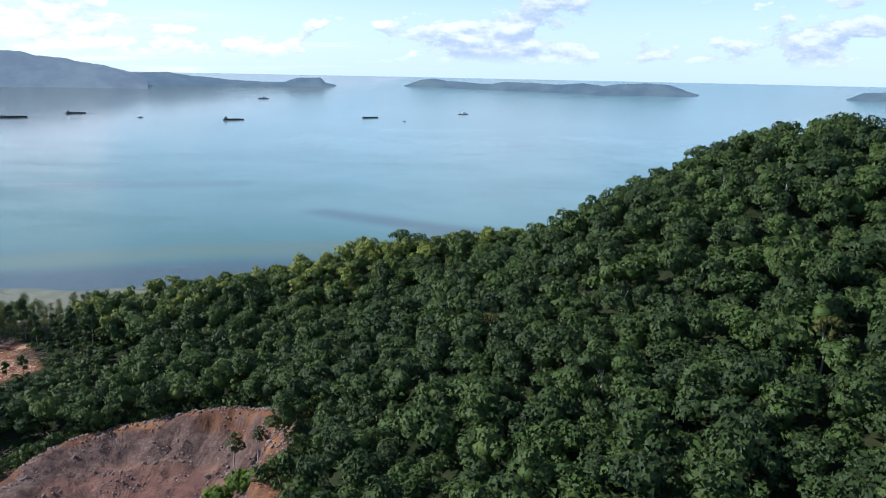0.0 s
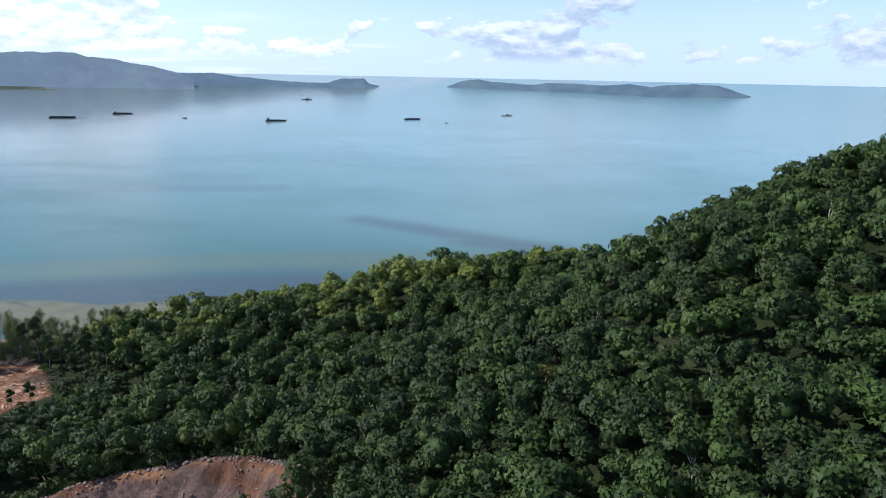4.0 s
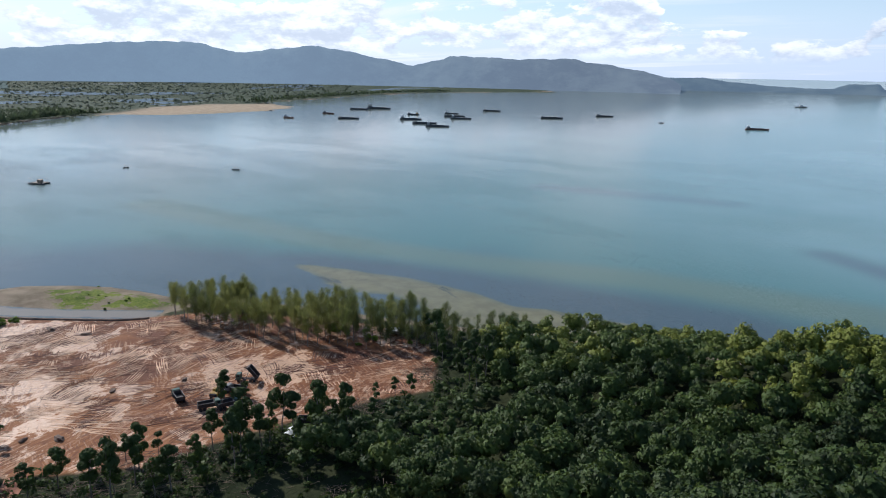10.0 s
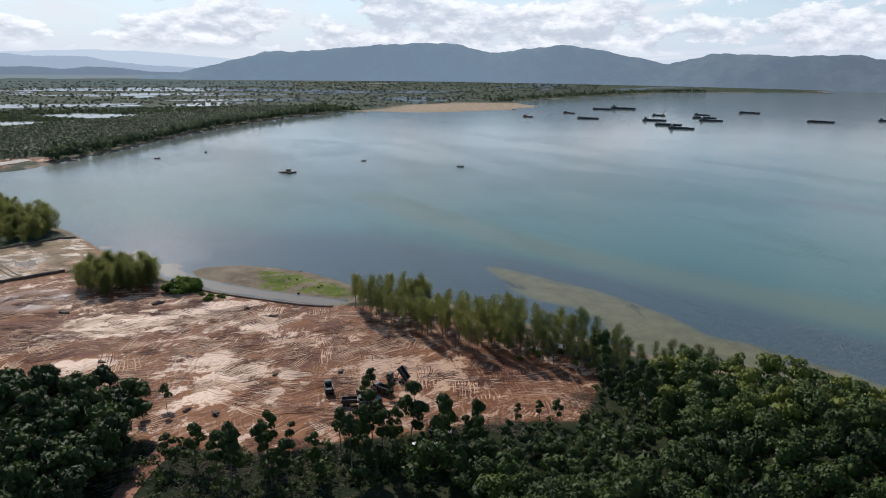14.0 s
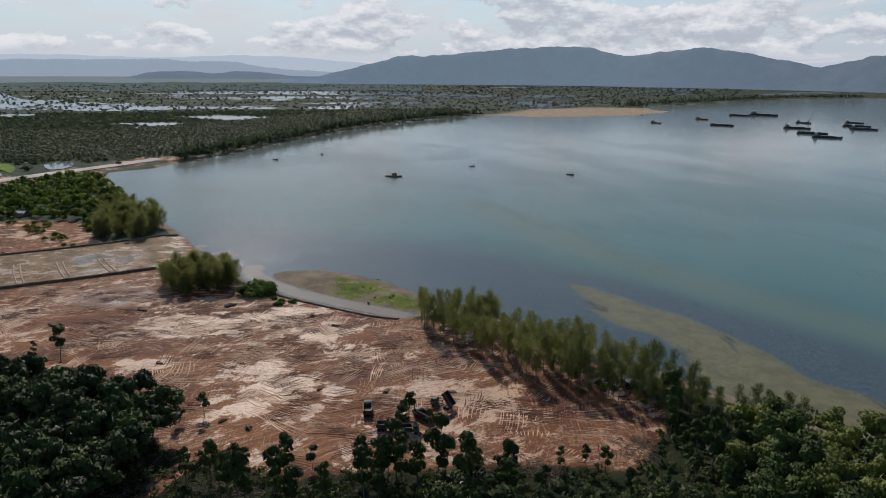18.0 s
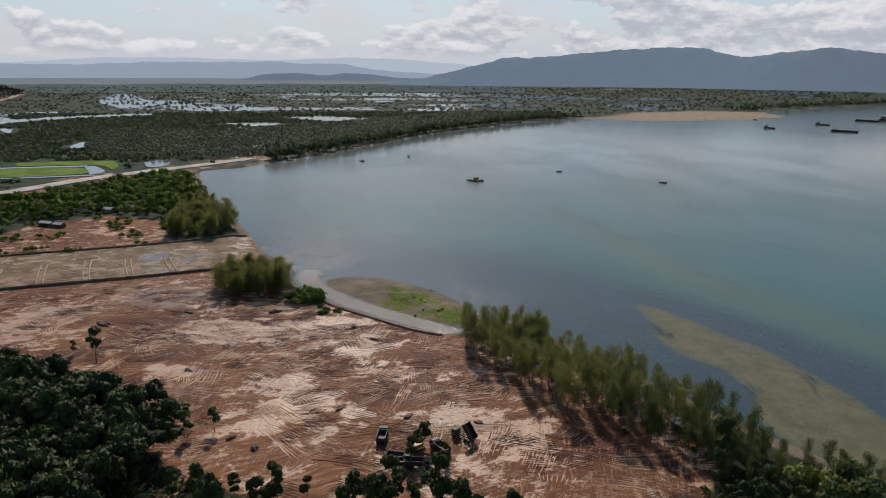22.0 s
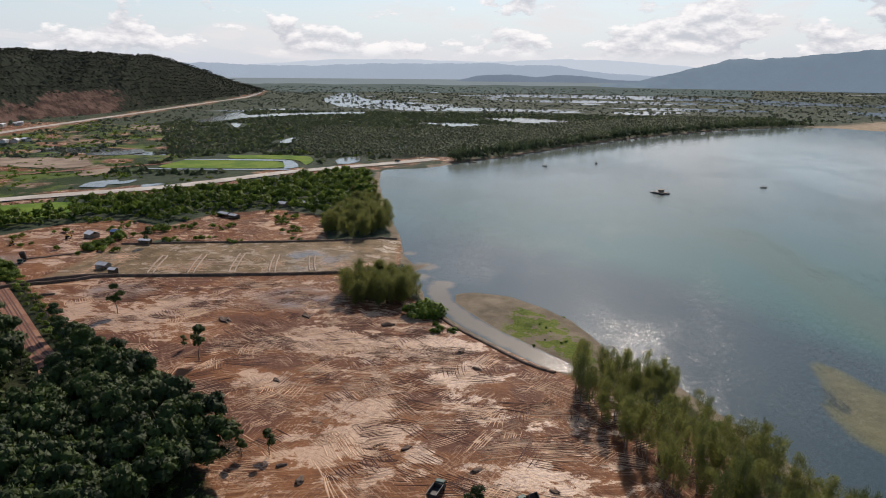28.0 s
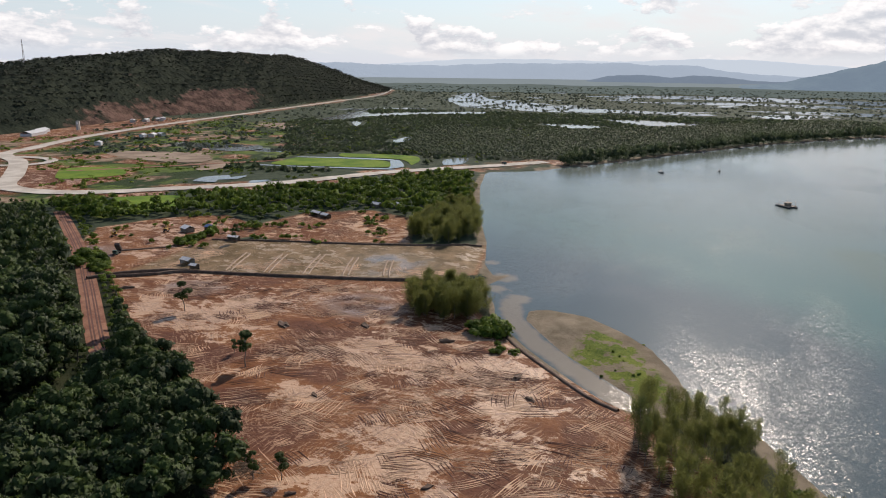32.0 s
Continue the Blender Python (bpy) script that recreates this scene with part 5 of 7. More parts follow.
stems = [(61, 152, 0), (39, 143, 0), (65, 112, 2), (12, 152, 2), (48, 106, 1), (24, 172, 1), (-8, 198, 0), (-20, 220, 1), (70, 175, 1), (85, 160, 0), (30, 120, 1), (2, 180, 0)]
stems += [(r.uniform(-80, 90), r.uniform(150, 260), r.randint(0, 2)) for k in range(22)]
for i, (px, py, k) in enumerate(stems):
    m = place(px, py, height(px, py) - 0.4, r.uniform(0.75, 1.05), r.uniform(0, 6.28))
    if i in (0, 4, 2):
        emergent[k].matrix_basis = m
    else:
        copy_thing(emergent[k], m)
for px, py, sc, k in LONE:
    ob = copy_thing(edge_kinds[k], place(px, py, height(px, py) - 0.2, sc, px, 1.1))
    tagged(ob, "slender young tree standing alone on red earth", group="lone trees")

# bushes along the creek, the fence and the spit
bush_kinds = []
for k in range(4):
    ob = thing("bush", "bright green leafy bush on the sandy bank", "bush", "bank bushes")
    v, quads, tris, outs, heads = broad_crown(500 + k, 150, 0.36, 2.6, 1.9)
    me = mesh_of("foliage", v - np.array([0, 0, 0.7]), [quads, tris], M_SCRUB)
    shade_of(me, outs, 0.2 + 0.15 * k)
    part("foliage", me, None, ob)
    part("stem", rodded((0, 0, -0.3), (0.1, 0, 1.2), 0.08, 0.04, 5), M_BARK, ob)
    bush_kinds.append(ob)
made = 0
for cx, cy, rx, ry, count, big in ((-50, 147, 2, 2, 4, 1.5), (-44, 146, 1, 1, 3, 1.2), (-322, 150, 6, 5, 16, 1.5), (-306, 159, 6, 4, 5, 0.8), (-310, -6, 24, 24, 0, 1), (-306, 204, 18, 9, 9, 0.26), (-404, -54, 6, 3, 9, 1.1), (-418, -53, 7, 3, 10, 1.2), (-434, -54, 5, 3, 8, 1.2), (-353, -68, 7, 8, 14, 1.2), (-366, -83, 7, 6, 12, 1.2), (-345, -58, 5, 5, 8, 1.0), (-200, 246, 40, 12, 16, 0.6)):
    for k in range(count):
        q = (cx + rx * r.normal() * 0.6, cy + ry * r.normal() * 0.6)
        m = place(q[0], q[1], height(*q) - 0.1, big * r.uniform(0.6, 1.2), r.uniform(0, 6.28), r.uniform(0.8, 1.2))
        if made < 4:
            bush_kinds[made].matrix_basis = m
        else:
            copy_thing(bush_kinds[r.randint(0, 4)], m)
        made += 1

# weeds between the red track and the fence, and the green belt before the main road
x, y = scatter(-480, -180, -210, 110, 4.0, 19)
off = along(TRACK, x, y)
side = np.interp(x, [p[0] for p in TRACK], [p[1] for p in TRACK])
ok = (y > side) & (off > 6) & (off < 12) & (x < -240)
many("track_bushes", "leafy green bushes between the track and the fence", "bushes", kinds_of(3, 540, 90, 0.55, 4.0, 2.2), np.stack([x[ok], y[ok], land_height(x[ok], y[ok]) - 0.5, rng.uniform(0.4, 0.85, ok.sum()), np.ones(ok.sum())], 1), M_SCRUB, 20)
MEADOW = [(-516, -197), (-540, -154), (-505, -130), (-465, -146)]
BELT = [(-425, -152), (-464, -114), (-490, -80), (-474, -46), (-514, -33), (-540, 11), (-518, 52), (-475, 60), (-480, 88), (-560, 78), (-680, 52), (-770, 30), (-715, -30), (-622, -95), (-560, -160), (-515, -225), (-480, -230)]
x, y = scatter(-780, -410, -240, 100, 6.0, 23)
inside = signed(BELT, x, y)
ok = (inside > 2) & (along(ROAD, x, y) > 24) & (signed(MEADOW, x, y) < 0) & (ripple(x, y, 70, 71) > -0.52)
many("green_belt", "bright green trees and bushes before the main road", "trees", kinds_of(6, 560, 84, 0.95, 8.0, 3.4), np.stack([x[ok], y[ok], land_height(x[ok], y[ok]) - 0.6, (0.35 + 1.05 * rng.uniform(0, 1, ok.sum()) ** 1.4) * np.clip((along(ROAD, x[ok], y[ok]) - 8) / 50, 0.30, 1), rng.uniform(0.8, 1.2, ok.sum())], 1), M_SCRUB, 24)
x, y = scatter(-545, -400, -120, 75, 4.4, 27)
ok = (np.maximum(signed(BARE, x, y), signed(YARD, x, y)) > -4) & (ripple(x, y, 40, 73) > 0.22) & (np.hypot(x + 432, y + 68) > 16)
many("orchard_bushes", "low bushes on the bare plot", "bushes", kinds_of(3, 590, 60, 0.6, 3.0, 1.9), np.stack([x[ok], y[ok], land_height(x[ok], y[ok]) - 0.4, rng.uniform(0.4, 1.25, ok.sum()), np.ones(ok.sum())], 1), M_SCRUB, 28)


# ---- the plain: palms, mangrove and the tree belt on its shore ----
def palm(seed):
    r = np.random.RandomState(seed)
    v, q = [], []
    for k in range(8):
        a, d = k / 8 * 6.28 + r.uniform(-0.3, 0.3), r.uniform(2.2, 3.2)
        c, s = math.cos(a), math.sin(a)
        mid, tip, w = (c * d * 0.55, s * d * 0.55, 5.6 + r.uniform(0, 0.9)), (c * d, s * d, 4.3 + r.uniform(-0.6, 0.6)), 0.95
        b = len(v)
        v += [(0, 0, 5.0), (mid[0] - s * w, mid[1] + c * w, mid[2]), tip, (mid[0] + s * w, mid[1] - c * w, mid[2])]
        q.append((b, b + 1, b + 2, b + 3))
    b = len(v)
    v += [(-0.2, 0, 0), (0.2, 0, 0), (0.15, 0, 5), (-0.15, 0, 5), (0, -0.2, 0), (0, 0.2, 0), (0, 0.15, 5), (0, -0.15, 5)]
    q += [(b, b + 1, b + 2, b + 3), (b + 4, b + 5, b + 6, b + 7)]
    return np.array(v, float), np.array(q), np.zeros((0, 3), np.int32), unit(np.array(v, float) * np.array([1, 1, 0]) + np.array([0, 0, 1.2]))


PALMS = [(-852, 66), (-930, 128), (-1040, 196), (-1160, 280), (-1270, 368), (-1400, 500), (-1590, 640), (-1736, 581), (-1512, 343), (-1340, 146), (-1190, -10), (-1272, -170), (-1073, -150), (-880, -92), (-872, 10)]
x, y = scatter(-1740, -840, -340, 640, 6.6, 31, 0.7)
ok = (signed(PALMS, x, y) > 0) & (signed(COAST, x, y) > 24)
many("palm_plantation", "rows of oil palms on the coastal plain", "palms", [palm(600 + k) for k in range(4)], np.stack([x[ok], y[ok], land_height(x[ok], y[ok]), rng.uniform(0.8, 1.2, ok.sum()), np.ones(ok.sum())], 1), M_PALM, 32)
belt = spline(COAST_FAR[3:11], 2.8)
spots = []
for p in belt:
    for k in range(3):
        q = p + np.array([-0.78, -0.3]) * (5 + r.exponential(13)) + r.uniform(-4, 4, 2)
        spots.append((q[0], q[1], 0.8, r.uniform(0.6, 1.15), r.uniform(0.75, 1.2)))
belt = spline(COAST_FAR[10:22], 7.0)
for p in np.repeat(belt, 3, axis=0):
    q = p + np.array([-0.85, -0.2]) * (18 + r.exponential(45)) + r.uniform(-6, 6, 2)
    if signed(BAR, q[:1], q[1:])[0] > -50:
        continue
    spots.append((q[0], q[1], 0.8, r.uniform(0.7, 1.2), r.uniform(0.75, 1.1)))
many("shore_trees", "dark belt of trees along the far shore", "trees", [whip_crown(610, 60, 14.0, 2.0, 3.8, 1.7), whip_crown(611, 60, 12.0, 1.5, 4.2, 1.8)] + kinds_of(2, 612, 40, 1.5, 12.0, 4.2), spots, M_PALM, 34)
# still water and paddies between the plantations
def paint_pond(n, at):
    a = n.noise(at, 0.05, 4)
    return {"Base Color": n.mix(n.ramp(a, 0.35, 0.65), (0.10, 0.11, 0.095), (0.17, 0.165, 0.14)), "Roughness": 0.10, "IOR": 1.33, "Normal": n.bump(n.noise(at, 0.6, 3), 0.08, 0.3)}


def paint_paddy(n, at):
    a, b = n.noise(at, 0.04, 5), n.noise(n.vec("MULTIPLY", at, (0.3, 1.5, 1.0)), 0.35, 4)
    colour = n.mix(n.ramp(a, 0.35, 0.65), (0.10, 0.19, 0.022), (0.19, 0.27, 0.035))
    return {"Base Color": n.mix(n.ramp(b, 0.4, 0.7, 0.0, 0.5), colour, (0.085, 0.14, 0.025)), "Roughness": 0.9, "Specular IOR Level": 0.1, "Normal": n.bump(b, 0.5, 0.4)}


def paint_mudflat(n, at):
    a = n.noise(at, 0.03, 6, 0.6)
    return {"Base Color": n.mix(n.ramp(a, 0.35, 0.65), (0.20, 0.135, 0.085), (0.36, 0.27, 0.185)), "Roughness": 0.9, "Normal": n.bump(a, 0.4, 0.6)}


M_POND, M_PADDY, M_FLAT = material("pond_water", paint_pond), material("young_rice", paint_paddy), material("bare_tan_soil", paint_mudflat)


def pool(name, outline, mat, label, category, z=2.05, wob=0.05, steps=9.0):
    """A flat sheet inside a smooth, slightly ragged outline."""
    edge = spline(outline + outline[:1], steps)[:-1]
    mid = edge.mean(0)
    rag = 1 + wob * ripple(edge[:, 0], edge[:, 1], 40, 5) + wob * 0.7 * ripple(edge[:, 0], edge[:, 1], 15, 6)
    edge = mid + (edge - mid) * rag[:, None]
    bm = bmesh.new()
    ring = [bm.verts.new(p) for p in lay(np.concatenate([edge, np.full((len(edge), 1), z)], 1))]
    face = bm.faces.new(ring)
    face.normal_update()
    if face.normal.z < 0:
        face.normal_flip()
    bmesh.ops.triangulate(bm, faces=[face])
    me = bpy.data.meshes.new(name)
    bm.to_mesh(me), bm.free()
    me.materials.append(mat)
    return tagged(new(name, me), label, category, kind="structure")


POOLS_BY_ROAD = [[(-606, -190), (-632, -196), (-650, -180), (-640, -172), (-655, -164), (-632, -160), (-622, -174), (-608, -168)], [(-826, -322), (-825, -286), (-860, -270), (-894, -295), (-868, -302), (-842, -330)],
         [(-838, -24), (-866, -2), (-812, 6), (-797, -11)], [(-1028, -156), (-1092, -152), (-1035, -134), (-993, -141)], [(-1336, -359), (-1343, -339), (-1239, -306)]]
LONG_WATER = [[(-1396, -449), (-1653, -470), (-1565, -423), (-1682, -336), (-1750, -204), (-1687, -190), (-1590, -309), (-1486, -387), (-1381, -395), (-1341, -419)],
         [(-2365, -472), (-2974, -564), (-3141, -550), (-2506, -351), (-2436, -240), (-2268, -232), (-1972, -285), (-2150, -382)]]
WET_LAND = [[(-1976, -207), (-2073, -70), (-1994, 119), (-1921, 313), (-1843, 307), (-1864, 122), (-1827, -42), (-1853, -127)],
         [(-1429, -10), (-1431, 73), (-1388, 120), (-1339, 73)], [(-1602, 106), (-1605, 201), (-1531, 283), (-1461, 231), (-1498, 157)], [(-983, 12), (-1027, 39), (-974, 37), (-942, 22)]]
CANALS = [[(-812, -79), (-814, -68), (-766, -46), (-749, -56), (-770, -62)], [(-804, -190), (-815, -140), (-820, -78), (-811, -76), (-806, -140), (-799, -190)], [(-728, -200), (-733, -138), (-748, -52), (-741, -48), (-727, -138), (-722, -200)]]
FAR_WATER = [[(-2930, -90), (-3200, 290), (-3150, 735), (-2940, 983), (-2575, 1320), (-2460, 1600), (-2385, 1233), (-2650, 900), (-2750, 623), (-2850, 324)], [(-4700, -1394), (-4500, -1134), (-4350, -1140), (-4500, -1390)], [(-3490, -300), (-3400, -187), (-3250, -190), (-3350, -300)],
         [(-2100, 420), (-2150, 640), (-2050, 860), (-1980, 640)], [(-2500, 80), (-2620, 420), (-2500, 700), (-2420, 380)], [(-1720, 380), (-1760, 560), (-1690, 640), (-1660, 480)]]
PONDS = POOLS_BY_ROAD + LONG_WATER + WET_LAND + CANALS + FAR_WATER
for outline in PONDS:
    pool("pond", outline, M_POND, "shallow pond mirroring the bright sky", "pond", 2.08)
for outline in ([(-853, -157), (-857, -65), (-782, -42), (-824, -72), (-823, -141)], [(-796, -187), (-804, -140), (-803, -82), (-757, -62), (-738, -138), (-740, -187)], MEADOW, [(-629, -360), (-659, -322), (-626, -278), (-601, -281), (-577, -311)]):
    pool("paddy_field", outline, M_PADDY, "flat bright green field of young rice", "field", 2.02, 0.03)
for outline in ([(-774, -427), (-791, -304), (-713, -270), (-731, -381)], [(-1210, -492), (-1286, -413), (-1128, -362)], [(-690, -250), (-720, -232), (-700, -214), (-668, -226)]):
    pool("bare_field", outline, M_FLAT, "bare tan field with scattered weeds", "field", 1.98, 0.10)


def wet_or_field(x, y):
    return np.maximum.reduce([signed(p, x, y) for p in PONDS[:14]] + [signed(p, x, y) for p in ([(-853, -157), (-857, -65), (-782, -42), (-740, -60), (-738, -187), (-804, -187)],)])


# a close carpet of mangrove over the low land
x, y = scatter(-1750, -690, -460, 760, 9.0, 35)
low = -y - 0.55 * np.maximum(0, -820 - x)
ok = (signed(COAST, x, y) > 40) & (signed(PALMS, x, y) < 4) & (along(ROAD, x, y) > 40) & (wet_or_field(x, y) < -14) & (low < 215) & (ripple(x, y, 120, 84) > -0.42)
many("mangrove", "low dark green mangrove covering the wet plain", "mangrove", kinds_of(5, 630, 15, 2.0, 5.0, 3.6, 0), np.stack([x[ok], y[ok], land_height(x[ok], y[ok]) - 1.9, rng.uniform(0.8, 1.5, ok.sum()), rng.uniform(0.6, 0.9, ok.sum())], 1), M_MANGROVE, 37)
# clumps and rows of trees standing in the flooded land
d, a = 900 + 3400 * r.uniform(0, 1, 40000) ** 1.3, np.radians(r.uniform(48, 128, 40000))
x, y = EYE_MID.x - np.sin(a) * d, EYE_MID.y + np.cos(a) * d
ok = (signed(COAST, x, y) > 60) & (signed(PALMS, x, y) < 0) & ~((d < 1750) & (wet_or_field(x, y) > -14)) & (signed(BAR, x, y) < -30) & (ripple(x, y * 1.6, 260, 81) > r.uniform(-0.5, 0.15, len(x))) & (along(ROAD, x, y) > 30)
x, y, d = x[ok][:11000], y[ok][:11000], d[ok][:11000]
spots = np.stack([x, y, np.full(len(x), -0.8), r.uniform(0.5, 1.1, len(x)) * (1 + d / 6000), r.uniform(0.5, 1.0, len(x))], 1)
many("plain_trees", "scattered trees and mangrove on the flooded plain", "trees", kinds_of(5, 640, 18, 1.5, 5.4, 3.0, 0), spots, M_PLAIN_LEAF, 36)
x, y = r.uniform(-1350, -540, 14000), r.uniform(-640, 20, 14000)
ok = (signed(COAST, x, y) > 30) & (along(ROAD, x, y) > 18) & (ripple(x, y, 150, 83) > 0.02) & (signed(BELT, x, y) < -8) & (wet_or_field(x, y) < -6)
x, y = x[ok][:2400], y[ok][:2400]
spots = np.stack([x, y, np.full(len(x), -0.3), r.uniform(0.3, 0.9, len(x)), r.uniform(0.6, 1.0, len(x))], 1)
many("roadside_bushes", "green bushes and small trees round the road", "bushes", kinds_of(4, 660, 22, 1.3, 6.0, 3.2, 0), spots, M_SCRUB, 38)
# woods on the hill beyond
pick = r.randint(0, len(hv), 14000)
hp = hv[pick] + np.stack([r.uniform(-14, 14, len(pick)), r.uniform(-14, 14, len(pick)), r.uniform(-3, 0, len(pick))], 1)
ok = (hp[:, 2] > 8) & ((np.hypot((hb[pick] - 120.3) / 3.2, (hp[:, 2] - 20) / 42) > r.uniform(0.5, 1.3, len(pick))) & (np.hypot((hb[pick] - 126) / 4.5, (hp[:, 2] - 15) / 32) > r.uniform(0.4, 1.3, len(pick))))
hill_v = kinds_of(3, 680, 20, 1.7, 6.0, 4.0, 0)
many("hill_trees", "trees on the slopes of the hill", "trees", hill_v, np.concatenate([hp[ok], r.uniform(0.55, 1.05, (ok.sum(), 1)), r.uniform(0.5, 0.9, (ok.sum(), 1))], 1), M_HILL_LEAF, 40)


# added sheets over the far plain under the hills; their glow is painted haze
M_FAR_PLAIN = hazed_land("hazed_far_plain", (0.030, 0.044, 0.030), (0.050, 0.066, 0.044), (0.085, 0.108, 0.118))
M_FARTHER = hazed_land("hazed_farther_plain", (0.030, 0.044, 0.036), (0.045, 0.060, 0.050), (0.190, 0.235, 0.270))
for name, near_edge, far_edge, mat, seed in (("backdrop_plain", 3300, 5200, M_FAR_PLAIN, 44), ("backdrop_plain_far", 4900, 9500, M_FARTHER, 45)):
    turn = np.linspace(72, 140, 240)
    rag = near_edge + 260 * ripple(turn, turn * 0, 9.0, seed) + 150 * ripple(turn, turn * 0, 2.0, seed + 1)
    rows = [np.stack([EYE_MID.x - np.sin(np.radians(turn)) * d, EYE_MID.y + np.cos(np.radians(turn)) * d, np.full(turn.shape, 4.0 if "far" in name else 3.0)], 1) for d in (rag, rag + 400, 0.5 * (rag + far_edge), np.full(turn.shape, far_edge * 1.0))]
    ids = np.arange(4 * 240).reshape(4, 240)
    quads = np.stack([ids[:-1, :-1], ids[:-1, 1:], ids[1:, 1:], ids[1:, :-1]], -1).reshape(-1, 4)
    tagged(new(name, mesh_of(name, lay(np.concatenate(rows)), quads, mat, True)), "far green plain with haze glowing from the sheet", "plain", kind="structure")


# ---- roads, banks and tracks ----
def ribbon(points, half, lift, crown=0.0, cross=2):
    """A strip along a line, laid on the land. Returns corners and faces."""
    t = np.gradient(points, axis=0)
    t /= np.linalg.norm(t, axis=1, keepdims=True) + 1e-9
    nrm = np.stack([-t[:, 1], t[:, 0]], 1)
    rows = []
    for k in range(cross + 1):
        o = (k / cross * 2 - 1)
        p = points + nrm * half * o
        rows.append(np.stack([p[:, 0], p[:, 1], land_height(p[:, 0], p[:, 1]) + lift + crown * (1 - o * o)], 1))
    v = np.stack(rows, 1).reshape(-1, 3)
    ids = np.arange(len(v)).reshape(len(points), cross + 1)
    f = np.stack([ids[:-1, :-1], ids[:-1, 1:], ids[1:, 1:], ids[1:, :-1]], -1).reshape(-1, 4)
    return v, f


def paint_road(n, at):
    a, b = n.noise(at, 0.05, 5), n.noise(at, 0.6, 4)
    colour = n.mix(n.ramp(a, 0.35, 0.65), (0.44, 0.39, 0.32), (0.60, 0.55, 0.47))
    return {"Base Color": n.mix(n.ramp(b, 0.5, 0.75, 0.0, 0.4), colour, (0.34, 0.25, 0.18)), "Roughness": 0.9, "Normal": n.bump(b, 0.3, 0.1)}


def paint_track(n, at):
    a, b = n.noise(at, 0.12, 5), n.noise(at, 1.2, 4)
    colour = n.mix(n.ramp(a, 0.35, 0.65), (0.20, 0.075, 0.040), (0.33, 0.155, 0.090))
    return {"Base Color": n.mix(n.ramp(b, 0.45, 0.75, 0.0, 0.5), colour, (0.40, 0.25, 0.17)), "Roughness": 0.95, "Normal": n.bump(b, 0.5, 0.2)}


M_ROAD, M_TRACK = material("pale_gravel_road", paint_road), material("red_earth_track", paint_track)
M_RUT = plain("wet_red_rut", (0.115, 0.045, 0.028), 0.8, 0.35, 0.5)
M_CRUST = plain("dried_pale_mud", (0.60, 0.385, 0.240), 0.85, 0.35, 0.06)
M_CRUST_RED = plain("turned_red_mud", (0.095, 0.036, 0.022), 0.9, 0.3, 0.25)


def strip(name, line, half, lift, mat, label, gap=4.0, crown=0.25, cross=4):
    v, f = ribbon(spline(line, gap), half, lift, crown, cross)
    return tagged(new(name, mesh_of(name, lay(v), f, mat, True)), label, "road", kind="structure")


strip("road", ROAD, 9.0, 0.7, M_ROAD, "wide pale unsurfaced coast road", 6.0)
for k, (cx, cy, rx, ry) in enumerate(((-655, -452, 34, 46),)):
    loop = [(cx + rx * math.cos(a), cy + ry * math.sin(a)) for a in np.linspace(0, 6.2832, 14)]
    strip("road_loop", loop, 6.0, 0.85, M_ROAD, "pale curved slip road at the junction")
strip("road_branch", [(-600, -385), (-628, -330), (-690, -268), (-770, -190)], 3.5, 0.5, M_TRACK, "narrow earth road across the scrub")
strip("road_slip", [(-528, -318), (-560, -420), (-640, -520), (-700, -560)], 6.5, 0.6, M_ROAD, "pale slip road beside the junction")
strip("track_spur", SPUR, 2.6, 0.14, M_TRACK, "short red earth track leaving the clearing", 3.0, 0.12)
strip("track", TRACK, 4.2, 0.12, M_TRACK, "rutted red earth track through the wood", 3.0, 0.15)
for k, off in enumerate((-1.9, -0.8, 0.9, 2.0)):
    line = spline(TRACK, 3.0)
    t = np.gradient(line, axis=0)
    t /= np.linalg.norm(t, axis=1, keepdims=True)
    line = line + np.stack([-t[:, 1], t[:, 0]], 1) * off
    v, f = ribbon(line, 0.32, 0.30, 0.02)
    tagged(new("track_rut", mesh_of("track_rut", v, f, M_RUT, True)), "dark wheel rut pressed into the red track", "road", kind="structure")


def bank(name, line, half, tall, label, mat=M_BANK):
    """A low wall of earth with sloping sides and a rough top."""
    p = spline(line, 2.2)
    t = np.gradient(p, axis=0)
    t /= np.linalg.norm(t, axis=1, keepdims=True)
    nrm = np.stack([-t[:, 1], t[:, 0]], 1)
    r = np.random.RandomState(len(p))
    rows = []
    for o, z in ((-1, -0.3), (-0.62, 0.8), (-0.3, 1.0), (0.3, 0.97), (0.62, 0.75), (1, -0.3)):
        q = p + nrm * half * o + r.normal(size=p.shape) * 0.08
        rows.append(np.stack([q[:, 0], q[:, 1], land_height(q[:, 0], q[:, 1]) + tall * z + r.normal(size=len(q)) * 0.07], 1))
    v = np.stack(rows, 1).reshape(-1, 3)
    ids = np.arange(len(v)).reshape(len(p), 6)
    f = np.stack([ids[:-1, :-1], ids[:-1, 1:], ids[1:, 1:], ids[1:, :-1]], -1).reshape(-1, 4)
    return tagged(new(name, mesh_of(name, v, f, mat)), label, "bank", kind="structure")


bank("earth_bank", [(-336, -46), (-345, -30), (-356, -15), (-361, 12), (-365, 35), (-372, 70), (-380, 104)], 1.1, 1.35, "dark earth bank between the two cleared plots")
bank("earth_bank", [(-330, -52), (-342, -44), (-352, -30), (-358, -14)], 1.2, 1.6, "dark earth bank bending round the plot corner")
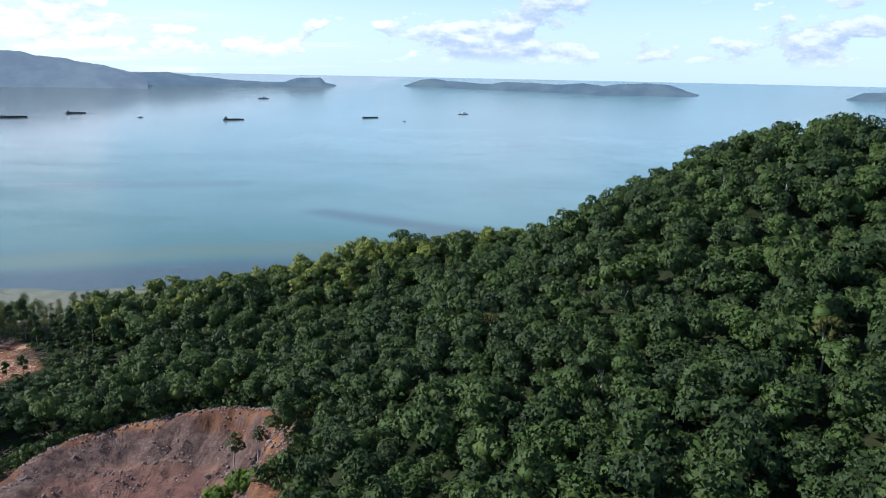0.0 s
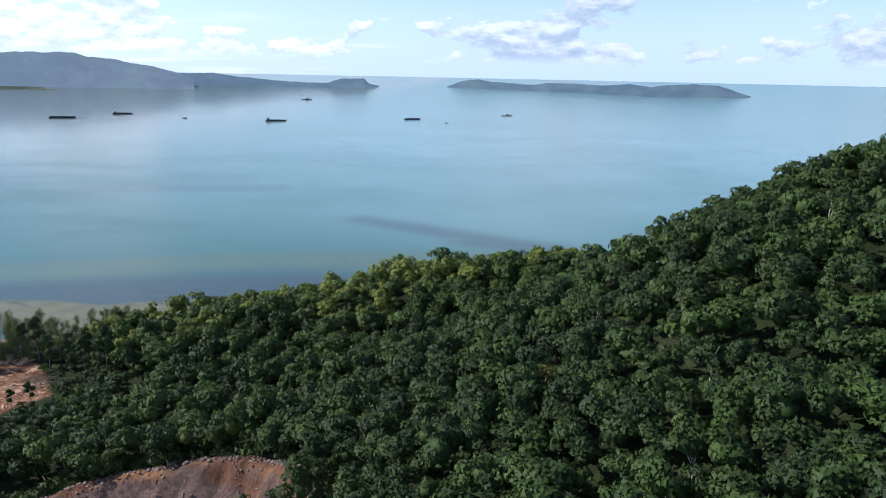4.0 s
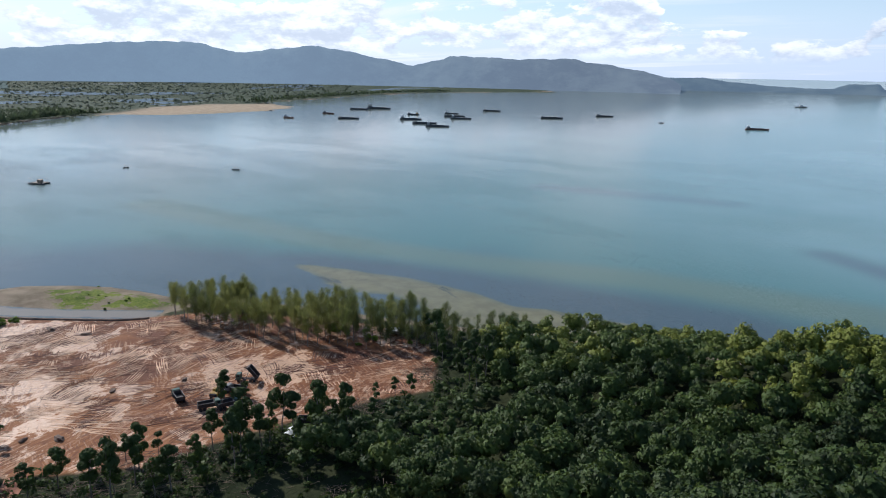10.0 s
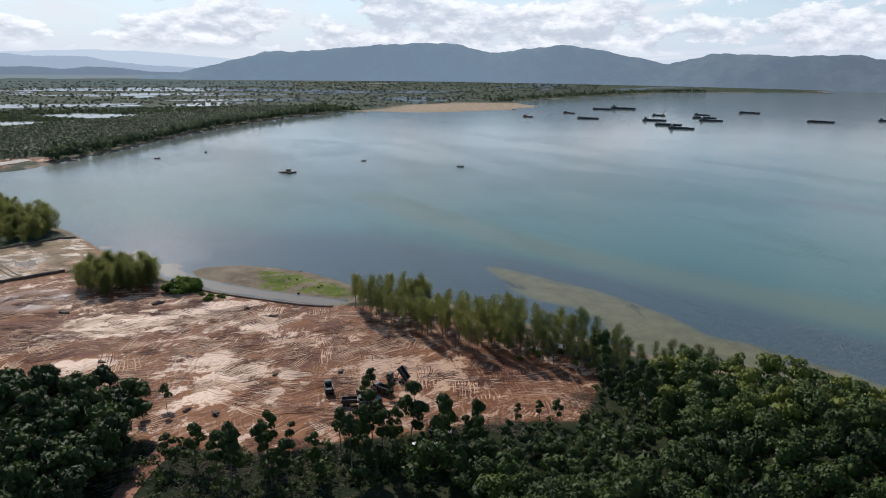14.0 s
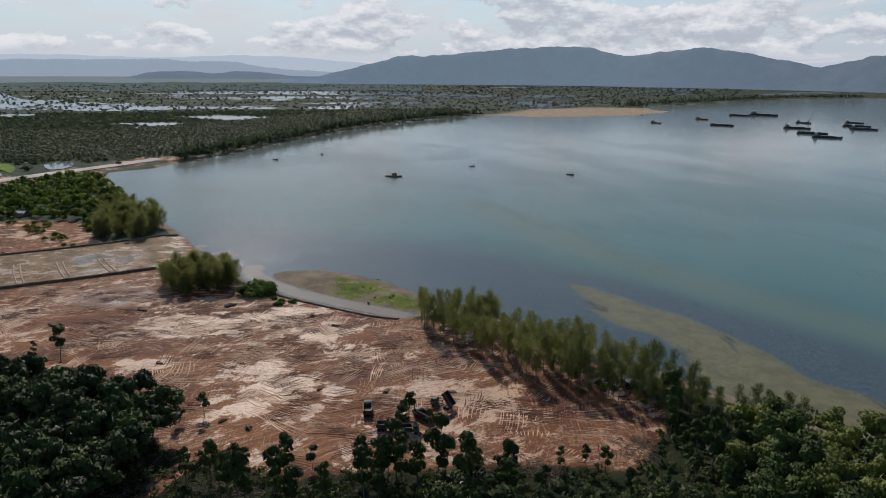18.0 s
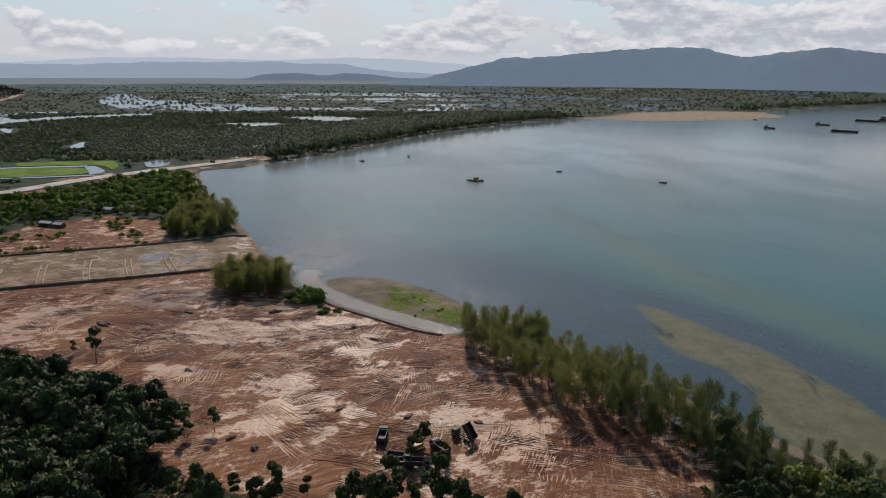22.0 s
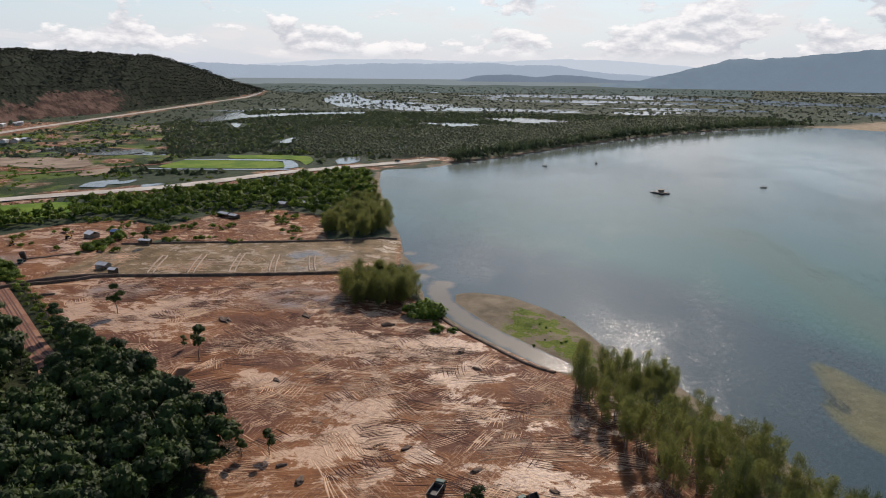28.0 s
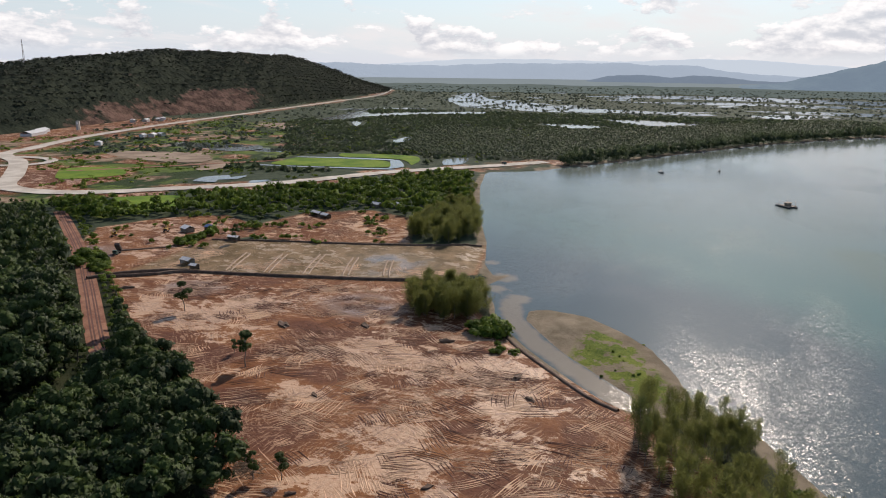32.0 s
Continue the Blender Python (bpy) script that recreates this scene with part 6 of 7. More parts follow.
bank("earth_bank", [(-420, -43), (-430, -2), (-438, 40), (-447, 76), (-456, 100), (-462, 113)], 0.9, 0.95, "low dark bank behind the cleared plot")
bank("creek_bank", [(-271, 203), (-278, 193), (-295, 178), (-312, 164), (-330, 152)], 1.0, 0.7, "crumbling red edge above the creek")
bank("yard_berm", [(-380, -77), (-388, -67), (-398, -55)], 1.2, 0.7, "low heap of weedy earth across the yard")
M_BERM = plain("pale_dry_berm", (0.34, 0.25, 0.18), 0.9, 0.25, 0.5)
for k, (px, py, length) in enumerate(((-361, 2, 34), (-364, 22, 36), (-368, 42, 38), (-372, 62, 34), (-377, 82, 30))):
    for off in (0.0, 3.0):
        bank("plot_berm", [(px - 4, py + off), (px - 4 - length * 0.5, py + off - 5), (px - 4 - length, py + off - 9)], 0.55, 0.45, "low pale berm across the cleared plot", M_BERM)


def tyre_tracks(name, label, mat, seed, bundles, area, zmax):
    """Sheaves of ridges that wheels and blades left in the mud."""
    r = np.random.RandomState(seed)
    verts, faces, base = [], [], 0
    done = 0
    while done < bundles:
        cx, cy = r.uniform(-400, -140), r.uniform(-45, 260)
        if signed(area, np.array([cx]), np.array([cy]))[0] < 6:
            continue
        keep = ripple(np.array([cx]), np.array([cy]), 55, 91)[0] + 0.6 * np.exp(-((cx + 262) / 55) ** 2 - ((cy - 140) / 50) ** 2)
        if keep < r.uniform(-0.30, 0.40):
            continue
        done += 1
        a = 1.1 + 1.5 * ripple(np.array([cx]), np.array([cy]), 110, 95)[0] + r.choice([0.0, 0.0, 1.45, 0.7]) + r.normal() * 0.10
        curve, length, count, gap = r.normal() * 0.012, r.uniform(4, 17), r.randint(4, 13), r.uniform(0.7, 1.25)
        fan = r.normal() * 0.035
        for j in range(count):
            own = length * r.uniform(0.45, 1.0)
            s = np.linspace(-own / 2, own / 2, 8) + r.normal() * length * 0.1
            th = a + fan * (j - count / 2) + curve * s
            side = (j - count / 2) * gap * r.uniform(0.85, 1.15)
            x = cx + np.cos(th) * s - np.sin(a) * side
            y = cy + np.sin(th) * s + np.cos(a) * side
            w = r.uniform(0.08, 0.28) * np.sin(np.linspace(0.25, 2.9, 8)) * r.uniform(0.6, 1.2, 8)
            z = land_height(x, y)
            nx, ny = -np.sin(th) * w, np.cos(th) * w
            left, mid, right = np.stack([x - nx, y - ny, z + 0.02], 1), np.stack([x, y, z + 0.10 + 0.2 * w], 1), np.stack([x + nx, y + ny, z + 0.02], 1)
            verts.append(np.stack([left, mid, right], 1).reshape(-1, 3))
            ids = np.arange(24).reshape(8, 3) + base
            faces.append(np.stack([ids[:-1, :-1], ids[:-1, 1:], ids[1:, 1:], ids[1:, :-1]], -1).reshape(-1, 4))
            base += 24
    return tagged(new(name, mesh_of(name, np.concatenate(verts), np.concatenate(faces), mat, True)), label, "tracks", kind="stuff")


tyre_tracks("tyre_tracks", "pale dried wheel ridges fanning over the red clearing", M_CRUST, 92, 205, CLEARING, 0)
tyre_tracks("blade_marks", "dark red ridges pushed up in the wet earth", M_CRUST_RED, 93, 190, CLEARING, 0)
tyre_tracks("plot_marks", "pale dried ridges on the plot behind the bank", M_CRUST, 94, 46, LOT, 0)


# ---- things on the bare ground ----
def lump(seed, size, rough=0.25):
    """A rough rounded lump, as a bmesh."""
    r = np.random.RandomState(seed)
    bm = bmesh.new()
    bmesh.ops.create_icosphere(bm, subdivisions=2, radius=1.0)
    for v in bm.verts:
        k = 1 + rough * noise.noise(v.co * 1.4 + Vector((seed, 0, 0))) * 2 + rough * 0.4 * r.normal()
        v.co = Vector((v.co.x * size[0] * k, v.co.y * size[1] * k, v.co.z * size[2] * k))
    return bm


def finish(name, bm, mat):
    me = bpy.data.meshes.new(name)
    bm.to_mesh(me), bm.free()
    me.materials.append(mat)
    return me


MOUNDS = [(-304, 69, 4.5), (-313, 101, 3.2), (-307, 137, 3.6), (-283, 169, 3.4), (-325, -24, 4.0), (-193, 136, 2.6), (-233, 58, 3.0), (-268, 176, 2.4), (-212, 160, 2.0), (-250, 110, 1.8), (-199, 129, 1.8), (-203, 180, 2.2), (-196, 200, 1.8)]
mound_mesh = [finish("earth_mound", lump(700 + k, (1.0, 0.45, 0.30), 0.3), M_BANK) for k in range(4)]
for k, (px, py, w) in enumerate(MOUNDS):
    ob = new("earth_mound", mound_mesh[k % 4])
    ob.matrix_basis = place(px, py, height(px, py) + 0.1, w * 0.85, px * 0.7)
    tagged(ob, "heap of dark dug earth and roots on the clearing", "mound", "earth mounds")

rock_mesh = [finish("boulder", lump(720 + k, (1.0, 0.8, 0.65), 0.22), M_ROCK) for k in range(6)]
r = np.random.RandomState(77)
for k in range(340):
    a = r.uniform(-0.35, 3.45)
    d = r.choice([r.normal(37.5, 1.8), r.uniform(18, 34)], p=[0.6, 0.4])
    q = (QUARRY[0] + d / 0.92 * math.cos(a), QUARRY[1] + d * math.sin(a))
    if d < 35 and ripple(np.array([q[0]]), np.array([q[1]]), 13, 57)[0] < 0.12:
        continue
    ob = new("boulder", rock_mesh[k % 6])
    ob.matrix_basis = place(q[0], q[1], height(*q) + 0.05, r.uniform(0.25, 0.8), r.uniform(0, 6.28))
    tagged(ob, "rough purple-brown boulder on the quarry slope", "boulder", "quarry boulders")


def gravel(name, label, count, seed):
    """Broken stone strewn over the quarry face, as one mesh."""
    r = np.random.RandomState(seed)
    a = r.uniform(-0.4, 3.5, count)
    d = np.where(r.uniform(0, 1, count) < 0.5, r.normal(37.5, 2.2, count), r.uniform(12, 35, count))
    x, y = QUARRY[0] + d / 0.92 * np.cos(a), QUARRY[1] + d * np.sin(a)
    keep = (ripple(x, y, 13, 57) > 0.05) | (d > 35)
    x, y = x[keep], y[keep]
    z, s = land_height(x, y), r.uniform(0.12, 0.5, len(x))[:, None, None]
    v = ICO_V[None] * r.uniform(0.6, 1.3, (len(x), len(ICO_V), 1)) * s * np.array([1.0, 0.8, 0.6]) + np.stack([x, y, z + 0.05], 1)[:, None]
    f = ICO_F[None] + (np.arange(len(x)) * len(ICO_V))[:, None, None]
    return tagged(new(name, mesh_of(name, v.reshape(-1, 3), f.reshape(-1, 3), M_ROCK)), label, "rubble", kind="stuff")


gravel("rubble", "broken purple-brown stone on the quarry slopes", 2600, 78)


def sticks(seed, count, spread, length, thick=0.06, tall=0.5):
    """A tangle of cut branches, as corners and faces."""
    r = np.random.RandomState(seed)
    verts, faces = [], []
    for k in range(count):
        p = np.array([r.normal() * spread[0] * 0.5, r.normal() * spread[1] * 0.5, abs(r.normal()) * tall])
        d = np.array([*r.normal(size=2), r.normal() * 0.25])
        d = d / np.linalg.norm(d) * length * r.uniform(0.4, 1.0) * 0.5
        side = np.cross(d, [0, 0, 1.0])
        side = side / (np.linalg.norm(side) + 1e-9) * thick
        b = len(verts)
        for e in (p - d, p + d):
            verts += [e - side, e + side, e + np.array([0, 0, thick * 2])]
        faces += [(b, b + 1, b + 4, b + 3), (b + 1, b + 2, b + 5, b + 4), (b + 2, b, b + 3, b + 5)]
    return np.array(verts), np.array(faces)


for k, (px, py, sx, sy) in enumerate(((-158, 152, 9, 14), (-150, 196, 12, 9), (-168, 108, 10, 12), (-184, 98, 7, 10), (-160, 128, 9, 8), (-144, 206, 8, 6), (-147, 238, 7, 7), (-206, 112, 6, 5))):
    v, f = sticks(740 + k, 130, (sx, sy), 3.6)
    ob = new("brush_pile", mesh_of("brush_pile", v + np.array([0, 0, 0.15]), f, M_DEAD))
    ob.matrix_basis = place(px, py, height(px, py), 1.0, px)
    tagged(ob, "tangled pile of cut branches on red earth", "brush pile", "brush piles", "stuff")
slash, slash_f = sticks(758, 1500, (30, 44), 2.6, 0.05, 0.25)
keep = np.repeat((signed(CLEARING, slash[::6, 0] - 152, slash[::6, 1] + 138) < -1) & (along(SPUR, slash[::6, 0] - 152, slash[::6, 1] + 138) > 3), 6)
slash[:, 2] += land_height(slash[:, 0] - 152, slash[:, 1] + 138) + 0.1
slash_f = slash_f[keep[slash_f].all(1)]
ob = new("slash", mesh_of("slash", slash + np.array([-152, 138, 0]), slash_f, M_DEAD))
tagged(ob, "dry cut branches strewn between young trees", "slash", kind="stuff")
x, y = scatter(-178, -112, 84, 190, 3.2, 49)
ok = (signed(CLEARING, x, y) < -2) & (along(SPUR, x, y) > 4) & (np.hypot((x - QUARRY[0]) * 0.92, y - QUARRY[1]) > 40) & (ripple(x, y, 18, 65) > -0.25)
many("low_brush", "low green brush between the young trees", "brush", kinds_of(4, 265, 60, 0.40, 2.4, 1.9, 0), np.stack([x[ok], y[ok], land_height(x[ok], y[ok]) - 0.5, rng.uniform(0.25, 0.75, ok.sum()), rng.uniform(0.7, 1.2, ok.sum())], 1), M_LEAF_CLEAR, 50)
a, d = rng.uniform(-0.5, 3.4, 420), rng.uniform(38.0, 45.0, 420)
x, y = QUARRY[0] + d / 0.92 * np.cos(a), QUARRY[1] + d * np.sin(a)
many("rim_brush", "low green brush along the quarry rim", "brush", kinds_of(3, 275, 60, 0.40, 3.0, 2.0, 0), np.stack([x, y, land_height(x, y) - 0.5, rng.uniform(0.5, 1.3, 420), rng.uniform(0.8, 1.3, 420)], 1), M_LEAF_CLEAR, 51)
rim = [(-112, 170), (-100, 180), (-86, 182), (-50, 182), (-36, 176)]
for k, (px, py) in enumerate(rim):
    v, f = sticks(760 + k, 60, (9, 3), 3.0)
    ob = new("brush_pile", mesh_of("brush_pile", v + np.array([0, 0, 0.2]), f, M_DEAD))
    ob.matrix_basis = place(px, py, height(px, py) + 0.2, 1.0, 0.3)
    tagged(ob, "cut trunks and branches along the quarry rim", "brush pile", "brush piles", "stuff")


# ---- dump trucks and diggers ----
def wheel(parent, x, y, radius=0.52, wide=0.32):
    turn = Matrix.Rotation(math.pi / 2, 4, "X")
    bm = bmesh.new()
    bmesh.ops.create_cone(bm, segments=18, radius1=radius, radius2=radius, depth=wide, cap_ends=True, matrix=Matrix.Translation((x, y, radius)) @ turn)
    bmesh.ops.bevel(bm, geom=[e for e in bm.edges if len(e.link_faces) == 2 and any(len(f.verts) > 4 for f in e.link_faces)], offset=0.06, segments=1, affect="EDGES")
    tyre = part("wheel", bm, M_TYRE, parent)
    part("rim", rodded((x, y - wide * 0.53, radius), (x, y + wide * 0.53, radius), radius * 0.5, None, 12), M_STEEL, tyre)


def dump_truck(label, cab_mat, raised=0.0):
    """Length along x, cab forward (+x)."""
    ob = thing("dump_truck", label, "truck", "dump trucks")
    part("chassis", box(box(boxed((6.8, 0.22, 0.25), (0, 0.42, 0.85)), (6.8, 0.22, 0.25), (0, -0.42, 0.85)), (0.2, 1.0, 0.2), (-3.0, 0, 0.85)), M_STEEL, ob)
    cab = bmesh.new()
    bmesh.ops.create_cube(cab, size=1.0, matrix=Matrix.Translation((2.75, 0, 1.75)) @ Matrix.Diagonal((1.75, 2.3, 1.95, 1)))
    for v in cab.verts:
        if v.co.z > 2 and v.co.x > 2.8:
            v.co.x -= 0.32
    bmesh.ops.bevel(cab, geom=cab.edges[:], offset=0.10, segments=2, affect="EDGES")
    cab = part("cab", cab, cab_mat, ob)
    part("windscreen", boxed((0.04, 1.9, 0.75), (3.49, 0, 2.15), 0.01, Matrix.Rotation(radians(-9), 4, "Y")), M_GLASS, cab)
    for s in (-1, 1):
        part("side_window", boxed((0.85, 0.04, 0.6), (2.7, s * 1.16, 2.15), 0.01), M_GLASS, cab)
        part("mirror", boxed((0.08, 0.22, 0.4), (3.4, s * 1.34, 2.0), 0.02), M_STEEL, cab)
        part("headlight", boxed((0.05, 0.32, 0.2), (3.64, s * 0.85, 1.05), 0.01), M_WHITE, cab)
    part("bumper", boxed((0.25, 2.35, 0.35), (3.6, 0, 0.75), 0.05), M_STEEL, ob)
    part("fuel_tank", boxed((1.0, 0.45, 0.5), (0.6, 0.9, 0.8), 0.08), M_STEEL, ob)
    for x in (2.7, -1.4, -2.55):
        for s in (-1, 1):
            wheel(ob, x, s * 0.98, 0.52, 0.32 if x > 0 else 0.5)
    m = Matrix.Translation((-3.2, 0, 1.15)) @ Matrix.Rotation(-radians(raised), 4, "Y") @ Matrix.Translation((3.2, 0, -1.15))
    bed = boxed((4.8, 2.4, 0.12), (-0.85, 0, 1.2))
    box(bed, (0.12, 2.4, 1.3), (1.5, 0, 1.85))
    for s in (-1, 1):
        box(bed, (4.8, 0.1, 1.15), (-0.85, s * 1.2, 1.75))
    bmesh.ops.transform(bed, matrix=m, verts=bed.verts)
    bed = part("tipper_bed", bed, M_BED, ob)
    gate = boxed((0.1, 2.3, 1.05), (-3.25, 0, 1.75))
    bmesh.ops.transform(gate, matrix=m, verts=gate.verts)
    part("tailgate", gate, M_BED, bed)
    for k in range(6):
        for s in (-1, 1):
            rib = boxed((0.12, 0.12, 1.15), (-2.9 + k * 0.82, s * 1.30, 1.75))
            bmesh.ops.transform(rib, matrix=m, verts=rib.verts)
            part("rib", rib, M_STEEL, bed)
    top = boxed((4.9, 0.14, 0.12), (-0.85, 1.24, 2.36))
    box(top, (4.9, 0.14, 0.12), (-0.85, -1.24, 2.36))
    bmesh.ops.transform(top, matrix=m, verts=top.verts)
    part("top_rail", top, M_DECK, bed)
    if raised:
        a, b = Vector((0.3, 0, 1.0)), m @ Vector((0.6, 0, 1.2))
        part("hydraulic_ram", rodded(a, b, 0.11, 0.08, 8), M_STEEL, ob)
    return ob


def at_ground(x, y, turn=0.0, lift=0.0):
    return place(x, y, height(x, y) + lift, 1.0, radians(turn))


truck_a = dump_truck("dark dump truck with an empty steel bed on red earth", M_GREEN_CAB)
truck_b = dump_truck("pale-cabbed dump truck with an empty dark bed", M_PALE_CAB)
truck_c = dump_truck("dump truck tipping, its dark bed raised high", M_GREEN_CAB, 52)
truck_a.matrix_basis = at_ground(-191, 171, 165)
truck_c.matrix_basis = at_ground(-187, 193.5, 220)
truck_b.matrix_basis = at_ground(-182, 186, 205)
copy_thing(truck_a, at_ground(-178.5, 174, 68))
copy_thing(truck_a, at_ground(-175, 178.5, 75))
tagged(copy_thing(truck_b, at_ground(-148, 188, 40)), "pale-cabbed truck parked under the trees")


def excavator(label):
    ob = thing("excavator", label, "excavator", "diggers")
    for s in (-1, 1):
        belt = bmesh.new()
        box(belt, (3.6, 0.6, 0.75), (0, s * 1.15, 0.40), 0.25)
        belt = part("crawler_track", belt, M_TYRE, ob)
        for x in (-1.35, 0, 1.35):
            part("roller", rodded((x, s * 1.15 - 0.33, 0.4), (x, s * 1.15 + 0.33, 0.4), 0.26, None, 10), M_STEEL, belt)
    part("turntable", rodded((0, 0, 0.75), (0, 0, 1.0), 0.8, None, 14), M_STEEL, ob)
    house = part("house", boxed((2.9, 2.5, 1.1), (-0.5, 0, 1.6), 0.12), M_YELLOW, ob)
    part("counterweight", boxed((0.6, 2.4, 0.95), (-2.1, 0, 1.55), 0.2), M_STEEL, house)
    cab = part("cab", boxed((1.4, 1.0, 1.6), (0.55, 0.72, 2.0), 0.10), M_YELLOW, ob)
    part("cab_window", boxed((0.04, 0.8, 1.0), (1.26, 0.72, 2.25)), M_GLASS, cab)
    part("side_window", boxed((1.0, 0.04, 0.8), (0.55, 1.23, 2.3)), M_GLASS, cab)
    part("boom", box(boxed((3.2, 0.4, 0.5), (2.1, -0.3, 2.9), 0.06, Matrix.Rotation(radians(-38), 4, "Y")), (2.4, 0.36, 0.42), (4.2, -0.3, 3.65), 0.06, Matrix.Rotation(radians(18), 4, "Y")), M_YELLOW, ob)
    stick = part("stick", boxed((2.6, 0.3, 0.36), (4.9, -0.3, 2.2), 0.05, Matrix.Rotation(radians(80), 4, "Y")), M_YELLOW, ob)
    part("bucket", boxed((0.9, 1.0, 0.8), (4.6, -0.3, 0.75), 0.18), M_STEEL, stick)
    part("ram", rodded((1.3, -0.3, 1.8), (2.8, -0.3, 3.2), 0.10, 0.07, 8), M_STEEL, ob)
    return ob


dig = excavator("muddy yellow excavator with its arm folded down")
dig.matrix_basis = at_ground(-184, 180, 120)
copy_thing(dig, at_ground(-410, -105, 30))
tagged(copy_thing(truck_c, at_ground(-375, -73, 20)), "dump truck tipping earth in the yard")
copy_thing(dig, at_ground(-430, -83, 200))


# ---- huts and shelters ----
def hut(label, size, wall_mat, roof_mat, open_side=True, tall=2.6):
    """A small gabled shelter."""
    w, d = size
    ob = thing("hut", label, "hut", "huts")
    for x in (-w / 2, w / 2):
        for y in (-d / 2, d / 2):
            part("post", rodded((x, y, -0.3), (x, y, tall), 0.10, 0.10, 6), M_WOOD, ob)
    part("back_wall", boxed((w, 0.12, tall), (0, d / 2, tall / 2)), wall_mat, ob)
    part("side_wall", boxed((0.12, d, tall), (-w / 2, 0, tall / 2)), wall_mat, ob)
    if not open_side:
        part("side_wall", boxed((0.12, d, tall), (w / 2, 0, tall / 2)), wall_mat, ob)
        front = part("front_wall", boxed((w, 0.12, tall), (0, -d / 2, tall / 2)), wall_mat, ob)
        part("door", boxed((0.9, 0.06, 2.0), (w * 0.2, -d / 2 - 0.08, 1.0)), M_WOOD, front)
    slope = math.atan2(d * 0.22, d / 2)
    for s in (-1, 1):
        roof = part("roof_side", boxed((w + 0.9, d / 2 / math.cos(slope) + 0.5, 0.09), (0, s * (d / 4 + 0.15), tall + d * 0.11 - 0.03), 0.01, Matrix.Rotation(-s * slope, 4, "X")), roof_mat, ob)
        for k in range(5):
            x = -w / 2 + w * (k + 0.5) / 5
            part("roof_seam", boxed((0.06, d / 2 / math.cos(slope) + 0.5, 0.05), (x, s * (d / 4 + 0.15), tall + d * 0.11 + 0.04), 0, Matrix.Rotation(-s * slope, 4, "X")), roof_mat, roof)
    return ob


hut("small hut with a bright white gabled roof", (7, 6), M_WOOD, M_WHITE, False).matrix_basis = at_ground(-435, -71, 60)
hut("lean hut roofed with blue sheeting", (5, 4.5), M_WOOD, M_BLUE).matrix_basis = at_ground(-443, -60, 80)
hut("grey tin-roofed workers' shelter beside the bank", (6, 4.5), M_TIN, M_TIN).matrix_basis = at_ground(-370, -24, 75)
hut("little shelter with a pale roof at the bank", (3.6, 3), M_WOOD, M_WHITE).matrix_basis = at_ground(-362, -14, 80)
hut("low shed with a pale roof on the plot edge", (7, 3), M_WOOD, M_WHITE).matrix_basis = at_ground(-423, -30, 85)
hut("long pale shed among the bushes", (9, 4), M_WOOD, M_TIN).matrix_basis = at_ground(-507, -17, 60)
hut("second pale shed among the bushes", (7, 4), M_WOOD, M_TIN).matrix_basis = at_ground(-502, -8, 60)
hut("small farm hut before the green belt", (7, 5), M_WOOD, M_TIN, False).matrix_basis = at_ground(-551, 10, 70)
hut("small farm hut with a grey roof", (6, 5), M_WOOD, M_TIN, False).matrix_basis = at_ground(-556, 24, 80)
hut("white-roofed shelter under the casuarinas", (5, 3), M_WOOD, M_WHITE).matrix_basis = at_ground(-181, 257, 20)
for px, py, k in ((-141, 184, 10), (-146, 180, 40), (-135, 193, 70)):
    ob = thing("tarpaulin_shelter", "crumpled white tarpaulin shelter under the trees", "shelter", "tarpaulins")
    bm = bmesh.new()
    bmesh.ops.create_grid(bm, x_segments=8, y_segments=6, size=1.0)
    for v in bm.verts:
        v.co = Vector((v.co.x * 2.4, v.co.y * 1.8, 2.0 - 0.8 * abs(v.co.y) + 0.15 * noise.noise(v.co * 3 + Vector((k, 0, 0)))))
    bmesh.ops.solidify(bm, geom=bm.faces[:], thickness=0.04)
    part("sheet", bm, M_WHITE, ob)
    for x in (-2.2, 2.2):
        for y in (-1.7, 1.7):
            part("pole", rodded((x, y, -0.2), (x, y, 1.25), 0.05, 0.05, 5), M_WOOD, ob)
    ob.matrix_basis = at_ground(px, py, k * 3)

fence = thing("fence", "dark wire fence on posts along the clearing", "fence")
a, b = Vector((-335, -42)), Vector((-271, 22))
for k in range(36):
    p = a.lerp(b, k / 35)
    part("post", rodded((p.x, p.y, height(p.x, p.y) - 0.2), (p.x, p.y, height(p.x, p.y) + 1.7), 0.09, 0.08, 5), M_CONC if k % 4 == 0 else M_WOOD, fence)
for z in (0.5, 1.0, 1.5):
    part("wire", rodded((a.x, a.y, height(*a) + z), (b.x, b.y, height(*b) + z), 0.05, 0.05, 4), M_STEEL, fence)

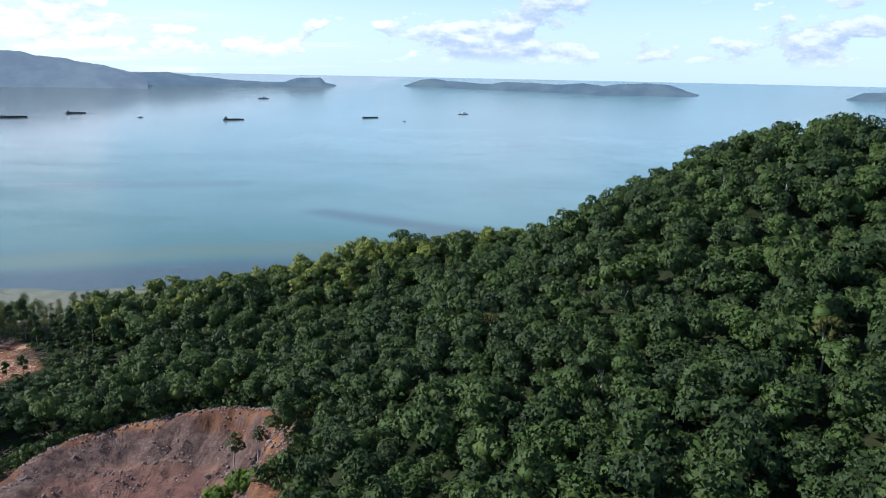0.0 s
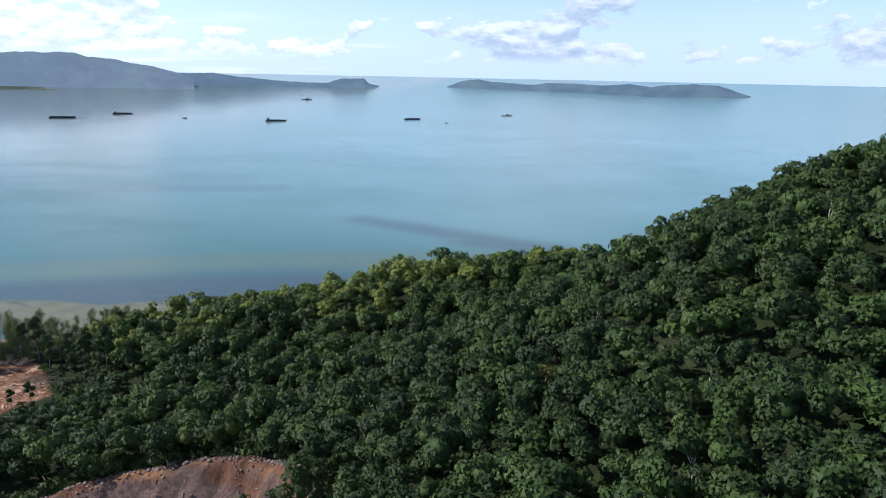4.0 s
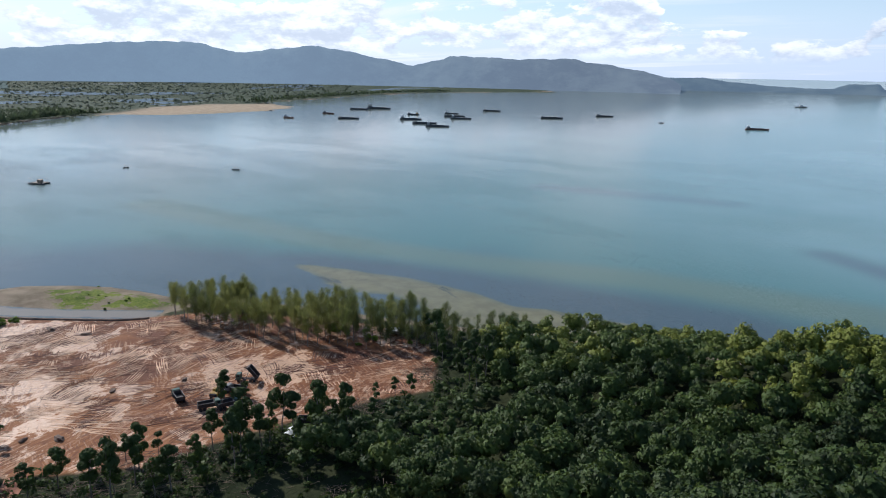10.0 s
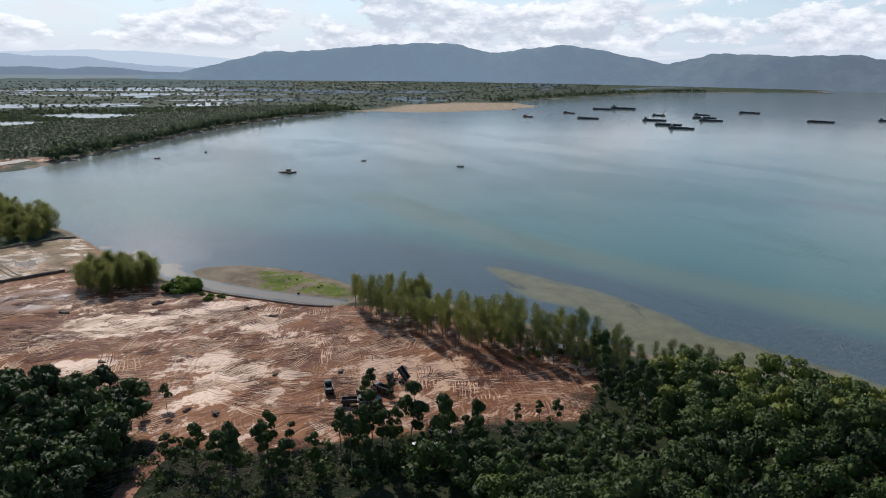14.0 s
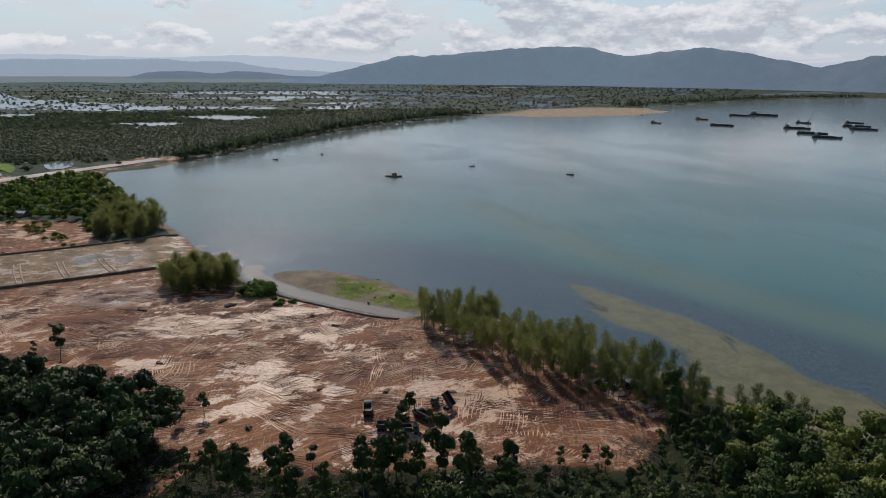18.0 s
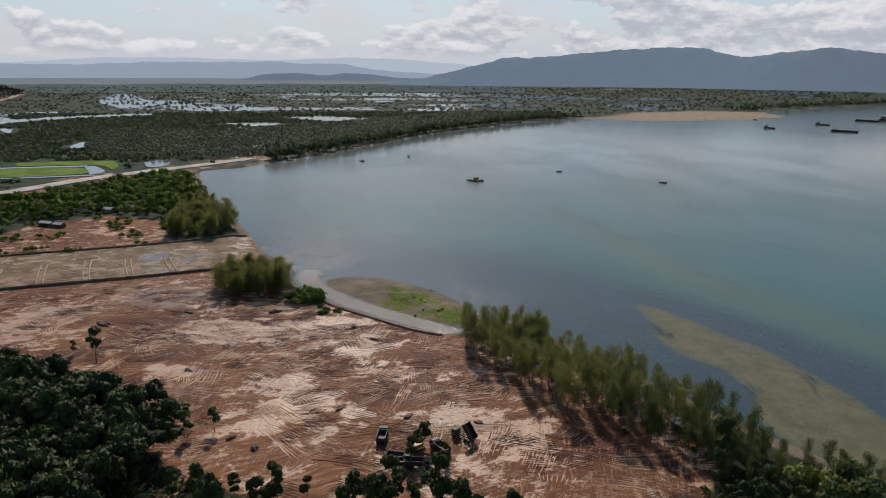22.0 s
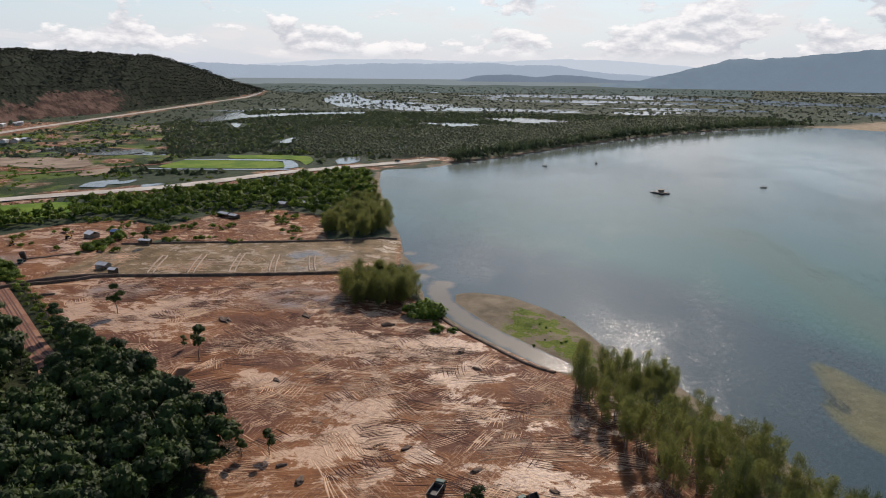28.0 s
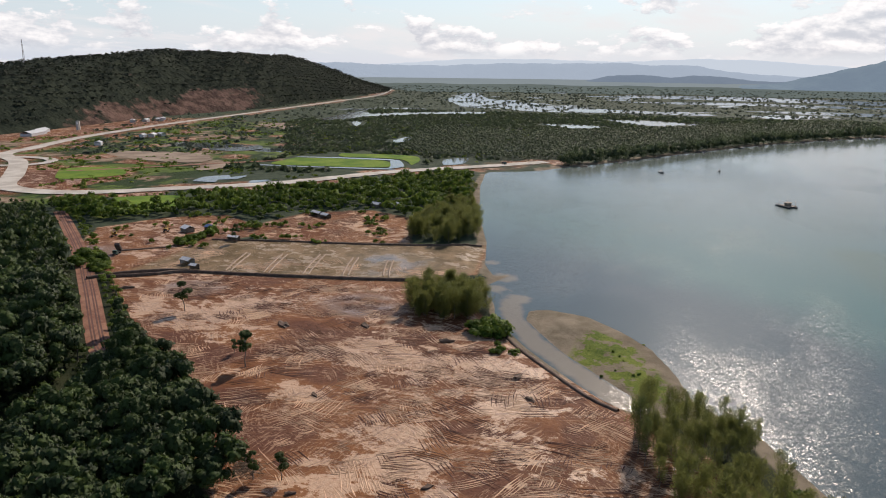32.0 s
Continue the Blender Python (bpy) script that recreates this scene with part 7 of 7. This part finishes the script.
# concrete plant, sheds and houses at the foot of the hill
plant = thing("concrete_plant", "tall pale concrete batching tower with a conveyor", "tower")
part("tower", boxed((9, 9, 26), (0, 0, 13), 0.3), M_CONC, plant)
part("silo", rodded((9, 0, 0), (9, 0, 19), 3.4, None, 14), M_CONC, plant)
part("silo_top", rodded((9, 0, 19), (9, 0, 22), 3.4, 0.8, 14), M_TIN, plant)
part("conveyor", boxed((24, 2, 2), (-13, 0, 13), 0.1, Matrix.Rotation(radians(-40), 4, "Y")), M_TIN, plant)
plant.matrix_basis = place(-990, -675, height(-990, -675), 0.55, radians(30))
for px, py, w, d, t, k in ((-897, -668, 46, 16, 20, 0), (-930, -690, 40, 14, 25, 0), (-1159, -712, 14, 9, 40, 1), (-1180, -700, 12, 9, 10, 1), (-1205, -690, 16, 9, 60, 1), (-1225, -700, 11, 8, 0, 0), (-821, -485, 12, 8, 30, 0), (-942, -498, 13, 9, 20, 1), (-955, -492, 10, 8, 70, 1), (-930, -505, 9, 7, 10, 0)):
    ob = thing("shed", "long grey-roofed shed by the hill foot" if w > 20 else "small house with a pale roof by the road", "building", "roadside buildings")
    part("wall", boxed((w, d, 4.0), (0, 0, 2.0), 0.05), M_CONC if k else M_TIN, ob)
    for s in (-1, 1):
        part("roof_side", boxed((w + 1.2, d * 0.58, 0.25), (0, s * d * 0.26, 4.0 + d * 0.10), 0.02, Matrix.Rotation(-s * 0.38, 4, "X")), M_WHITE if k else M_TIN, ob)
    for x in (-w * 0.3, 0, w * 0.3):
        part("window", boxed((w * 0.12, 0.12, 1.4), (x, -d / 2 - 0.04, 2.2)), M_GLASS, ob)
    ob.matrix_basis = at_ground(px, py, t)
mast = thing("radio_mast", "thin red and white lattice mast on the hill", "mast")
mx, my = EYE_MID.x - math.sin(radians(132.8)) * 1560, EYE_MID.y + math.cos(radians(132.8)) * 1560
for a in (0, 2.1, 4.2):
    part("leg", rodded((2.2 * math.cos(a), 2.2 * math.sin(a), 0), (0.4 * math.cos(a), 0.4 * math.sin(a), 52), 0.28, 0.2, 5), M_RUST, mast)
for k in range(8):
    z, w = 3 + k * 6, 2.2 - 1.8 * (3 + k * 6) / 52
    for a in (0, 2.1, 4.2):
        part("brace", rodded((w * math.cos(a), w * math.sin(a), z), (w * math.cos(a + 2.1), w * math.sin(a + 2.1), z + 4), 0.14, 0.14, 4), M_WHITE if k % 2 else M_RUST, mast)
mast.matrix_basis = place(mx, my, 95, 1.0)


# ---- ships and boats in the bay ----
def hull_mesh(length, beam, deep, bow=0.18):
    """A hull with a raked bow and square stern; deck at z = deep, waterline at 0."""
    bm = bmesh.new()
    rings = []
    for u in (0.0, 0.08, 0.5, 1 - bow, 1 - bow * 0.4, 1.0):
        x = (u - 0.5) * length
        w = beam / 2 * (1.0 if u <= 1 - bow else (0.72 if u < 1 else 0.22)) * (0.9 if u == 0 else 1)
        rise = 0.0 if u < 1 - bow else (0.35 if u < 1 else 0.9)
        rings.append([bm.verts.new((x - (0.02 * length if u == 1 else 0), s * w * k, z + rise * (z > 0))) for s, k, z in ((-1, 0.8, -0.6), (-1, 1, deep), (1, 1, deep), (1, 0.8, -0.6))])
    for a, b in zip(rings, rings[1:]):
        for k in range(4):
            bm.faces.new((a[k], a[(k + 1) % 4], b[(k + 1) % 4], b[k]))
    bm.faces.new(rings[0][::-1]), bm.faces.new(rings[-1])
    bmesh.ops.recalc_face_normals(bm, faces=bm.faces)
    return bm


def ship(label, length, hull_mat, style, group="moored ships"):
    """style: 0 open barge, 1 coaster with the house aft, 2 crane barge, 3 tug, 4 launch."""
    beam, deep = length * 0.22, length * 0.045 + 0.4
    ob = thing("ship", label, "ship", group)
    hull = part("hull", hull_mesh(length, beam, deep), hull_mat, ob)
    part("rubbing_strake", box(boxed((length * 0.8, 0.25, 0.3), (-length * 0.07, beam / 2 + 0.05, deep - 0.3)), (length * 0.8, 0.25, 0.3), (-length * 0.07, -beam / 2 - 0.05, deep - 0.3)), M_STEEL, hull)
    if style in (0, 1, 2):
        part("hatch_coaming", boxed((length * 0.5, beam * 0.66, deep * 0.5), (0, 0, deep * 1.25), 0.1), M_DECK, ob)
        for k in (-1, 1):
            part("bulwark", boxed((length * 0.62, 0.2, 0.9), (-length * 0.05, k * beam * 0.47, deep + 0.45)), hull_mat, ob)
    if style in (1, 2, 3):
        w = length * (0.13 if style < 3 else 0.3)
        house = part("deckhouse", boxed((w, beam * 0.75, deep * 1.5), (-length * 0.38 if style < 3 else 0, 0, deep * 1.75), 0.1), M_DECK if style < 3 else M_WHITE, ob)
        part("bridge", boxed((w * 0.7, beam * 0.6, deep * 0.9), (-length * 0.38 if style < 3 else 0.2, 0, deep * 2.95), 0.1), M_WHITE, house)
        part("bridge_window", boxed((w * 0.72, beam * 0.52, deep * 0.3), (-length * 0.38 + 0.05 if style < 3 else 0.25, 0, deep * 3.1)), M_GLASS, house)
        part("mast", rodded((-length * 0.38 if style < 3 else 0, 0, deep * 3.3), (-length * 0.38 if style < 3 else 0, 0, deep * 3.3 + length * 0.10), 0.14, 0.07, 5), M_STEEL, ob)
    if style == 0:
        part("winch", boxed((1.6, 2.4, 1.4), (length * 0.36, 0, deep + 0.8), 0.2), M_STEEL, ob)
        part("deckhouse", boxed((length * 0.08, beam * 0.5, deep), (-length * 0.42, 0, deep * 1.5), 0.1), M_DECK, ob)
    if style == 2:
        part("crane_cabin", boxed((3.6, 3.0, 3.0), (length * 0.3, 0, deep + 1.6), 0.15), M_YELLOW, ob)
        part("jib", rodded((length * 0.3, 0, deep + 2.5), (length * 0.62, 0, deep + 24), 0.5, 0.25, 5), M_STEEL, ob)
        part("hoist_cable", rodded((length * 0.62, 0, deep + 24), (length * 0.62, 0, deep + 3), 0.08, 0.08, 4), M_STEEL, ob)
    if style == 4:
        part("awning", boxed((length * 0.35, beam * 0.8, 0.15), (-length * 0.1, 0, deep + 1.7), 0.03), M_WOOD, ob)
        for x in (-0.25, 0.05):
            for s in (-1, 1):
                part("post", rodded((length * x, s * beam * 0.36, deep - 0.1), (length * x, s * beam * 0.36, deep + 1.7), 0.06, 0.06, 5), M_WOOD, ob)
        part("mast", rodded((length * 0.2, 0, deep - 0.2), (length * 0.2, 0, deep + 2.6), 0.07, 0.05, 5), M_WOOD, ob)
    return ob


SHIPS = [(-1213, 999, 30, 1, 60, 1), (-1276, 1160, 32, 1, 70, 1), (-1123, 1084, 44, 0, 95, 0), (-1360, 1334, 48, 0, 92, 0), (-1356, 1400, 64, 1, 88, 0), (-1135, 1295, 30, 2, 80, 0), (-1030, 1174, 46, 1, 100, 0), (-935, 1112, 48, 0, 98, 0)]
SHIPS_OUTER = [(-871, 1076, 44, 1, 100, 0), (-1106, 1398, 34, 1, 95, 0), (-1035, 1324, 48, 0, 92, 0), (-978, 1276, 46, 1, 98, 0), (-1116, 1572, 46, 0, 85, 0), (-1087, 1501, 9, 3, 80, 0), (-864, 1459, 50, 0, 95, 0), (-823, 1627, 42, 1, 92, 0),
         (-640, 1534, 13, 3, 60, 1), (-436, 1513, 44, 1, 88, 1), (-661, 2688, 40, 3, 92, 0), (-165, 1668, 42, 0, 95, 0), (56, 1901, 32, 3, 90, 1), (-82, 1575, 8, 4, 90, 0), (-1440, 1120, 12, 4, 60, 0)]
SHIP_LABELS = ("low dark open cargo barge moored in the bay", "dark coaster with its deckhouse aft, at anchor", "crane barge with a long slanting jib", "small white-housed vessel on calm water", "small open boat on calm water")
for px, py, length, style, turn, rust in SHIPS + SHIPS_OUTER:
    ob = ship(SHIP_LABELS[style], length, M_RUST if rust else M_HULL, style)
    there = lay([(px, py, 0)])[0]
    far_off = math.hypot(there[0] - EYE_MID.x, there[1] - EYE_MID.y) / math.hypot(px - EYE_MID.x, py - EYE_MID.y)
    ob.matrix_basis = Matrix.Translation(there) @ Matrix.Rotation(radians(turn - 60), 4, "Z") @ Matrix.Diagonal((far_off, far_off, far_off, 1))
for px, py, length, turn in ((-831, 214, 9, 30), (-865, 273, 7, 10), (-714, 410, 6, 80), (-627, 482, 9, 20)):
    ob = ship("small wooden fishing boat on calm water", length, M_HULL, 4, "fishing boats")
    ob.matrix_basis = Matrix.Translation((px, py, 0.1)) @ Matrix.Rotation(radians(turn), 4, "Z")

shore_line = spline(COAST_FAR[3:10], 6.0)
rb = np.random.RandomState(91)
for k in range(16):
    i = int(rb.uniform(4, len(shore_line) - 4))
    p, t = shore_line[i], shore_line[i + 1] - shore_line[i]
    nrm = np.array([-t[1], t[0]]) / np.hypot(*t)
    p = p + nrm * rb.uniform(-6, 3)
    ob = ship("wooden boat drawn up on the far beach", rb.uniform(6, 10), M_WOOD if k % 3 else M_DECK, 4, "beached boats")
    ob.matrix_basis = Matrix.Translation((p[0], p[1], max(0.1, height(p[0], p[1]) + 0.15))) @ Matrix.Rotation(math.atan2(t[1], t[0]) + rb.uniform(-0.5, 0.5), 4, "Z")
tagged(copy_thing(truck_a, at_ground(-822, 50, 40, 0.75)), "dark dump truck standing on the coast road")

raft = thing("fishing_platform", "floating wooden fishing platform with a hut", "platform")
for s in (-1, 1):
    part("float", hull_mesh(17, 1.6, 0.8), M_HULL, raft).location = (0, s * 3.2, 0)
part("deck", boxed((11, 8.6, 0.25), (0, 0, 1.2), 0.02), M_WOOD, raft)
house = part("cabin", boxed((3.6, 3.4, 2.4), (1.0, 0, 2.5), 0.05), M_WOOD, raft)
part("roof", boxed((4.4, 4.2, 0.18), (1.0, 0, 3.8), 0.02, Matrix.Rotation(0.12, 4, "X")), M_WOOD, house)
for x in (-5, 5):
    for y in (-4, 4):
        part("pole", rodded((x, y, 0.8), (x * 0.9, y * 0.9, 6.0), 0.12, 0.08, 5), M_WOOD, raft)
for y in (-3.8, 3.8):
    part("beam", rodded((-9, y, 1.5), (9, y, 1.5), 0.12, 0.12, 5), M_WOOD, raft)
part("net_boom", rodded((-4, 0, 3.0), (-10, 0, 4.5), 0.10, 0.06, 5), M_WOOD, raft)
raft.matrix_basis = Matrix.Translation((-666, 309, 0)) @ Matrix.Rotation(radians(30), 4, "Z")
